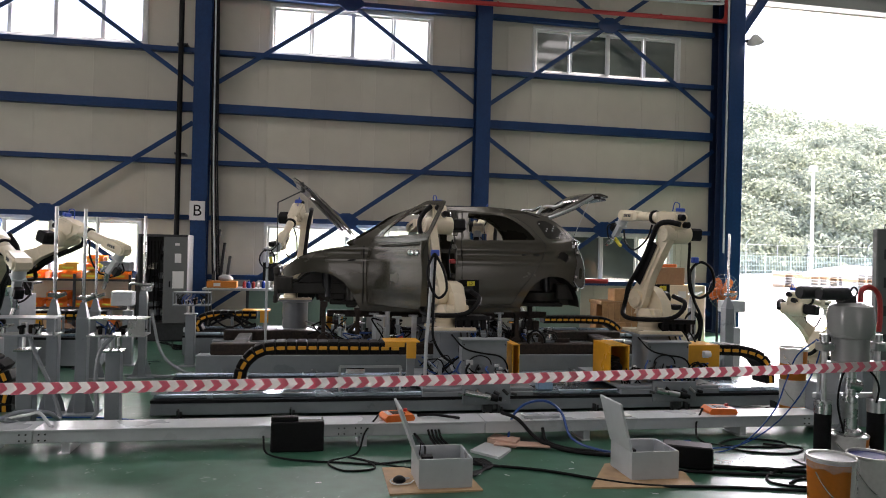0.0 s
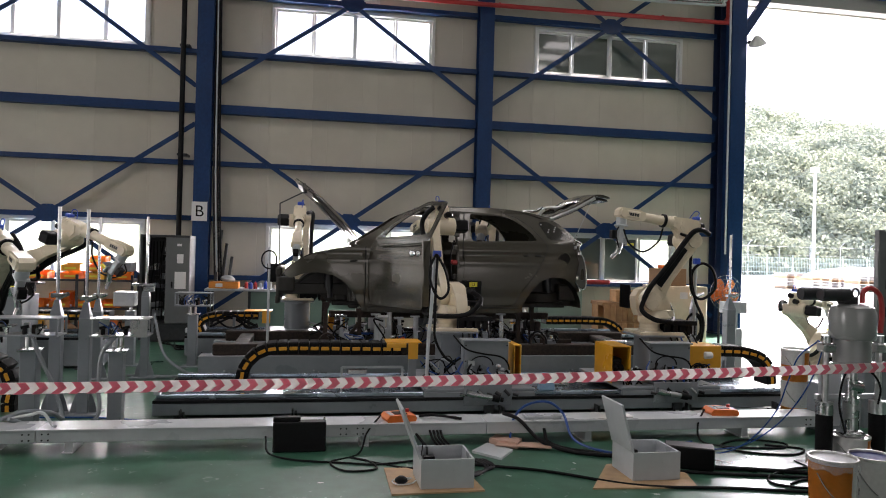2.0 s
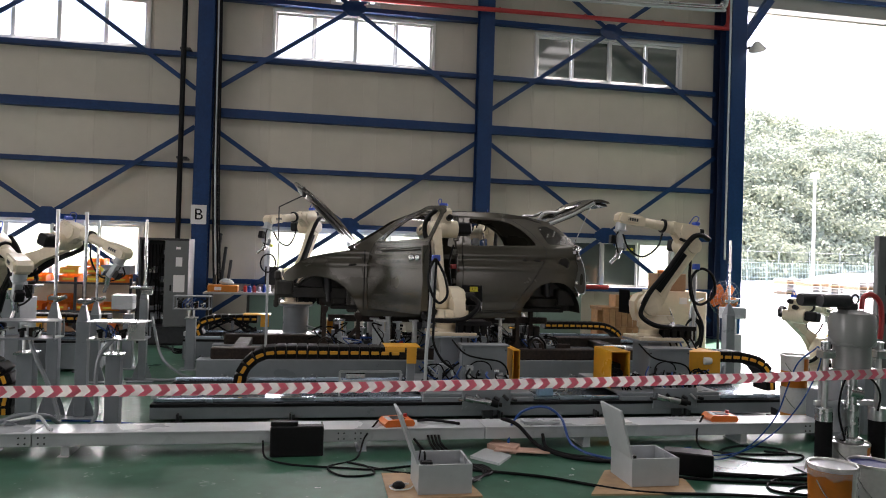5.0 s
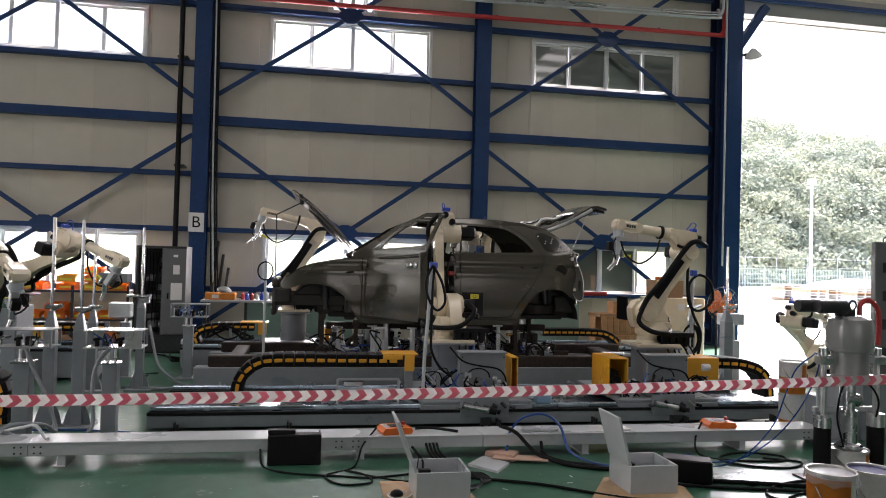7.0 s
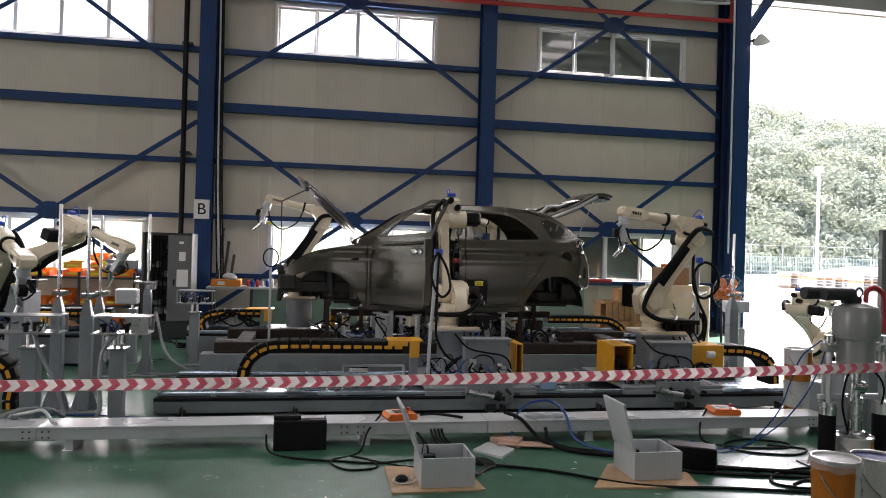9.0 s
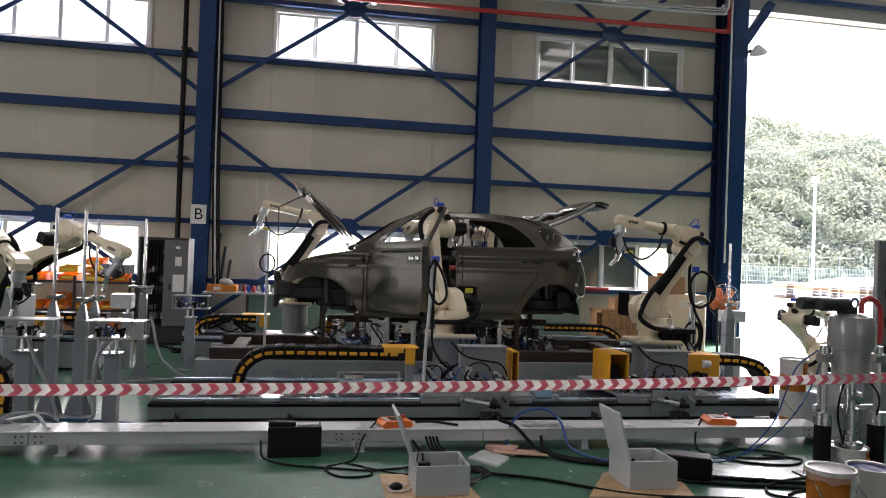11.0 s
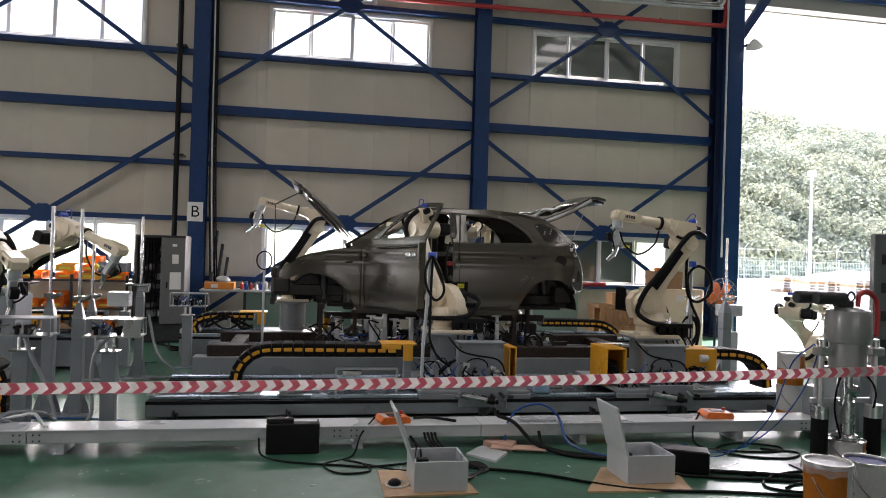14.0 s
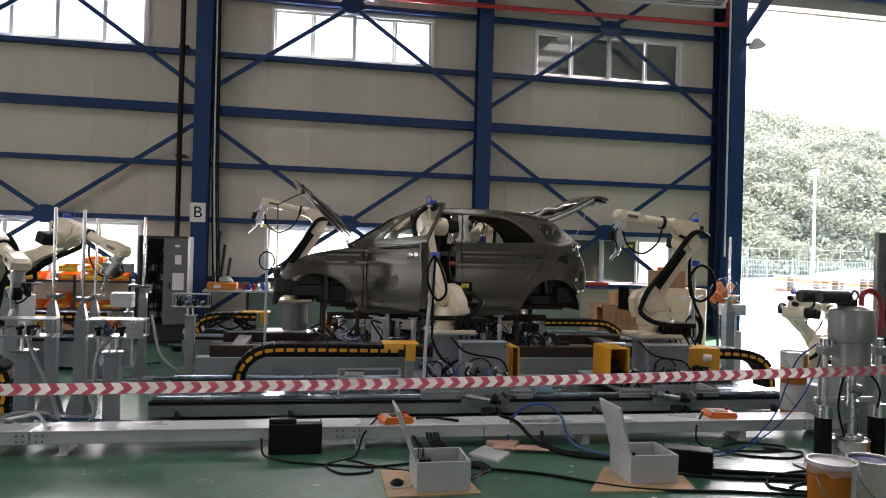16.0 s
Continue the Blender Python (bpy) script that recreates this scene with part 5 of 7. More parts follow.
for xx in (-0.8, 0.9, 2.0, 4.3):
    bm = B()
    bx(bm, xx - 0.09, xx + 0.09, 9.17, 10.35, 0.30, 0.40, 0.01)
    part("cross_beam", bm, M_RUST, fr)
for xx, zt, yy in ((0.23, 0.93, 9.2), (0.65, 0.86, 9.12), (2.72, 0.87, 9.12), (3.02, 0.95, 9.5), (0.23, 0.93, 10.4), (2.72, 0.87, 10.45)):
    bm = B()
    prism(bm, [(xx - 0.06, 0.43), (xx + 0.06, 0.43), (xx + 0.055, 0.47), (xx + 0.026, 0.50), (xx + 0.022, zt - 0.09), (xx + 0.045, zt - 0.05), (xx + 0.045, zt), (xx - 0.045, zt), (xx - 0.045, zt - 0.05), (xx - 0.022, zt - 0.09), (xx - 0.026, 0.50), (xx - 0.055, 0.47)], yy - 0.035, yy + 0.035)
    part("support_post", bm, M_RUST, fr)
for xx in (0.25, 2.95):
    bm = B()
    tube(bm, [(xx - 0.09, 8.99, 0.43), (xx - 0.085, 8.99, 0.50), (xx, 8.99, 0.56), (xx + 0.085, 8.99, 0.50), (xx + 0.09, 8.99, 0.43)], 0.014, 8)
    part("lifting_eye", bm, M_RUST, fr)
bm = B()
bar(bm, (0.45, 9.1, 0.44), (0.66, 9.12, 0.70), 0.04, 0.04)
part("diagonal_brace", bm, M_RUST, fr)
bm = B()
bar(bm, (3.05, 9.2, 0.45), (3.45, 9.1, 0.46), 0.05, 0.05)
part("diagonal_brace", bm, M_RUST, fr)

# clamps and cylinders under the sill
for i, (xx, zz, mm) in enumerate(((0.86, 0.78, M_LGREY), (1.02, 0.82, M_LGREY), (1.15, 0.74, M_GREY), (1.36, 0.76, M_STEEL), (2.02, 0.78, M_LGREY), (2.28, 0.74, M_GREY), (2.48, 0.80, M_STEEL), (1.62, 0.72, M_GREY))):
    c = thing("locating_clamp", "grey locating clamp below the car sill", "clamp", "sill clamps")
    yy = 9.02
    bm = B()
    bx(bm, xx - 0.05, xx + 0.05, yy, yy + 0.1, 0.43, 0.47, 0.004)
    bx(bm, xx - 0.03, xx + 0.03, yy + 0.03, yy + 0.08, 0.47, zz - 0.08, 0.004)
    part("clamp_post", bm, mm, c)
    bm = B()
    cyl(bm, (xx, yy + 0.055, zz - 0.16), (xx, yy + 0.055, zz), 0.032 if i % 2 else 0.022, seg=14)
    bx(bm, xx - 0.07, xx + 0.05, yy + 0.03, yy + 0.08, zz, zz + 0.022, 0.004)
    part("clamp_head", bm, M_STEEL if i % 2 else M_LGREY, c)
    bm = B()
    tube(bm, [(xx + 0.03, yy, zz - 0.1), (xx + 0.10, yy - 0.02, 0.60), (xx + 0.06, yy - 0.01, 0.47)], 0.006, 6)
    part("air_hose", bm, M_BLACK, c)
for xx in (2.30, 2.45, 1.0, 3.2):
    c = thing("air_canister", "pale grey air canister behind the car stand", "canister", "air canisters")
    bm = B()
    lathe(bm, (xx, 10.65, 0.0), [(0.10, 0), (0.11, 0.02), (0.11, 0.70), (0.08, 0.76), (0.03, 0.78)], 18)
    part("canister_body", bm, M_LGREY, c)

# valve blocks, drive units and cable loops standing on the frame under the car
random.seed(77)
# dark bars and posts added to darken the space below the car
carrier = thing("dark_filler_bars", "dark bars added to darken the space under the car floor", "frame")
for yy, z in ((9.62, 0.70), (10.12, 0.66)):
    part("dark_filler_bar", bx(B(), 0.30, 3.30, yy, yy + 0.09, z, z + 0.085, 0.006), M_RUST, carrier)
for xx in (0.42, 1.18, 1.95, 2.62, 3.16):
    part("dark_filler_post", bx(B(), xx - 0.045, xx + 0.045, 9.63, 10.20, 0.40, 0.66, 0.008), M_RUST, carrier)
for k in range(34):
    x = 0.28 + 2.98 * (k + random.uniform(0.1, 0.9)) / 34
    y = random.choice((9.02, 9.2, 9.34, 9.46))
    z0 = 0.432 if y < 9.1 else 0.40
    top = random.uniform(0.50, 0.80)
    u = thing("fixture_unit", "dark steel fixture unit with a hose under the car", "fixture", "fixture units under the car")
    bm = B()
    w = random.uniform(0.025, 0.06)
    bx(bm, x - w, x + w, y, y + 0.08, z0, z0 + (top - z0) * 0.6, 0.006)
    bx(bm, x - w * 0.5, x + w * 0.5, y + 0.02, y + 0.06, z0 + (top - z0) * 0.6, top, 0.004)
    part("unit_body", bm, random.choice((M_RUST, M_DGREY, M_GREY, M_LGREY, M_GREY)), u)
    bm = B()
    if k % 3 == 0:
        cyl(bm, (x - 0.09, y + 0.04, top - 0.03), (x + 0.09, y + 0.04, top - 0.02), 0.022, seg=12)
    elif k % 3 == 1:
        bx(bm, x - 0.08, x + 0.06, y + 0.01, y + 0.07, top, top + 0.03, 0.006)
    else:
        cyl(bm, (x, y + 0.04, top - 0.14), (x, y + 0.04, top + 0.03), 0.026, 0.020, 12)
    part("unit_head", bm, random.choice((M_STEEL, M_CHROME, M_LGREY, M_BLACKGLOSS)), u)
    bm = B()
    tube(bm, [(x, y - 0.012, top - 0.04), (x + random.uniform(-0.14, 0.14), y - 0.03, top - 0.02), (x + random.uniform(-0.16, 0.16), y - 0.02, z0 + 0.12), (x + random.uniform(-0.1, 0.1), y, z0 + 0.012)], random.uniform(0.006, 0.012), 6)
    part("hose", bm, random.choice((M_BLACK, M_BLACK, M_BLUEHOSE)), u)

# dress cables hanging from the connector shelves of the two front robots
for rx, ry, rz in ((1.626, 8.03, 0.725), (3.965, 7.788, 0.719)):
    dc = thing("dress_cables", "blue and black cables hanging from a robot connector shelf", "cables", "dress cables")
    for k in range(5):
        x = rx + 0.06 + k * 0.075
        bm = B()
        tube(bm, [(x, ry - 0.175, rz + 0.03), (x + random.uniform(-0.02, 0.02), ry - 0.27, rz - 0.05), (x + random.uniform(-0.10, 0.04), ry - 0.36, rz - 0.22), (x + random.uniform(-0.16, 0.05), ry - 0.45, 0.30), (x - 0.05, ry - 0.48, 0.262)], 0.010, 8)
        part("cable", bm, M_BLUEHOSE if k == 2 else M_BLACK, dc)

# ---- the cable duct in front, and the barrier tape ----
duct = thing("cable_duct", "long pale grey steel cable duct on short feet", "cable duct")
for x0, x1 in ((-4.6, -1.985), (-1.98, 1.5), (1.505, 4.72)):
    bm = B()
    bx(bm, x0, x1, 5.88, 6.16, 0.083, 0.172, 0.004)
    bx(bm, x0, x1, 5.872, 6.168, 0.172, 0.185, 0.003)
    part("duct_section", bm, M_LGREY, duct)
for xx in (-2.3, -1.75, 0.49, 2.41, 3.9):
    bm = B()
    bx(bm, xx - 0.03, xx + 0.03, 5.89, 6.15, 0.0, 0.0825, 0.003)
    bx(bm, xx - 0.05, xx + 0.03, 5.87, 6.15, 0.0, 0.008, 0.002)
    part("duct_foot", bm, M_LGREY, duct)
for xj in (-1.982, 0.38, 4.6):
    for k in (-1, 1):
        for dx in (0.045, 0.09):
            for zz in (0.105, 0.15):
                bm = B()
                cyl(bm, (xj + k * dx, 5.884, zz), (xj + k * dx, 5.874, zz), 0.007, seg=8)
                part("bolt", bm, M_DGREY, duct)

tape = thing("barrier_tape", "pink-red and white chevron barrier tape stretched across", "barrier tape")


def tape_line(u):
    return (-2.492 + 7.876 * u, 4.803, 0.6932 + 0.1417 * u - 0.0288 * math.sin(math.pi * u))


bm = B()
N = 90
vs = []
for i in range(N + 1):
    x, y, z = tape_line(i / N)
    tw = 0.006 * math.sin(i * 0.35)
    vs.append((bm.verts.new((x, y + tw, z + 0.036)), bm.verts.new((x, y, z)), bm.verts.new((x, y + 0.005 - tw, z - 0.036))))
for a, b in zip(vs, vs[1:]):
    bm.faces.new((a[0], b[0], b[1], a[1]))
    bm.faces.new((a[1], b[1], b[2], a[2]))
bmesh.ops.solidify(bm, geom=bm.faces[:], thickness=0.0008)
part("tape_film", bm, M_TAPEWHITE, tape)
bm = B()
outline = [(0.0, 0.036), (0.050, 0.036), (0.076, 0.0), (0.030, -0.036), (-0.020, -0.036), (0.026, 0.0)]
prism(bm, outline, -0.0105, -0.0085)
CHEV = bpy.data.meshes.new("chevron_print")
bm.to_mesh(CHEV)
bm.free()
CHEV.materials.append(M_TAPERED)
for i in range(75):
    u = (i + 0.3) / 75.5
    x, y, z = tape_line(u)
    ob = new("chevron_print", CHEV)
    ob.parent = tape
    ob.matrix_basis = pose(x, y, z, 0, -math.degrees(0.15 / 8.2) * 1.0 + 0.6 * math.cos(math.pi * u), 0)

# ---- boxes, pads and cables on the floor ----


def open_box(bm, x0, x1, y0, y1, z0, z1, t):
    """A box without a top, its walls t thick, in one piece."""
    r = bmesh.ops.create_cube(bm, size=1.0)
    bmesh.ops.scale(bm, vec=(x1 - x0, y1 - y0, z1 - z0), verts=r["verts"])
    bmesh.ops.translate(bm, vec=((x0 + x1) / 2, (y0 + y1) / 2, (z0 + z1) / 2), verts=r["verts"])
    top = [f for f in bm.faces if f.normal.z > 0.9]
    bmesh.ops.delete(bm, geom=top, context="FACES_ONLY")
    bmesh.ops.solidify(bm, geom=bm.faces[:], thickness=t)
    bmesh.ops.recalc_face_normals(bm, faces=bm.faces)
    return bm


def control_box(label, x, y, w, d, h, tilt, lid):
    c = thing("control_box", label, "control box", "open control boxes", at=pose(x, y, 0.014))
    bm = B()
    t = 0.014
    open_box(bm, 0, w, 0, d, 0, h, t)
    part("box_shell", bm, M_LGREY, c)
    bm = B()
    bx(bm, -0.006, 0.012, 0, d, 0, lid, 0.003)
    door = part("lid", bm, M_LGREY, c)
    door.matrix_basis = pose(-0.004, 0, h + 0.002, 0, -tilt, 0)
    bm = B()
    bx(bm, 0.012, 0.022, d * 0.45, d * 0.5, lid * 0.55, lid * 0.65, 0.002)
    bx(bm, 0.012, 0.02, d * 0.5, d * 0.56, lid * 0.75, lid * 0.8, 0.002)
    part("latch", bm, M_DGREY, door)
    bm = B()
    bx(bm, 0.0121, 0.0135, d * 0.5, d * 0.85, lid * 0.35, lid * 0.72)
    part("paper_pocket", bm, M_GREY, door)
    bm = B()
    bx(bm, 0.05, 0.13, d * 0.55, d * 0.7, t, h * 0.82, 0.004)
    bx(bm, 0.02, 0.05, d * 0.3, d * 0.8, t, h * 0.5, 0.003)
    part("breaker", bm, M_BLACKGLOSS, c)
    bm = B()
    bx(bm, 0.14, w - 0.05, d * 0.3, d * 0.34, t, h * 0.4, 0.003)
    part("terminal_strip", bm, M_GREY, c)
    bm = B()
    tube(bm, [(0.03, d * 0.7, h * 0.5), (0.05, d * 0.75, h * 1.15), (0.02, d * 0.72, h * 1.4)], 0.004, 6)
    part("wire", bm, M_BLACK, c)
    return c


control_box("pale grey control box on plywood, lid open and edge-on", 0.77, 4.745, 0.365, 0.36, 0.195, 21, 0.36)
control_box("pale grey control box on plywood, lid leaning open", 2.295, 4.77, 0.36, 0.36, 0.195, 15, 0.35)


def pad(label, pts, material=M_WOOD, z=0.0, t=0.012, name="plywood_sheet", cat="plywood"):
    bm = B()
    a = [bm.verts.new((x, y, z + t)) for x, y in pts]
    b = [bm.verts.new((x, y, z + 0.0005)) for x, y in pts]
    bm.faces.new(a)
    bm.faces.new(list(reversed(b)))
    for i in range(len(a)):
        bm.faces.new((a[i], b[i], b[(i + 1) % len(a)], a[(i + 1) % len(a)]))
    bmesh.ops.recalc_face_normals(bm, faces=bm.faces)
    return tagged(part(name, bm, material), label, cat)


pad("thin plywood sheet under a control box", [(0.57, 4.68), (1.20, 4.70), (1.16, 5.20), (0.58, 5.26)])
pad("thin plywood sheet under a control box, askew", [(1.95, 4.66), (2.70, 4.60), (2.78, 4.90), (2.72, 5.25), (2.27, 5.18)])
pad("white flat panel lying on the floor", [(1.32, 5.62), (1.50, 5.40), (1.66, 5.62), (1.50, 5.84)], M_LGREY, 0, 0.02, "white_panel", "panel")
pad("pink-brown cardboard piece on the floor", [(1.52, 5.86), (1.72, 5.70), (1.80, 5.84), (1.62, 6.0)], M_PINKCARD, 0.0, 0.05, "cardboard_piece", "cardboard")
pad("pink-brown cardboard strip on the floor", [(1.54, 5.72), (1.98, 5.60), (2.00, 5.74), (1.60, 5.84)], M_PINKCARD, 0.022, 0.01, "cardboard_strip", "cardboard")

bm = B()
r = thing("black_case", "black plastic case leaning by the cable duct", "case", "black cases")
bx(bm, -0.24, 0.17, 5.76, 5.86, 0.0, 0.235, 0.008)
bx(bm, -0.24, -0.03, 5.78, 5.86, 0.235, 0.27, 0.006)
part("case_body", bm, M_BLACKGLOSS, r)
bm = B()
for xx in (-0.235, 0.155):
    cyl(bm, (xx, 5.80, 0.245 if xx > 0 else 0.27), (xx, 5.80, 0.262 if xx > 0 else 0.285), 0.008, seg=8)
part("bolt", bm, M_STEEL, r)
r = thing("black_case", "black plastic case lying behind a control box", "case", "black cases")
bm = B()
m = pose(2.92, 5.08, 0, 0, 0, -28)
bx(bm, -0.20, 0.16, -0.08, 0.10, 0.0, 0.17, 0.01, m)
bx(bm, -0.42, -0.20, -0.02, 0.10, 0.0, 0.14, 0.02, m)
part("case_body", bm, M_BLACKGLOSS, r)
bm = B()
bx(bm, 0.155, 0.165, -0.07, -0.03, 0.02, 0.16, 0.002, m)
part("edge_trim", bm, M_STEEL, r)


def pendant(label, m):
    p = thing("teach_pendant", label, "teach pendant", "teach pendants", at=m)
    bm = B()
    prism(bm, [(-0.12, 0.0), (0.12, 0.0), (0.13, 0.022), (0.115, 0.05), (0.02, 0.055), (-0.105, 0.055), (-0.132, 0.025)], -0.09, 0.10)
    part("case", bm, M_ORANGE, p)
    bm = B()
    bx(bm, -0.05, 0.06, -0.05, 0.06, 0.050, 0.059, 0.003)
    part("screen", bm, M_BLACKGLOSS, p)
    for k in range(4):
        bm = B()
        bx(bm, -0.10, -0.06, -0.06 + k * 0.035, -0.04 + k * 0.035, 0.052, 0.060, 0.002)
        part("key", bm, M_LGREY, p)
    bm = B()
    cyl(bm, (0.09, 0.05, 0.048), (0.09, 0.05, 0.076), 0.016, seg=12)
    part("stop_button", bm, M_RED, p)
    return p


pendant("orange robot teach pendant lying on the cable duct", pose(0.775, 6.0, 0.1862, 0, 0, 12))
pendant("orange robot teach pendant lying on the cable duct", pose(3.74, 6.02, 0.1862, 0, 0, -6))

wp = thing("paper_slip", "crumpled white and yellow packet on the duct", "packet")
bm = B()
bx(bm, 2.68, 2.84, 5.92, 6.05, 0.1862, 0.199, 0.004, pose(0, 0, 0, 0, 0, 0))
part("packet", bm, M_WHITE, wp)
bm = B()
bx(bm, 2.63, 2.69, 5.92, 6.03, 0.1862, 0.203, 0.004)
part("packet_end", bm, M_LABELYELLOW, wp)
bm = B()
bx(bm, 1.86, 2.18, 5.93, 6.06, 0.1862, 0.212, 0.004)
tagged(part("switch_box", bm, M_LGREY), "small grey switch box lying on the duct", "box")
mu = thing("plug_coil", "black plug with a coiled wire on plywood", "plug", at=pose(0.66, 4.90, 0.013))
bm = B()
lathe(bm, (0, 0, 0), [(0.03, 0), (0.045, 0.012), (0.042, 0.03), (0.02, 0.045)], 16)
part("plug", bm, M_BLACKGLOSS, mu)
bm = B()
tube(bm, [(0.04, 0, 0.02), (0.07, 0.03, 0.02), (0.0, 0.07, 0.008), (-0.06, 0.02, 0.008), (-0.03, -0.06, 0.008), (0.06, -0.05, 0.008), (0.10, 0.0, 0.012)], 0.005, 6)
part("wire", bm, M_WHITE, mu)


def floor_cable(label, pts, r=0.009, material=M_BLACK, name="floor_cable"):
    bm = B()
    tube(bm, [(p[0], p[1], p[2] if len(p) > 2 else r) for p in pts], r, 8, 8)
    return tagged(part(name, bm, material), label, "cable", "cables on the floor")


floor_cable("thick black cable trailing over the green floor", [(0.9, 5.9, 0.10), (1.0, 5.7), (1.15, 5.35), (1.74, 5.07), (2.30, 4.68), (3.03, 4.53), (4.2, 4.2)], 0.011)
floor_cable("black pendant cable looping from the duct", [(0.62, 5.98, 0.23), (0.50, 5.85, 0.12), (0.42, 5.65), (0.20, 5.45), (0.30, 5.22), (0.52, 5.25), (0.48, 5.45), (0.36, 5.55), (0.80, 5.20, 0.02), (0.86, 5.1, 0.2), (0.85, 4.98, 0.12)], 0.008)
floor_cable("black cable lying along the duct foot", [(-0.30, 5.88, 0.10), (-0.27, 5.74), (-0.12, 5.56), (0.10, 5.47), (0.30, 5.42), (0.52, 5.36), (0.80, 5.42), (1.1, 5.52)], 0.008)
for k in range(4):
    floor_cable("black cable dropping from the duct to the floor", [(1.02 + k * 0.03, 5.88, 0.12), (1.04 + k * 0.03, 5.78, 0.06), (1.12 + k * 0.04, 5.55 - 0.03 * k), (1.28 + k * 0.03, 5.38), (1.33 + k * 0.02, 5.2), (1.22, 5.02 + 0.02 * k), (1.12, 4.95, 0.05)], 0.010)
floor_cable("blue air hose looping over the duct", [(1.70, 5.86), (1.74, 5.92, 0.18), (1.86, 5.95, 0.30), (2.05, 5.95, 0.33), (2.18, 5.90, 0.24), (2.22, 5.75, 0.06), (2.38, 5.55), (2.6, 5.45), (2.9, 5.60), (3.3, 5.75)], 0.011, M_BLUEHOSE, "blue_hose")
floor_cable("blue air hose rising from the floor to the pump ram", [(2.75, 5.55), (3.1, 5.45), (3.4, 5.42), (3.62, 5.38, 0.12), (3.80, 5.32, 0.36), (3.87, 5.28, 0.60), (3.92, 5.22, 0.82), (3.98, 5.10, 0.95), (3.94, 5.02, 0.98), (3.93, 4.97, 0.955)], 0.006, M_BLUEHOSE, "blue_hose")
floor_cable("blue air hose rising from the floor to the pump ram", [(3.0, 5.62), (3.35, 5.52), (3.62, 5.45, 0.06), (3.84, 5.36, 0.24), (4.00, 5.30, 0.46), (4.10, 5.26, 0.68), (4.11, 5.20, 0.84), (4.03, 5.10, 0.92), (3.96, 5.02, 0.96), (3.94, 4.97, 0.94)], 0.006, M_BLUEHOSE, "blue_hose")
floor_cable("thick black hose from the duct to a control box", [(1.66, 5.95, 0.24), (1.78, 5.86, 0.20), (1.92, 5.72, 0.06), (2.1, 5.55), (2.3, 5.42), (2.5, 5.38)], 0.016)
floor_cable("thick black hose from the duct to a control box", [(2.0, 5.86, 0.12), (2.0, 5.75, 0.04), (2.12, 5.62), (2.3, 5.5), (2.5, 5.25, 0.02), (2.5, 5.13, 0.1)], 0.014)
floor_cable("black pendant cable coiled on the floor", [(3.56, 6.0, 0.23), (3.42, 5.86, 0.12), (3.40, 5.74), (3.6, 5.55), (4.0, 5.50), (4.1, 5.65), (3.8, 5.78), (3.5, 5.62), (3.6, 5.40), (3.95, 5.30), (4.15, 5.45), (3.9, 5.6)], 0.009)
floor_cable("black cable running to the paint pails", [(2.7, 5.15), (3.1, 5.0), (3.6, 4.85), (4.3, 4.60)], 0.016)
floor_cable("black cable running to the paint pails", [(2.6, 5.0), (3.1, 4.85), (3.6, 4.72), (4.3, 4.45)], 0.012)
floor_cable("black cable loop beside the paint pails", [(4.2, 4.9), (3.75, 4.95), (3.40, 4.80), (3.30, 4.62), (3.5, 4.5), (3.8, 4.55), (3.6, 4.68), (3.42, 4.6)], 0.009)
floor_cable("thin blue cable crossing behind the duct", [(-2.6, 7.1), (-1.9, 7.05), (-1.4, 6.9)], 0.007, M_BLUEHOSE, "blue_hose")
for k in range(3):
    floor_cable("black cable on the floor by the switch cabinet", [(-2.3 + 0.1 * k, 12.3), (-1.9, 11.9 - 0.2 * k), (-1.5, 12.1), (-1.2 - 0.2 * k, 11.6)], 0.014)
for k in range(8):
    fl = B()
    x, y = random.uniform(0.1, 2.9), random.uniform(4.4, 5.3)
    bx(fl, -0.02, 0.02, -0.006, 0.006, 0.0005, 0.004, 0, pose(x, y, 0, 0, 0, random.uniform(0, 180)))
    tagged(part("paint_chip", fl, M_WHITE), "white paint chip on the green floor", "debris", "paint chips")

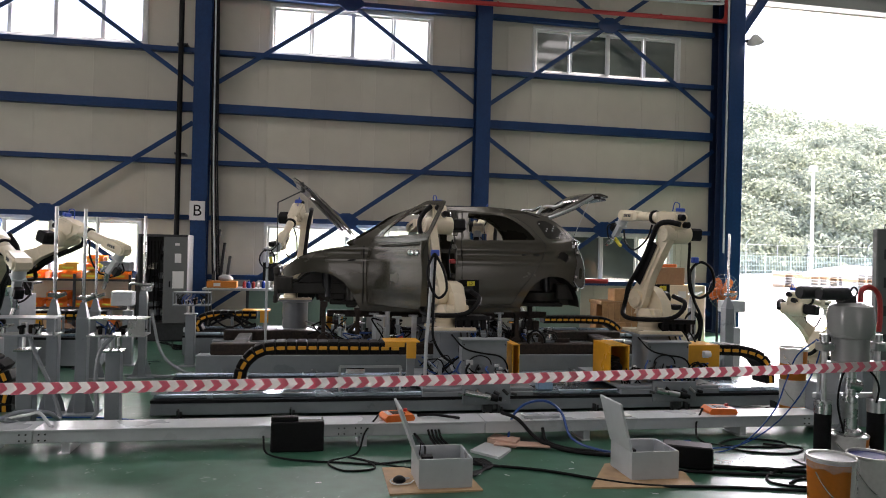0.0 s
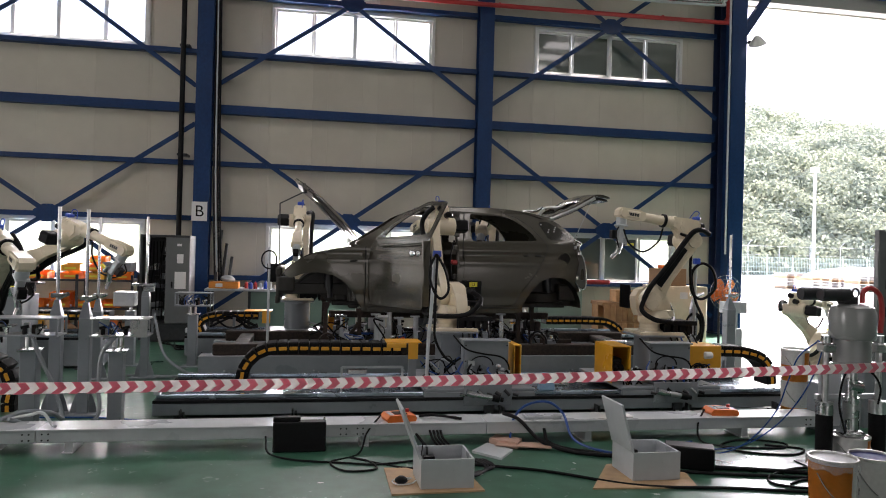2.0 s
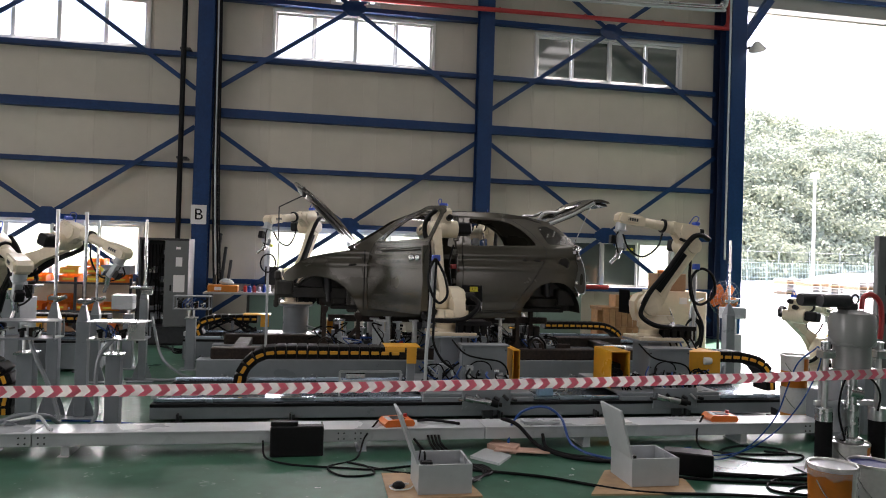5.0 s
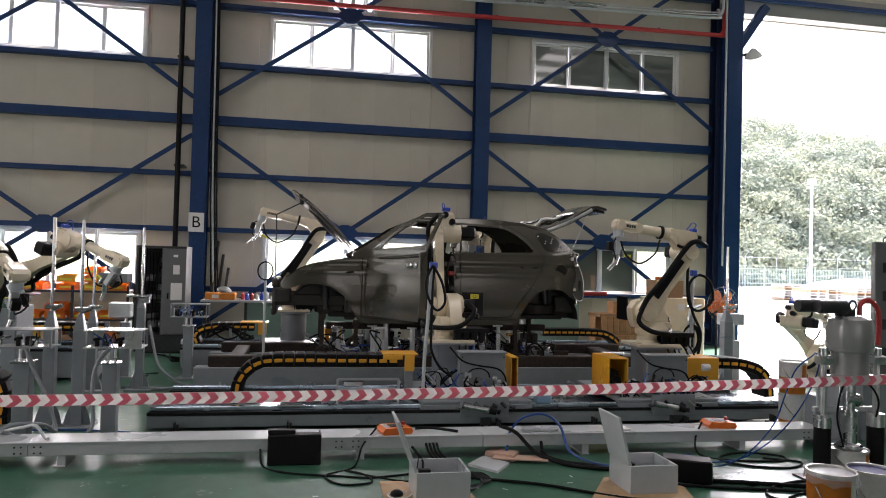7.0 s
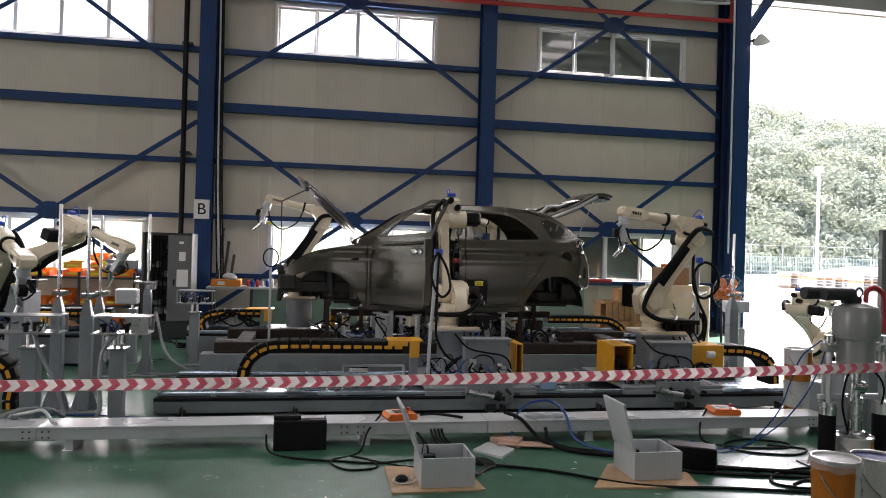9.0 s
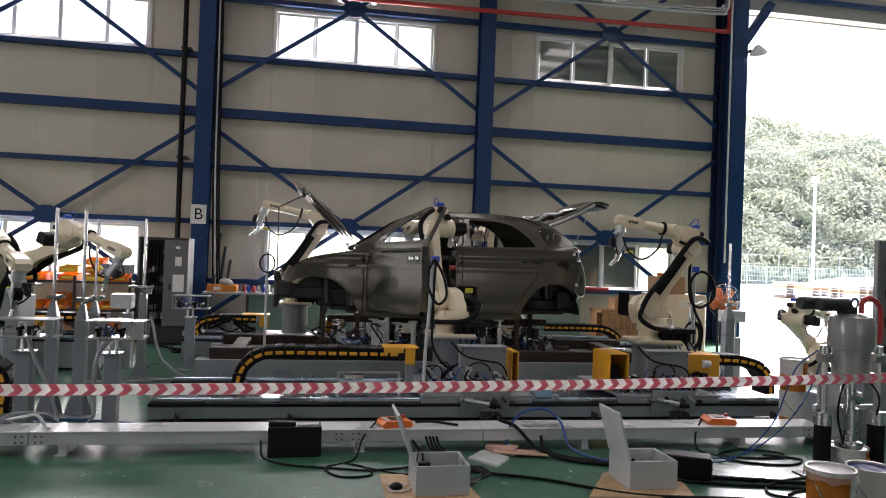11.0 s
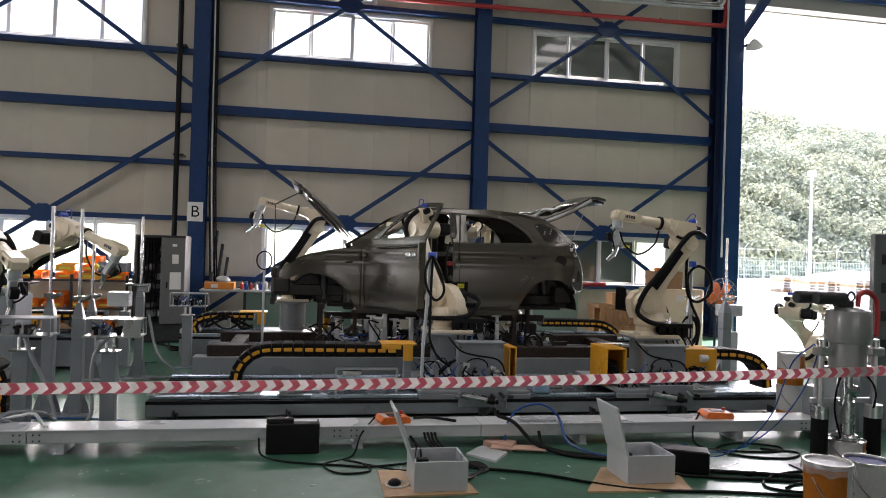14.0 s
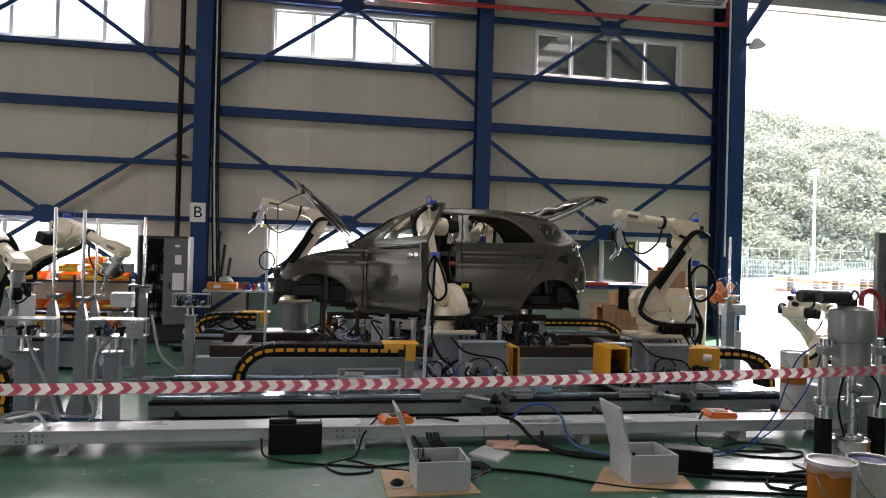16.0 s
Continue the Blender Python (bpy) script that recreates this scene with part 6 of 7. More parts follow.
# ---- jig posts and stands in the next cell ----


def jig_post(x, y, top, rod, w=0.10, head=False):
    p = thing("jig_post", "slim grey steel jig post with a thin rod", "post", "jig posts", at=pose(x, y, 0))
    bm = B()
    bx(bm, -0.15, 0.15, -0.13, 0.13, 0, 0.015, 0.003)
    part("base_plate", bm, M_GREY, p)
    bm = B()
    bx(bm, -w / 2, w / 2, -w / 2, w / 2, 0.015, top, 0.006)
    r = bmesh.ops.create_cone(bm, cap_ends=True, segments=4, radius1=w * 0.68, radius2=0.028, depth=0.14)
    bmesh.ops.transform(bm, matrix=Matrix.Translation((0, 0, top + 0.07)) @ pose(0, 0, 0, 0, 0, 45), verts=r["verts"])
    part("column", bm, M_GREY, p)
    for s in (-1, 1):
        bm = B()
        prism(bm, [(s * w / 2, 0.015), (s * (w / 2 + 0.07), 0.015), (s * (w / 2 + 0.05), 0.10), (s * w / 2, 0.24)], -0.006, 0.006)
        part("gusset", bm, M_GREY, p)
    bm = B()
    cyl(bm, (0, 0, top + 0.13), (0, 0, rod), 0.016, seg=12)
    part("rod", bm, M_STEEL, p)
    bm = B()
    if head:
        bx(bm, -0.16, 0.10, -0.05, 0.05, top + 0.12, top + 0.15, 0.004)
        bx(bm, -0.03, 0.09, -0.04, 0.04, top + 0.05, top + 0.12, 0.008)
    else:
        bx(bm, -0.05, 0.06, -0.04, 0.03, top + 0.16, top + 0.20, 0.006)
        cyl(bm, (0.02, -0.03, top + 0.16), (0.11, -0.05, top + 0.20), 0.02, seg=10)
    part("clamp_head", bm, M_STEEL, p)
    return p


jig_post(-2.30, 7.30, 0.92, 1.93)
jig_post(-2.03, 7.24, 0.90, 1.91)
jig_post(-2.42, 9.1, 0.80, 1.90)
jig_post(-1.90, 9.16, 0.98, 1.93, 0.09, True)


def tray_stand(label, x, y, top, x0, x1, z0, z1, boxy, w=0.12):
    s = thing("jig_stand", label, "stand", "jig stands", at=pose(x, y, 0))
    bm = B()
    bx(bm, -0.13, 0.13, -0.12, 0.12, 0, 0.015, 0.003)
    part("base_plate", bm, M_GREY, s)
    bm = B()
    bx(bm, -w / 2, w / 2, -w / 2, w / 2, 0.015, top, 0.006)
    part("column", bm, M_GREY, s)
    bm = B()
    bx(bm, -w / 2 - 0.02, w / 2 + 0.02, -w / 2 - 0.02, w / 2 + 0.02, top, top + 0.015, 0.003)
    cyl(bm, (-0.03, 0, top), (-0.03, 0, z0), 0.014, seg=8)
    cyl(bm, (0.03, 0, top), (0.03, 0, z0), 0.014, seg=8)
    part("neck", bm, M_STEEL, s)
    bm = B()
    bx(bm, x0, x1, -0.13, 0.13, z0, z0 + 0.015, 0.003)
    bx(bm, x0, x1, -0.13, 0.13, z1 - 0.012, z1, 0.003)
    if boxy:
        bx(bm, x1 - 0.14, x1, -0.13, -0.12, z0 + 0.015, z1 - 0.012, 0.002)
        bx(bm, x0, x0 + 0.10, 0.12, 0.13, z0 + 0.015, z1 - 0.012, 0.002)
    part("tray", bm, M_STEEL if boxy else M_GREY, s)
    for xx in (x0 + 0.008, x1 - 0.008):
        for yy in (-0.12, 0.12):
            bm = B()
            bx(bm, xx - 0.008, xx + 0.008, yy - 0.008, yy + 0.008, z0 + 0.015, z1 - 0.012)
            part("upright", bm, M_GREY, s)
    for k in range(4):
        bm = B()
        xx = x0 + (x1 - x0) * (0.2 + 0.2 * k)
        cyl(bm, (xx, -0.06, z0 + 0.015), (xx, -0.06, z0 + 0.07), 0.018, seg=10)
        cyl(bm, (xx - 0.03, -0.06, z0 + 0.07), (xx + 0.03, -0.05, z0 + 0.085), 0.014, seg=10)
        part("clamp", bm, M_CHROME if k % 2 else M_BLACKGLOSS, s)
    rng = random.Random(int(x * 100) + int(y * 10))
    for k in range(7):
        xx = x0 + 0.04 + (x1 - x0 - 0.08) * rng.random()
        bm = B()
        tube(bm, [(xx, -0.10, z0 + 0.02), (xx + rng.uniform(-0.05, 0.05), -0.12, z0 + 0.08), (xx + rng.uniform(-0.08, 0.08), -0.10, z1 - 0.03), (xx + rng.uniform(-0.10, 0.10), 0.0, z0 + 0.05)], 0.005, 6)
        part("hose", bm, M_BLACK if k % 3 else M_BLUEHOSE, s)
    for k in range(5):
        xx = x0 + 0.05 + (x1 - x0 - 0.10) * rng.random()
        bm = B()
        bx(bm, xx - 0.018, xx + 0.018, -0.02, 0.03, z0 + 0.016, z0 + 0.06 + 0.05 * rng.random(), 0.004)
        part("valve", bm, rng.choice((M_STEEL, M_DGREY, M_RUST, M_RED)), s)
    return s


tray_stand("grey jig stand with a clamp tray on top", -2.33, 6.75, 0.66, -0.45, 0.25, 0.79, 0.95, False, 0.13)
tray_stand("grey jig stand with a bright sheet metal tray", -1.63, 6.75, 0.65, -0.20, 0.27, 0.79, 0.95, True)
tray_stand("grey jig stand with an open frame on top", -1.48, 10.0, 0.68, -0.22, 0.24, 0.80, 0.98, False)
b = thing("sensor_stand", "grey stand carrying a small pale box", "stand", at=pose(-2.28, 10.1, 0))
bm = B()
bx(bm, -0.15, 0.15, -0.12, 0.12, 0, 0.015, 0.003)
bx(bm, -0.06, 0.06, -0.06, 0.06, 0.015, 0.72, 0.005)
part("column", bm, M_GREY, b)
bm = B()
bx(bm, -0.20, 0.06, -0.10, 0.12, 0.78, 0.97, 0.01)
part("pale_box", bm, M_LGREY, b)
bm = B()
cyl(bm, (0, 0, 0.72), (0, 0, 0.79), 0.02, seg=8)
part("neck", bm, M_STEEL, b)
for pts in ([(-2.28, 6.65, 0.78), (-2.2, 6.62, 0.6), (-2.08, 6.6, 0.35), (-2.0, 6.55, 0.12), (-2.05, 6.4, 0.20), (-2.2, 6.25, 0.24), (-2.3, 6.1, 0.22)], [(-1.62, 6.65, 0.80), (-1.72, 6.62, 0.65), (-1.74, 6.6, 0.40), (-1.72, 6.55, 0.15), (-1.85, 6.45, 0.05), (-2.1, 6.3, 0.10), (-2.25, 6.1, 0.22)], [(-1.95, 9.9, 0.7), (-1.8, 9.8, 0.2), (-1.5, 9.5, 0.02), (-1.35, 9.3, 0.02), (-1.6, 9.1, 0.02), (-2.1, 9.2, 0.02)]):
    floor_cable("grey flexible conduit hanging from a jig stand", pts, 0.018, M_GREY, "conduit")
floor_cable("pale hose lying over the duct", [(-2.30, 6.16, 0.20), (-2.10, 6.10, 0.25), (-1.98, 6.02, 0.28), (-1.90, 5.98, 0.20), (-1.86, 5.93, 0.198)], 0.012, M_LGREY, "pale_hose")

# ---- parts shelf, switch cabinet and bench along the wall ----
sh = thing("parts_shelf", "steel parts shelf with slotted uprights", "shelf")
bm = B()
bx(bm, -4.75, -2.95, 13.62, 13.64, 0.1, 0.98, 0.002)
part("back_panel", bm, M_CREAM, sh)
for xx in (-4.75, -3.85, -2.97):
    for yy in (13.1, 13.58):
        bm = B()
        bx(bm, xx, xx + 0.04, yy, yy + 0.04, 0, 1.06, 0.002)
        for k in range(10):
            bx(bm, xx + 0.012, xx + 0.028, yy - 0.002, yy, 0.12 + k * 0.09, 0.16 + k * 0.09)
        part("upright", bm, M_DGREY, sh)
for zz in (0.12, 0.50, 0.98):
    bm = B()
    bx(bm, -4.72, -2.96, 13.1, 13.6, zz - 0.035, zz, 0.003)
    part("shelf_board", bm, M_DGREY, sh)


def bin_(x, y, z, w, d, h, material, label, rot=0):
    b = thing("storage_bin", label, "bin", "orange storage bins", at=pose(x, y, z, 0, 0, rot))
    bm = B()
    open_box(bm, -w / 2, w / 2, -d / 2, d / 2, 0, h, 0.006)
    for v in bm.verts:
        if v.co.y < 0 and v.co.z > h * 0.9:
            v.co.z -= h * 0.22
    part("bin_shell", bm, material, b)
    bm = B()
    bx(bm, -w * 0.3, w * 0.3, -d / 2 - 0.004, -d / 2 - 0.001, h * 0.25, h * 0.5)
    part("bin_label", bm, M_LABELYELLOW, b)


M_BIN = mat("orange_translucent_plastic", (0.80, 0.24, 0.03), 0.35, vary=0.1)
bn, bl = M_BIN.node_tree.nodes, M_BIN.node_tree.links
btr, bmx = bn.new("ShaderNodeBsdfTranslucent"), bn.new("ShaderNodeMixShader")
bmx.inputs[0].default_value = 0.55
btr.inputs["Color"].default_value = (0.95, 0.34, 0.04, 1)
bl.new(bn["Principled BSDF"].outputs[0], bmx.inputs[1])
bl.new(btr.outputs[0], bmx.inputs[2])
bl.new(bmx.outputs[0], bn["Material Output"].inputs["Surface"])
random.seed(4)
for x, n in ((-4.45, 1), (-3.95, 2), (-3.55, 3), (-3.15, 1), (-4.62, 2)):
    for k in range(n):
        bin_(x, 13.33, 0.98 + k * 0.135, 0.30, 0.34, 0.132, M_BIN if (k + n) % 3 else M_YELLOW, "orange plastic storage bin stacked on a steel shelf", random.uniform(-4, 4))
for x in (-4.5, -4.1, -3.7, -3.3):
    for k in range(random.choice((1, 2))):
        bin_(x, 13.3, 0.50 + k * 0.135, 0.32, 0.34, 0.132, M_BIN, "orange plastic storage bin on the lower shelf", random.uniform(-3, 3))
box_t = tagged(part("grey_panel_stack", bx(B(), -3.45, -2.98, 13.15, 13.55, 1.12, 1.28, 0.01), M_GREY), "flat grey crate on top of a bin", "crate")
sack = B()
r = bmesh.ops.create_icosphere(sack, subdivisions=3, radius=0.2)
for v in sack.verts:
    v.co *= 1 + 0.25 * noise.noise(v.co * 6)
    v.co.z = max(v.co.z, -0.14) * 0.8
bmesh.ops.translate(sack, vec=(-3.9, 12.85, 0.115), verts=sack.verts)
tagged(part("cloth_sack", sack, M_CARD), "crumpled pale sack on the floor by the shelf", "sack")

# grey darkened for shade on the open door; the control cabinet's own tone
M_CABINET = mat("shaded_and_dark_cabinet_grey", (0.115, 0.125, 0.125), 0.45, vary=0.08, grain=12, stain=2)
cab = thing("switch_cabinet", "grey steel switch cabinet with its door open", "cabinet")
bm = B()
bx(bm, -2.70, -2.665, 12.5, 13.1, 0.03, 1.76, 0.004)
bx(bm, -1.96, -1.925, 12.5, 13.1, 0.03, 1.76, 0.004)
bx(bm, -2.665, -1.96, 13.06, 13.1, 0.03, 1.76, 0.003)
bx(bm, -2.665, -1.96, 12.5, 13.06, 1.72, 1.76, 0.003)
bx(bm, -2.665, -1.96, 12.5, 13.06, 0.03, 0.30, 0.003)
bx(bm, -2.66, -1.97, 12.55, 13.05, 0.0, 0.03)
part("cabinet_body", bm, M_DGREY, cab)
bm = B()
bx(bm, -0.37, 0.0, -0.02, 0.0, 0.32, 1.72, 0.004)
d = part("cabinet_door", bm, M_CABINET, cab)
d.matrix_basis = pose(-1.926, 12.49, 0, 0, 0, 16)
for a, b_, c_, e_ in ((-0.20, -0.13, 1.58, 1.62), (-0.20, -0.10, 1.30, 1.45), (-0.23, -0.055, 0.88, 1.16)):
    bm = B()
    bx(bm, a, b_, -0.024, -0.021, c_, e_)
    part("notice", bm, M_WHITE, d)
bm = B()
bx(bm, -0.285, -0.26, -0.04, -0.021, 0.9, 1.0, 0.004)
part("lock_handle", bm, M_BLACKGLOSS, d)
random.seed(9)
for k in range(22):
    bm = B()
    x, z = random.uniform(-2.62, -2.35), 0.4 + (k % 8) * 0.155
    bx(bm, x, x + random.uniform(0.05, 0.14), 12.86 - random.uniform(0, 0.1), 13.05, z, z + random.uniform(0.05, 0.11), 0.005)
    part("relay", bm, random.choice((M_GREY, M_DGREY, M_STEEL, M_BLACKGLOSS)), cab)
for k in range(6):
    bm = B()
    x = -2.6 + 0.05 * k
    tube(bm, [(x, 12.8, 1.65), (x + random.uniform(-0.05, 0.05), 12.72, 1.2), (x + random.uniform(-0.05, 0.08), 12.75, 0.8), (x, 12.8, 0.35)], 0.01, 6)
    part("wire", bm, M_BLACK, cab)

bench = thing("work_bench", "green covered work bench against the wall", "bench")
bm = B()
bx(bm, -1.80, 0.9, 13.35, 14.0, 0.80, 0.84, 0.006)
part("bench_top", bm, M_LGREY, bench)
bm = B()
bx(bm, -1.0, 0.88, 13.40, 13.42, 0.05, 0.80, 0.004)
part("green_skirt", bm, M_GREENBENCH, bench)
for xx in (-1.75, -1.05, 0.8):
    for yy in (13.42, 13.9):
        bm = B()
        bx(bm, xx, xx + 0.05, yy, yy + 0.05, 0, 0.80, 0.003)
        part("leg", bm, M_DGREY, bench)
tb = thing("tool_box", "orange-yellow long box on the bench", "box")
bm = B()
bx(bm, -1.74, -1.22, 13.45, 13.75, 0.841, 0.96, 0.01)
part("box_shell", bm, M_PAILORANGE, tb)
bm = B()
bx(bm, -1.62, -1.50, 13.446, 13.449, 0.87, 0.93)
part("label_patch", bm, M_WHITE, tb)
cl = B()
bmesh.ops.create_icosphere(cl, subdivisions=3, radius=0.13)
for v in cl.verts:
    v.co *= 1 + 0.3 * noise.noise(v.co * 9)
    v.co.z = max(-0.05, v.co.z * 0.5)
bmesh.ops.translate(cl, vec=(-1.42, 13.6, 1.012), verts=cl.verts)
tagged(part("rag", cl, M_LGREY), "crumpled grey rag on the yellow box", "rag")
random.seed(11)
for k in range(11):
    x = -1.1 + k * 0.085
    h = random.uniform(0.07, 0.20)
    bm = B()
    r0 = random.uniform(0.025, 0.038)
    lathe(bm, (x, 13.55 + random.uniform(-0.08, 0.1), 0.8405), [(r0, 0), (r0, h * 0.75), (r0 * 0.45, h * 0.88), (r0 * 0.4, h)], 14)
    tagged(part("bottle", bm, random.choice((M_WHITE, M_LGREY, M_WHITE, M_RED, M_BLUEPART))), "small plastic bottle standing on the bench", "bottle", "bench bottles")
for k in range(3):
    bm = B()
    bar(bm, (-1.70 + 0.12 * k, 13.95, 0.842), (-1.62 + 0.10 * k, 14.2, 1.9 - 0.25 * k), 0.05, 0.04)
    tagged(part("leaning_profile", bm, M_DGREY), "dark steel profile leaning on the wall", "profile", "leaning profiles")

# behind the rear robot
gc = thing("green_cabinet", "pale green machine cabinet by the wall", "cabinet")
bm = B()
bx(bm, 4.35, 5.25, 13.3, 13.9, 0.0, 1.08, 0.01)
part("cabinet_body", bm, mat("pale_green_paint", (0.20, 0.29, 0.25), 0.4, vary=0.08), gc)
for k in range(2):
    bm = B()
    bx(bm, 5.02 + k * 0.085, 5.08 + k * 0.085, 13.294, 13.299, 0.88, 0.95)
    part("sign_bar", bm, M_DGREY, gc)
wc = thing("wooden_crate", "slatted wooden crate with boards", "crate")
for k in range(6):
    for zz in (0.08, 0.42):
        bm = B()
        bx(bm, 5.28 + k * 0.115, 5.385 + k * 0.115, 12.3, 12.32, zz, zz + 0.30, 0.004)
        part("board", bm, M_CRATE, wc)
for zz in (0.0, 0.36, 0.70):
    bm = B()
    bx(bm, 5.26, 6.0, 12.322, 12.9, zz, zz + 0.06, 0.004)
    part("frame_board", bm, M_CRATE, wc)
bm = B()
bx(bm, 5.29, 5.97, 12.6, 12.9, 0.06, 0.70)
part("crate_core", bm, M_CRATE, wc)
bm = B()
bx(bm, 5.55, 5.95, 12.4, 12.7, 0.762, 0.98, 0.006)
tagged(part("small_crate", bm, M_CRATE), "small wooden box on the crate", "crate")
cc = thing("cream_cabinet", "cream control cabinet behind the rear robot", "cabinet")
bm = B()
bx(bm, 6.25, 7.25, 12.2, 12.8, 0.03, 1.08, 0.012)
bx(bm, 6.28, 7.22, 12.25, 12.75, 0, 0.03)
part("cabinet_body", bm, M_CREAM, cc)
bm = B()
bx(bm, 6.7, 6.85, 12.19, 12.198, 0.85, 0.97)
part("notice", bm, M_WHITE, cc)
ca = thing("cardboard_box", "brown cardboard box on the cream cabinet", "box")
bm = B()
bx(bm, 6.30, 6.85, 12.25, 12.65, 1.081, 1.40, 0.006)
part("carton", bm, M_CARD, ca)
bm = B()
bx(bm, 6.4, 6.75, 12.35, 12.5, 1.401, 1.46, 0.01)
tagged(part("orange_tool", bm, M_ORANGE), "orange hand tool lying on the carton", "tool")
fan = thing("stand_fan", "industrial fan with an orange hub and wire guard", "fan")
bm = B()
for k in range(5):
    rr = 0.05 + 0.062 * k
    tube(bm, [(7.05 + rr * math.cos(i * math.pi / 8), 11.3 - 0.02 * (5 - k), 1.02 + rr * math.sin(i * math.pi / 8)) for i in range(17)], 0.004, 5, 2)
for i in range(16):
    a = i * math.pi / 8
    cyl(bm, (7.05 + 0.05 * math.cos(a), 11.19, 1.02 + 0.05 * math.sin(a)), (7.05 + 0.31 * math.cos(a), 11.29, 1.02 + 0.31 * math.sin(a)), 0.003, seg=5)
part("wire_guard", bm, M_STEEL, fan)
for k in range(5):
    bm = B()
    a = k * 1.2566 + 0.3
    prism(bm, [(0.05, -0.04), (0.16, -0.10), (0.24, -0.08), (0.27, 0.0), (0.24, 0.08), (0.06, 0.05)], -0.004, 0.004, Matrix.Translation((7.05, 11.31 + 0.004 * k, 1.02)) @ pose(0, 0, 0, 0, math.degrees(a), 0) @ pose(0, 0, 0, 10, 0, 0))
    part("blade", bm, M_ORANGE, fan)
bm = B()
cyl(bm, (7.05, 11.25, 1.02), (7.05, 11.52, 1.02), 0.07, 0.06, 16)
part("hub", bm, M_ORANGE, fan)
bm = B()
cyl(bm, (7.05, 11.48, 0.03), (7.05, 11.48, 0.97), 0.022, seg=10)
lathe(bm, (7.05, 11.48, 0), [(0.24, 0), (0.24, 0.02), (0.05, 0.05)], 20)
part("stand", bm, M_DGREY, fan)

# hose poles by the robots
hp = thing("hose_pole", "grey hose pole with a hanging black hose coil", "pole")
bm = B()
cyl(bm, (4.56, 7.95, 0.0), (4.56, 7.95, 1.58), 0.02, seg=12)
bar(bm, (4.56, 7.95, 0.66), (4.34, 7.92, 0.46), 0.035, 0.035)
bar(bm, (4.34, 7.92, 0.46), (4.34, 7.92, 0.206), 0.035, 0.035)
part("pole", bm, M_LGREY, hp)
bm = B()
tube(bm, [(4.22, 7.7, 1.88), (4.36, 7.72, 1.80), (4.38, 7.75, 1.45), (4.44, 7.8, 1.20), (4.60, 7.85, 1.12), (4.78, 7.88, 1.25), (4.76, 7.9, 1.46), (4.62, 7.92, 1.54), (4.50, 7.93, 1.40), (4.54, 7.9, 1.10), (4.62, 7.85, 0.85), (4.55, 7.8, 0.55), (4.46, 7.7, 0.42)], 0.017, 8, 8)
part("hose_coil", bm, M_BLACK, hp)
bm = B()
bx(bm, 4.53, 4.60, 7.90, 7.97, 1.53, 1.60, 0.008)
part("blue_clip", bm, M_BLUEPART, hp)
hp = thing("hose_pole", "grey hose pole with a black hose beside the open car door", "pole")
bm = B()
tube(bm, [(1.17, 7.02, 0.21), (1.18, 7.02, 0.7), (1.20, 7.02, 1.0), (1.225, 7.02, 1.56)], 0.018, 10)
part("pole", bm, M_LGREY, hp)
bm = B()
tube(bm, [(1.25, 6.99, 1.56), (1.33, 6.97, 1.40), (1.36, 6.97, 1.22), (1.28, 6.97, 1.14), (1.20, 6.98, 1.25), (1.17, 6.98, 1.42), (1.24, 6.98, 1.57), (1.235, 6.98, 1.3), (1.235, 6.98, 0.95), (1.24, 6.97, 0.75), (1.33, 6.98, 0.58), (1.45, 7.0, 0.49)], 0.013, 8, 8)
part("hose_coil", bm, M_BLACK, hp)
bm = B()
bx(bm, 1.205, 1.285, 6.985, 7.05, 1.545, 1.61, 0.008)
part("blue_clip", bm, M_BLUEPART, hp)
hp = thing("hose_pole", "thin dark pole with a hose ring at the car front", "pole")
bm = B()
cyl(bm, (-0.47, 9.1, 0.0), (-0.47, 9.1, 1.60), 0.016, seg=10)
part("pole", bm, M_LGREY, hp)
bm = B()
tube(bm, [(-0.47 + 0.09 * math.cos(i * 0.6), 9.07, 1.45 + 0.11 * math.sin(i * 0.6)) for i in range(12)], 0.009, 6, 3)
part("hose_coil", bm, M_BLACK, hp)
jp = jig_post(5.68, 9.0, 0.92, 1.93, 0.13)
sb = thing("sensor_stand", "white bracket stand by the gateway", "stand", at=pose(5.98, 9.3, 0))
bm = B()
bx(bm, -0.10, 0.10, -0.1, 0.1, 0, 0.02, 0.003)
bx(bm, -0.07, 0.07, -0.05, 0.05, 0.02, 0.62, 0.005)
cyl(bm, (0, 0, 0.62), (0, 0, 0.85), 0.02, seg=8)
part("column", bm, M_LGREY, sb)
bm = B()
bx(bm, -0.22, 0.12, -0.08, 0.08, 0.84, 1.0, 0.01)
part("pale_box", bm, M_LGREY, sb)
jp2 = jig_post(4.92, 8.6, 0.95, 1.30, 0.08)

# ---- paint pump and pails ----
pump = thing("paint_pump", "grey drum-top paint pump with twin black rams", "pump", at=pose(4.185, 4.95, 0))
bm = B()
lathe(bm, (0, 0, 0), [(0.135, 0.82), (0.135, 1.0), (0.162, 1.005), (0.168, 1.02), (0.168, 1.20), (0.155, 1.25), (0.11, 1.275), (0.0001, 1.28)], 36)
part("air_motor", bm, M_TANK, pump)
bm = B()
bx(bm, -0.21, 0.21, -0.03, 0.03, 0.78, 0.82, 0.006)
cyl(bm, (0, 0, 0.54), (0, 0, 0.80), 0.045, seg=18)
cyl(bm, (-0.03, 0, 0.64), (0.08, 0, 0.62), 0.05, seg=18)
cyl(bm, (0, 0, 0.25), (0, 0, 0.55), 0.06, seg=20)
lathe(bm, (0, 0, 0.25), [(0.10, 0), (0.10, 0.03), (0.07, 0.05)], 20)
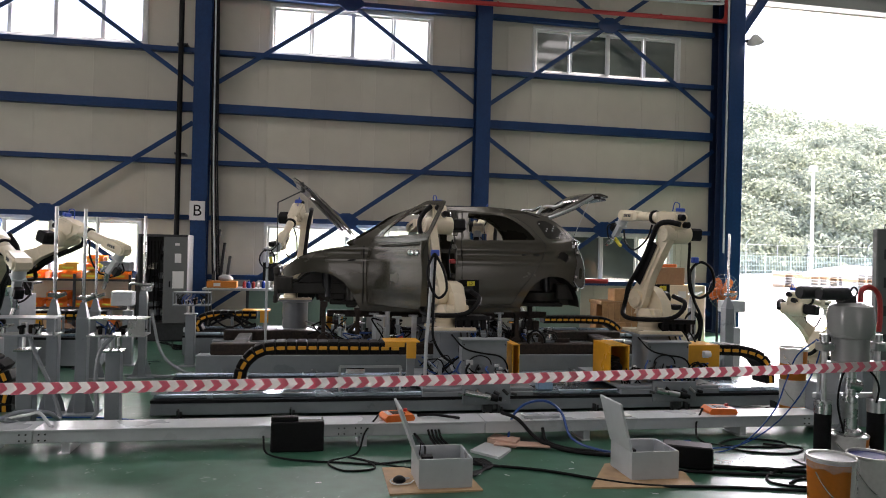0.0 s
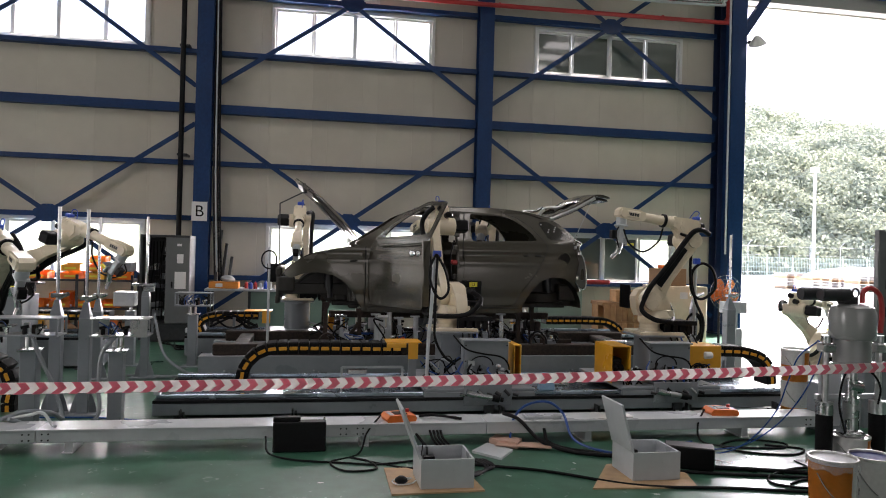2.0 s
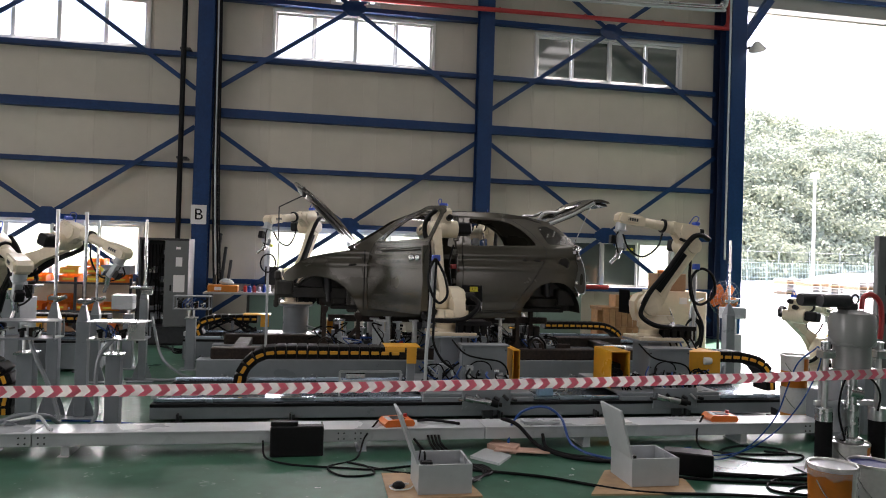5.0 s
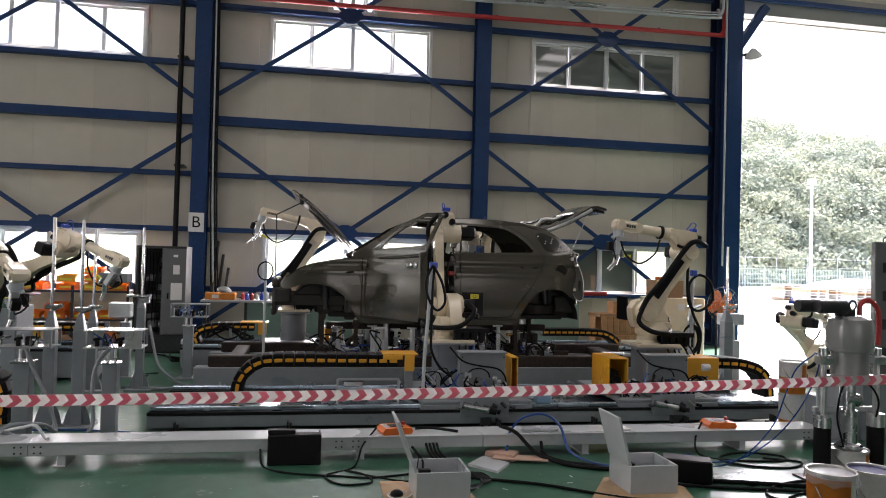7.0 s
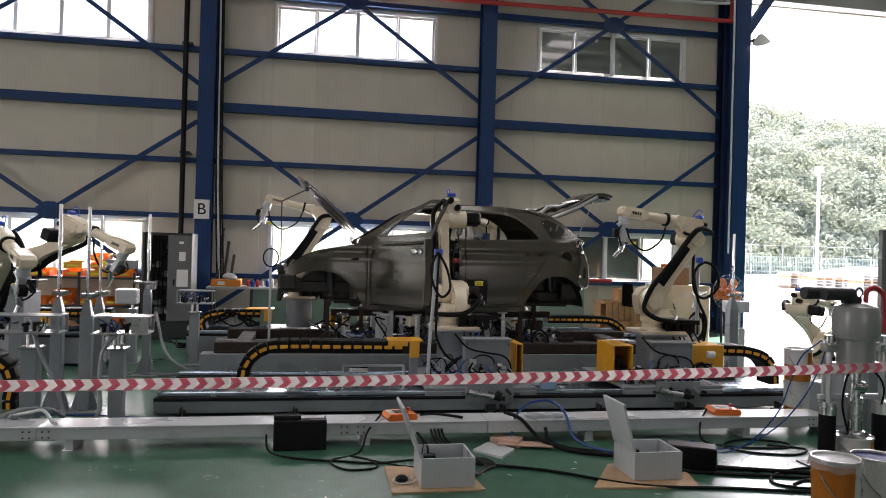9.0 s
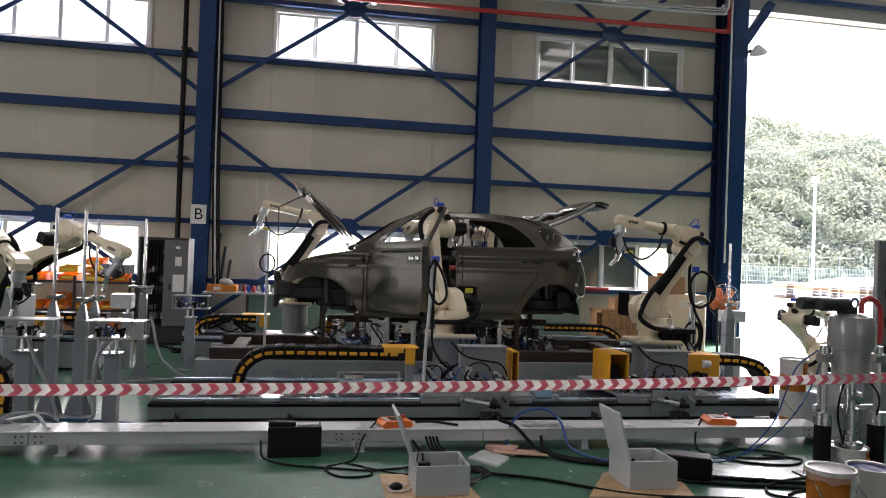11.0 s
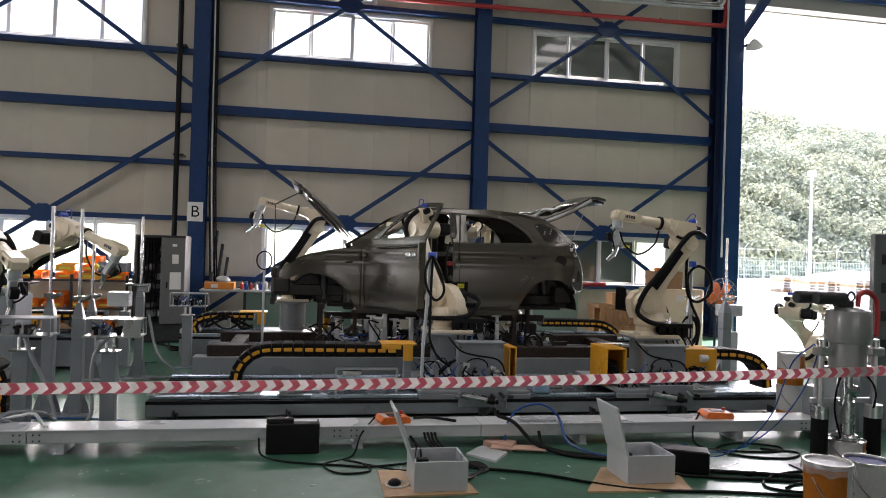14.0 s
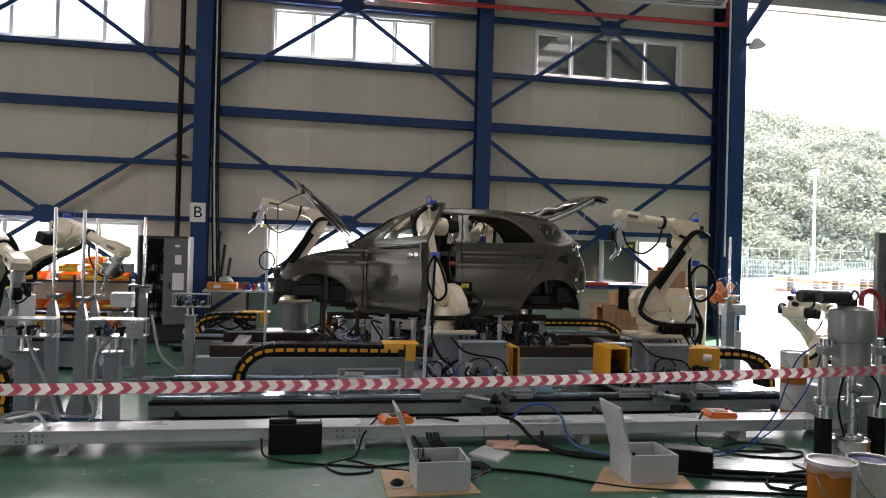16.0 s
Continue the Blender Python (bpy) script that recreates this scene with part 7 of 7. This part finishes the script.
part("pump_tube", bm, M_STEEL, pump)
for dx in (-0.23, 0.24):
    bm = B()
    cyl(bm, (dx, 0, 0.0), (dx, 0, 0.42), 0.062, seg=20)
    part("ram", bm, M_BLACK, pump)
    bm = B()
    cyl(bm, (dx, 0, 0.42), (dx, 0, 0.52), 0.065, seg=20)
    cyl(bm, (dx, 0, 0.52), (dx, 0, 0.90), 0.024, seg=14)
    bx(bm, dx - 0.05, dx + 0.06, -0.05, 0.05, 0.90, 0.97, 0.012)
    cyl(bm, (dx, 0, 0.97), (dx, 0, 1.03), 0.035, seg=14)
    part("ram_rod", bm, M_STEEL, pump)
for k, dy in enumerate((-0.03, 0.09)):
    bm = B()
    cyl(bm, (-0.30 - 0.08 * k, dy, 1.345), (-0.07 - 0.06 * k, dy, 1.345), 0.05, seg=20)
    cyl(bm, (-0.315 - 0.08 * k, dy, 1.345), (-0.30 - 0.08 * k, dy, 1.345), 0.046, seg=20)
    part("silencer", bm, M_DGREY, pump)
bm = B()
bx(bm, -0.10, 0.02, -0.04, 0.06, 1.275, 1.33, 0.008)
tube(bm, [(0.02 + 0.03 * math.cos(i * 0.7 - 0.5), 0, 1.36 + 0.035 * math.sin(i * 0.7 - 0.5)) for i in range(10)], 0.008, 6, 2)
cyl(bm, (0.02, 0, 1.27), (0.02, 0, 1.33), 0.018, seg=10)
part("lifting_eye", bm, M_DGREY, pump)
bm = B()
tube(bm, [(0.08, 0, 1.28), (0.09, 0, 1.37), (0.16, 0, 1.40), (0.24, 0.0, 1.34), (0.26, 0.0, 1.20), (0.25, 0.0, 1.05)], 0.020, 10)
part("red_hose", bm, M_RED, pump)
bm = B()
bx(bm, -0.26, 0.30, 0.05, 0.09, 0.52, 0.56, 0.006)
bx(bm, -0.20, 0.0, 0.10, 0.12, 0.30, 0.75, 0.006)
part("cross_plate", bm, M_LGREY, pump)
bm = B()
tube(bm, [(-0.05, -0.05, 0.80), (-0.13, -0.07, 0.70), (-0.15, -0.06, 0.50), (-0.09, -0.05, 0.30), (-0.05, -0.03, 0.20)], 0.008, 6)
tube(bm, [(0.06, -0.04, 0.80), (0.16, -0.06, 0.72), (0.21, -0.06, 0.62), (0.20, -0.05, 0.50)], 0.008, 6)
part("hose", bm, M_BLACK, pump)
bm = B()
bx(bm, -0.34, 0.34, -0.2, 0.2, 0.0005, 0.012, 0.003)
part("base_plate", bm, M_DGREY, pump)


def pail(label, x, y, r, h, z=0.0, prints=(), fill=None, wrap=False):
    p = thing("paint_pail", label, "pail", "paint pails", at=pose(x, y, z))
    bm = B()
    lathe(bm, (0, 0, 0), [(r * 0.9, 0.0), (r * 0.9, 0.006), (r, h * 0.97), (r * 1.03, h * 0.975), (r * 1.03, h), (r * 0.98, h), (r * 0.975, h - 0.02), (0.0001, h - 0.022)], 36)
    part("pail_body", bm, M_PAILWHITE, p)
    bm = B()
    lathe(bm, (0, 0, 0), [(r * 1.0, h * 0.955), (r * 1.045, h * 0.965), (r * 1.045, h + 0.003), (r * 0.975, h + 0.003), (r * 0.97, h - 0.015)], 36)
    part("rim", bm, M_TIN, p)
    for a0, a1, h0, h1 in prints:
        bm = B()
        seg = 22
        lo, hi = [], []
        for i in range(seg + 1):
            a = math.radians(a0 + (a1 - a0) * i / seg)
            r0, r1 = r * (0.9 + 0.1 * h0) + 0.003, r * (0.9 + 0.1 * h1) + 0.003
            lo.append(bm.verts.new((r0 * math.cos(a), r0 * math.sin(a), h * h0)))
            hi.append(bm.verts.new((r1 * math.cos(a), r1 * math.sin(a), h * h1)))
        for i in range(seg):
            bm.faces.new((lo[i], lo[i + 1], hi[i + 1], hi[i]))
        bmesh.ops.solidify(bm, geom=bm.faces[:], thickness=0.001)
        part("orange_print", bm, M_PAILORANGE, p)
    if fill:
        bm = B()
        cyl(bm, (0, 0, h - 0.02), (0, 0, h - 0.012), r * 0.95, seg=32)
        part("paint_surface", bm, fill, p)
    bm = B()
    tube(bm, [(r * math.cos(a), r * math.sin(a) - 0.01, h * (0.78 - 0.45 * math.sin(math.pi * k / 10))) for k in range(11) for a in (math.radians(190 + 16 * k),)], 0.004, 6, 2)
    part("wire_handle", bm, M_STEEL, p)
    if wrap:
        bm = B()
        seg, rows_ = 40, []
        random.seed(3)
        for j in range(3):
            rows_.append([bm.verts.new(((r * 1.05 + 0.012 * noise.noise((i * 0.7, j, 0)) + 0.006 * j) * math.cos(2 * math.pi * i / seg), (r * 1.05 + 0.012 * noise.noise((i * 0.7, j, 0)) + 0.006 * j) * math.sin(2 * math.pi * i / seg), h * 1.01 - 0.032 * j * (1 + 0.5 * noise.noise((i * 0.4, 3, 1))))) for i in range(seg)])
        for a, b in zip(rows_, rows_[1:]):
            for i in range(seg):
                bm.faces.new((a[i], b[i], b[(i + 1) % seg], a[(i + 1) % seg]))
        part("plastic_wrap", bm, glass("thin_plastic_film", (0.9, 0.9, 0.9), 0.15, 0.12), p, "clear crumpled plastic film")
    return p


pail("white and orange paint pail wrapped in plastic film", 3.24, 3.97, 0.138, 0.385, prints=((120, 282, 0.03, 0.93),), wrap=True, fill=M_LGREY)
pail("open white pail of navy paint", 3.60, 4.06, 0.138, 0.36, fill=M_NAVYPAIL)
pail("white pail with an orange print under the pump", 4.185, 4.95, 0.14, 0.24, z=0.013, prints=((288, 380, 0.03, 0.93),))
pail("white paint pail with an orange foot by the slide end", 5.03, 6.75, 0.135, 0.345, prints=((120, 350, 0.03, 0.24),))
pail("white and orange paint pail stacked on another pail", 5.02, 6.74, 0.135, 0.335, z=0.345, prints=((120, 350, 0.03, 0.52), (276, 350, 0.525, 0.92)))

gb = thing("control_cabinet", "tall grey control cabinet with slotted vents", "cabinet")
bm = B()
bx(bm, 7.12, 8.1, 8.0, 8.09, 0.0, 2.02, 0.012)
part("cabinet_body", bm, M_CABINET, gb)
for k in range(4):
    bm = B()
    bx(bm, 7.22, 7.9, 7.985, 7.999, 0.55 + k * 0.36, 0.68 + k * 0.36, 0.004)
    part("vent", bm, M_DGREY, gb)
bm = B()
tube(bm, [(7.26, 8.04, 2.02), (7.26, 8.04, 2.06), (7.30, 8.04, 2.09), (7.34, 8.04, 2.06), (7.34, 8.04, 2.02)], 0.01, 6)
part("lifting_eye", bm, M_STEEL, gb)
for k, (x, y, w, h) in enumerate(((4.75, 5.9, 0.35, 0.45), (5.3, 6.1, 0.5, 0.6))):
    b = thing("pump_controller", "grey controller housing behind the pump", "housing", "pump housings")
    bm = B()
    bx(bm, x, x + w, y, y + 0.3, 0, h, 0.01)
    part("housing", bm, M_GREY, b)

# ---- pipes, sign and lamp on the wall ----
pp = thing("down_pipe", "black vertical pipe with wall clips", "pipe", kind="structure")
bm = B()
cyl(bm, (-2.40, 14.2, 1.78), (-2.40, 14.2, 8.8), 0.048, seg=14)
part("pipe", bm, M_BLACKGLOSS, pp)
for zz in (3.3, 5.35, 7.2):
    bm = B()
    bx(bm, -2.47, -2.28, 14.19, 14.5, zz - 0.02, zz + 0.02, 0.004)
    part("clip", bm, M_DGREY, pp)
cb = thing("cable_bundle", "black cables hanging beside the blue column", "cables", kind="structure")
for k in range(4):
    bm = B()
    tube(bm, [(-1.82 + 0.02 * k, 14.1, 8.0), (-1.80 + 0.03 * k, 14.08, 5.5), (-1.78 + 0.035 * k, 14.06, 3.0), (-1.70 + 0.04 * k, 14.0, 0.86)], 0.016, 8)
    part("cable", bm, M_BLACK if k != 1 else M_LGREY, cb)
sg = thing("bay_sign", "white square bay sign on the blue column", "sign")
bm = B()
bx(bm, -2.165, -1.885, 14.10, 14.117, 2.06, 2.42, 0.003)
part("sign_board", bm, M_WHITE, sg)
writing("letter", "B", 0.30, M_BLACK, sg, Matrix.Translation((-2.025, 14.098, 2.235)) @ pose(0, 0, 0, 90, 0, 0), 0.002)
rp = thing("red_pipe", "red sprinkler pipe under the roof", "pipe", kind="structure")
bm = B()
tube(bm, [(-4, 13.95, 6.47), (2.16, 13.95, 6.52), (8.42, 13.95, 6.60), (8.54, 13.95, 6.63), (8.61, 13.95, 6.74), (8.62, 13.95, 7.3), (8.62, 13.95, 8.8)], 0.045, 12, 8)
part("pipe", bm, M_RED, rp)
for xx in (3.6, 5.4, 7.1):
    bm = B()
    cyl(bm, (xx, 13.95, 6.54 + 0.014 * (xx - 3.4)), (xx + 0.03, 13.95, 6.54 + 0.014 * (xx - 3.4)), 0.056, seg=12)
    part("coupling", bm, M_RED, rp)
tr = thing("conduit_run", "pale steel conduits bending up under the roof", "conduit", kind="structure")
for k in range(3):
    bm = B()
    tube(bm, [(2.5, 13.8 + 0.05 * k, 6.78 + 0.07 * k), (5.5, 13.8 + 0.05 * k, 6.84 + 0.07 * k), (8.15, 13.8 + 0.05 * k, 6.90 + 0.07 * k), (8.42, 13.8 + 0.05 * k, 6.98 + 0.07 * k), (8.50, 13.8 + 0.05 * k, 7.25), (8.50, 13.8 + 0.05 * k, 8.5)], 0.028, 10, 8)
    part("conduit", bm, M_STEEL if k else M_LGREY, tr)
wc2 = thing("wall_conduit", "pale conduit running up the gate post", "conduit", kind="structure")
bm = B()
cyl(bm, (8.60, 13.83, 1.7), (8.60, 13.83, 8.8), 0.022, seg=10)
part("conduit", bm, M_LGREY, wc2)
fl = thing("flood_light", "white dish lamp on the gate post", "lamp")
bm = B()
lathe(bm, (0, 0, 0), [(0.04, 0.18), (0.08, 0.14), (0.17, 0.02), (0.18, 0.0), (0.16, 0.0), (0.0001, 0.03)], 20)
bmesh.ops.transform(bm, matrix=pose(9.16, 13.72, 6.13, 25, -25, 0), verts=bm.verts)
part("dish", bm, M_WHITE, fl)
bm = B()
bx(bm, 9.01, 9.15, 13.78, 13.86, 6.16, 6.22, 0.004)
part("arm", bm, M_DGREY, fl)

# ---- the yard ----
random.seed(21)
for k in range(7):
    p = thing("pallet_stack", "stack of pale wooden pallets in the sunlit yard", "pallets", "yard pallets", at=pose(27 + 2.6 * (k % 4) + random.uniform(-0.6, 0.6), 34 + 3.2 * (k // 4) + random.uniform(-1, 1), -0.01, 0, 0, random.uniform(-15, 15)))
    for j in range(random.choice((3, 5, 6))):
        z = j * 0.15
        wood = M_WOOD if (k + j) % 4 == 0 else M_CONCRETE
        for i in range(5):
            bm = B()
            bx(bm, -0.6, 0.6, -0.55 + i * 0.24, -0.40 + i * 0.24, z + 0.11, z + 0.135)
            part("board", bm, wood, p)
        for i in range(3):
            bm = B()
            bx(bm, -0.6 + i * 0.55, -0.5 + i * 0.55, -0.55, 0.56, z, z + 0.11)
            part("bearer", bm, wood, p)
fence = thing("mesh_fence", "pale green wire mesh fence along the yard", "fence")
for i in range(30):
    x = 12 + i * 2.5
    bm = B()
    cyl(bm, (x, 57, 0), (x, 57, 2.1), 0.04, seg=6)
    part("fence_post", bm, M_FENCE, fence)
    bm = B()
    for j in range(16):
        bx(bm, x + 0.08 + j * 0.155, x + 0.105 + j * 0.155, 56.99, 57.01, 0.15, 1.9)
    for j in range(5):
        bx(bm, x + 0.05, x + 2.45, 56.985, 57.015, 0.15 + j * 0.42, 0.18 + j * 0.42)
    part("mesh_panel", bm, M_FENCE, fence)
fence2 = thing("chain_fence", "tall grey fence posts at the foot of the hill", "fence")
for i in range(24):
    x = 14 + i * 3.2
    bm = B()
    cyl(bm, (x, 60, 0), (x, 60, 3.0), 0.05, seg=6)
    cyl(bm, (x, 60, 3.0), (x + 0.1, 59.6, 3.4), 0.04, seg=6)
    part("fence_post", bm, M_LGREY, fence2)
    bm = B()
    for j in range(4):
        cyl(bm, (x, 60, 0.5 + j * 0.8), (x + 3.2, 60, 0.5 + j * 0.8), 0.015, seg=4)
    part("fence_wire", bm, M_LGREY, fence2)
lp = thing("yard_lamp", "tall pale yard lamp pole", "street lamp", at=pose(44.8, 58, 0))
bm = B()
cyl(bm, (0, 0, 0), (0, 0, 9.6), 0.16, 0.12, 10)
part("pole", bm, M_WHITE, lp)
bm = B()
bx(bm, -0.35, 0.35, -0.2, 0.2, 9.6, 10.1, 0.05)
part("lamp_head", bm, M_WHITE, lp)
vn = thing("covered_load", "white tarpaulin covered load in the yard", "load", at=pose(38.5, 46, 0))
bm = B()
prism(bm, [(-4, -0.02), (4.5, -0.02), (4.4, 0.9), (3.0, 1.15), (1.0, 1.25), (-1.6, 0.95), (-3.6, 0.4)], -1.2, 1.2)
part("tarpaulin", bm, M_WHITE, vn)


def foliage(name, label, crowns, leaves, size, material, seed):
    """Crowns of many small leaf sprays as one object."""
    rng = np.random.default_rng(seed)
    V, F = [], []
    for cx, cy, cz, r in crowns:
        n = int(leaves * min(1.6, (r / 2.2) ** 1.3))
        d = rng.normal(size=(n, 3))
        d /= np.linalg.norm(d, axis=1)[:, None]
        rad = r * (0.55 + 0.5 * rng.random(n)) * (1 + 0.3 * np.sin(3 * d[:, 0] + cx) * np.cos(4 * d[:, 2] + cy))
        c = np.array([cx, cy, cz]) + d * rad[:, None] * np.array([1, 1, 0.8])
        out = d + 0.38 * rng.normal(size=(n, 3)) + np.array([0, 0, 0.25])
        a = np.cross(out, rng.normal(size=(n, 3)))
        a /= np.linalg.norm(a, axis=1)[:, None] + 1e-6
        b = np.cross(out, a)
        b /= np.linalg.norm(b, axis=1)[:, None] + 1e-6
        s = size * (0.6 + 0.8 * rng.random(n))[:, None]
        k0 = sum(len(v) for v in V)
        q = np.stack([c - a * s, c + b * s * 0.7, c + a * s, c - b * s * 0.7], 1).reshape(-1, 3)
        V.append(q)
        F.append(np.arange(len(q)).reshape(-1, 4) + k0)
    me = bpy.data.meshes.new(name)
    me.from_pydata(np.concatenate(V).tolist(), [], np.concatenate(F).tolist())
    me.materials.append(material)
    ob = new(name, me)
    return tagged(ob, label, "trees", kind="stuff")


rng = np.random.default_rng(5)
near, far = [], []
for i in range(1150):
    y = 61.5 + 105 * rng.random() ** 1.2
    x = y * (0.60 + 0.47 * rng.random())
    r = 1.3 + 1.9 * rng.random()
    (near if rng.random() < 0.5 else far).append((x, y, hill_height(x, y) + r * 0.55, r))
# second leaf tone, lightened further for the same haze
M_LEAF2 = mat("pale_hazed_tree_leaf", (0.290, 0.330, 0.250), 0.85, vary=0.12, grain=0.35, stain=0.05, hue=(0.37, 0.40, 0.295))
for leaf in (M_LEAF, M_LEAF2):
    leaf.node_tree.nodes["Principled BSDF"].inputs["Specular IOR Level"].default_value = 0.15
    lets_light_through(leaf, 0.6)
foliage("hill_trees", "dense sunlit deciduous trees covering the hillside", near, 620, 0.165, M_LEAF, 1)
foliage("hill_shrubs", "paler sunlit shrubs between the hillside trees", far, 620, 0.165, M_LEAF2, 2)

# ---- hoses, frames and loose bits round the slides ----
random.seed(31)


def hose_bundle(label, centre, n, spread, material_cycle, r=0.008):
    h = thing("hose_bundle", label, "hoses", "hose bundles")
    for k in range(n):
        x, y, z = centre
        a = random.uniform(0, 6.28)
        pts = []
        for j in range(6):
            pts.append((x + spread * (j / 5 - 0.5) * 2 + random.uniform(-0.05, 0.05), y + 0.02 * k % 0.06 + random.uniform(-0.02, 0.02), z + 0.09 * math.sin(a + j * 1.1) + random.uniform(-0.02, 0.02)))
        bm = B()
        tube(bm, pts, r * random.uniform(0.7, 1.3), 6, 6)
        part("hose", bm, material_cycle[k % len(material_cycle)], h)
    bm = B()
    bx(bm, centre[0] - 0.02, centre[0] + 0.02, centre[1] - 0.01, centre[1] + 0.05, 0.20 if centre[1] < 8.5 else 0.43, centre[2] + 0.06, 0.003)
    part("hose_post", bm, M_GREY, h)


hose_bundle("tangled blue and black hoses beside a carriage", (1.36, 7.22, 0.42), 9, 0.17, (M_BLACK, M_BLUEHOSE, M_BLACK, M_LGREY))
hose_bundle("tangled black hoses beside the rear carriage", (4.12, 7.16, 0.36), 8, 0.16, (M_BLACK, M_BLACK, M_BLUEHOSE))
hose_bundle("tangled black hoses before the yellow guard", (3.40, 7.10, 0.33), 6, 0.10, (M_BLACK, M_BLACK, M_LGREY))
hose_bundle("black hoses under the car floor", (2.35, 9.3, 0.56), 6, 0.28, (M_BLACK, M_BLACK, M_GREY), 0.012)
hose_bundle("black hoses under the car front", (0.35, 9.35, 0.56), 5, 0.30, (M_BLACK, M_GREY, M_BLACK), 0.012)
hose_bundle("black cables curling at the slide end behind the car", (-1.05, 11.0, 0.50), 5, 0.30, (M_BLACK,), 0.014)

for x in (2.10, 2.95):
    c = thing("hose_loop", "black hose arched over the rusty beam", "hose", "arched hoses")
    bm = B()
    tube(bm, [(x - 0.11, 8.985, 0.44), (x - 0.10, 8.98, 0.54), (x, 8.98, 0.60), (x + 0.10, 8.98, 0.53), (x + 0.12, 8.985, 0.44)], 0.014, 8)
    part("hose", bm, M_BLACK, c)

fr2 = thing("tube_frame", "pale square tube frame under a cable chain", "frame")
for a, b in (((0.36, 7.40, 0.15), (0.36, 7.40, 0.40)), ((0.98, 7.40, 0.15), (0.98, 7.40, 0.40)), ((0.36, 7.40, 0.40), (0.98, 7.40, 0.40)), ((0.36, 7.40, 0.30), (0.98, 7.40, 0.30))):
    bm = B()
    bar(bm, a, b, 0.022, 0.022, (0, 1, 0))
    part("tube", bm, M_LGREY, fr2)
bm = B()
bx(bm, 0.42, 0.62, 7.42, 7.5, 0.32, 0.38, 0.008)
part("valve_body", bm, M_STEEL, fr2)

vl = thing("blue_valve", "small blue valve unit on the slide", "valve")
bm = B()
bx(bm, 2.34, 2.50, 7.02, 7.12, 0.214, 0.30, 0.008)
part("valve_body", bm, mat("pale_blue_paint", (0.22, 0.36, 0.52), 0.4), vl)
bm = B()
cyl(bm, (2.50, 7.06, 0.265), (2.64, 7.06, 0.265), 0.012, seg=8)
cyl(bm, (2.64, 7.06, 0.265), (2.66, 7.06, 0.265), 0.022, seg=8)
part("spindle", bm, M_STEEL, vl)

for x, y, w, d, h, z, mm, lab in ((1.05, 10.62, 0.34, 0.2, 0.30, 0.0, M_WHITE, "white carton standing under the car"), (0.85, 10.7, 0.2, 0.2, 0.60, 0.0, M_GREENBENCH, "green metal case standing behind the car stand"), (1.6, 10.62, 0.3, 0.2, 0.66, 0.0, M_GREY, "grey junction box behind the car stand"), (3.9, 9.02, 0.3, 0.12, 0.05, 0.432, M_STEEL, "flat steel clamp plate on the rusty beam")):
    bm = B()
    bx(bm, x, x + w, y, y + d, z + 0.0005, z + h, 0.012)
    tagged(part("case", bm, mm), lab, "case", "cases under the car")
rg = B()
bmesh.ops.create_icosphere(rg, subdivisions=3, radius=0.07)
for v in rg.verts:
    v.co *= 1 + 0.4 * noise.noise(v.co * 16)
    v.co.z = max(v.co.z, -0.03)
bmesh.ops.translate(rg, vec=(1.18, 9.08, 0.462), verts=rg.verts)
tagged(part("red_rag", rg, M_RED), "crumpled red rag on the rusty beam", "rag")

# coil of hose on the slim post behind the rear robot
co = thing("hose_coil_stand", "black hose coil hanging on a slim post", "hose coil")
bm = B()
for q in range(3):
    rr = 0.13 + 0.012 * q
    tube(bm, [(4.86 + rr * math.cos(i * 0.45) * 0.8, 8.50 - 0.015 * q, 0.72 + rr * math.sin(i * 0.45) * 1.2) for i in range(15)], 0.010, 6, 3)
part("coil", bm, M_BLACK, co)

# shelf clutter and tools in the next cell
for k in range(9):
    x = -4.5 + k * 0.17
    bm = B()
    h = random.uniform(0.08, 0.25)
    bx(bm, x, x + random.uniform(0.08, 0.15), 13.2, 13.5, 0.121, 0.121 + h, 0.008)
    tagged(part("parts_box", bm, random.choice((M_CARD, M_ORANGE, M_GREY, M_WOOD))), "small parts box on the bottom shelf", "box", "boxes on the shelf")
for k in range(5):
    x = -4.3 + k * 0.28
    bm = B()
    cyl(bm, (x, 13.15, 0.53), (x + 0.1, 13.18, 0.53), 0.02, seg=10)
    tagged(part("sleeve", bm, M_WHITE), "white sleeve lying on the shelf edge", "sleeve", "sleeves")

ld = thing("flat_hose_cover", "dark rubber strip lying on the duct", "strip")
bm = B()
tube(bm, [(0.96, 6.08, 0.198), (1.08, 6.04, 0.211), (1.22, 6.0, 0.201), (1.30, 5.95, 0.198)], 0.012, 8)
part("strip", bm, M_BLACK, ld)


def motions():
    for thing_part, rows in MOVES:
        walk(thing_part, rows)


motions()
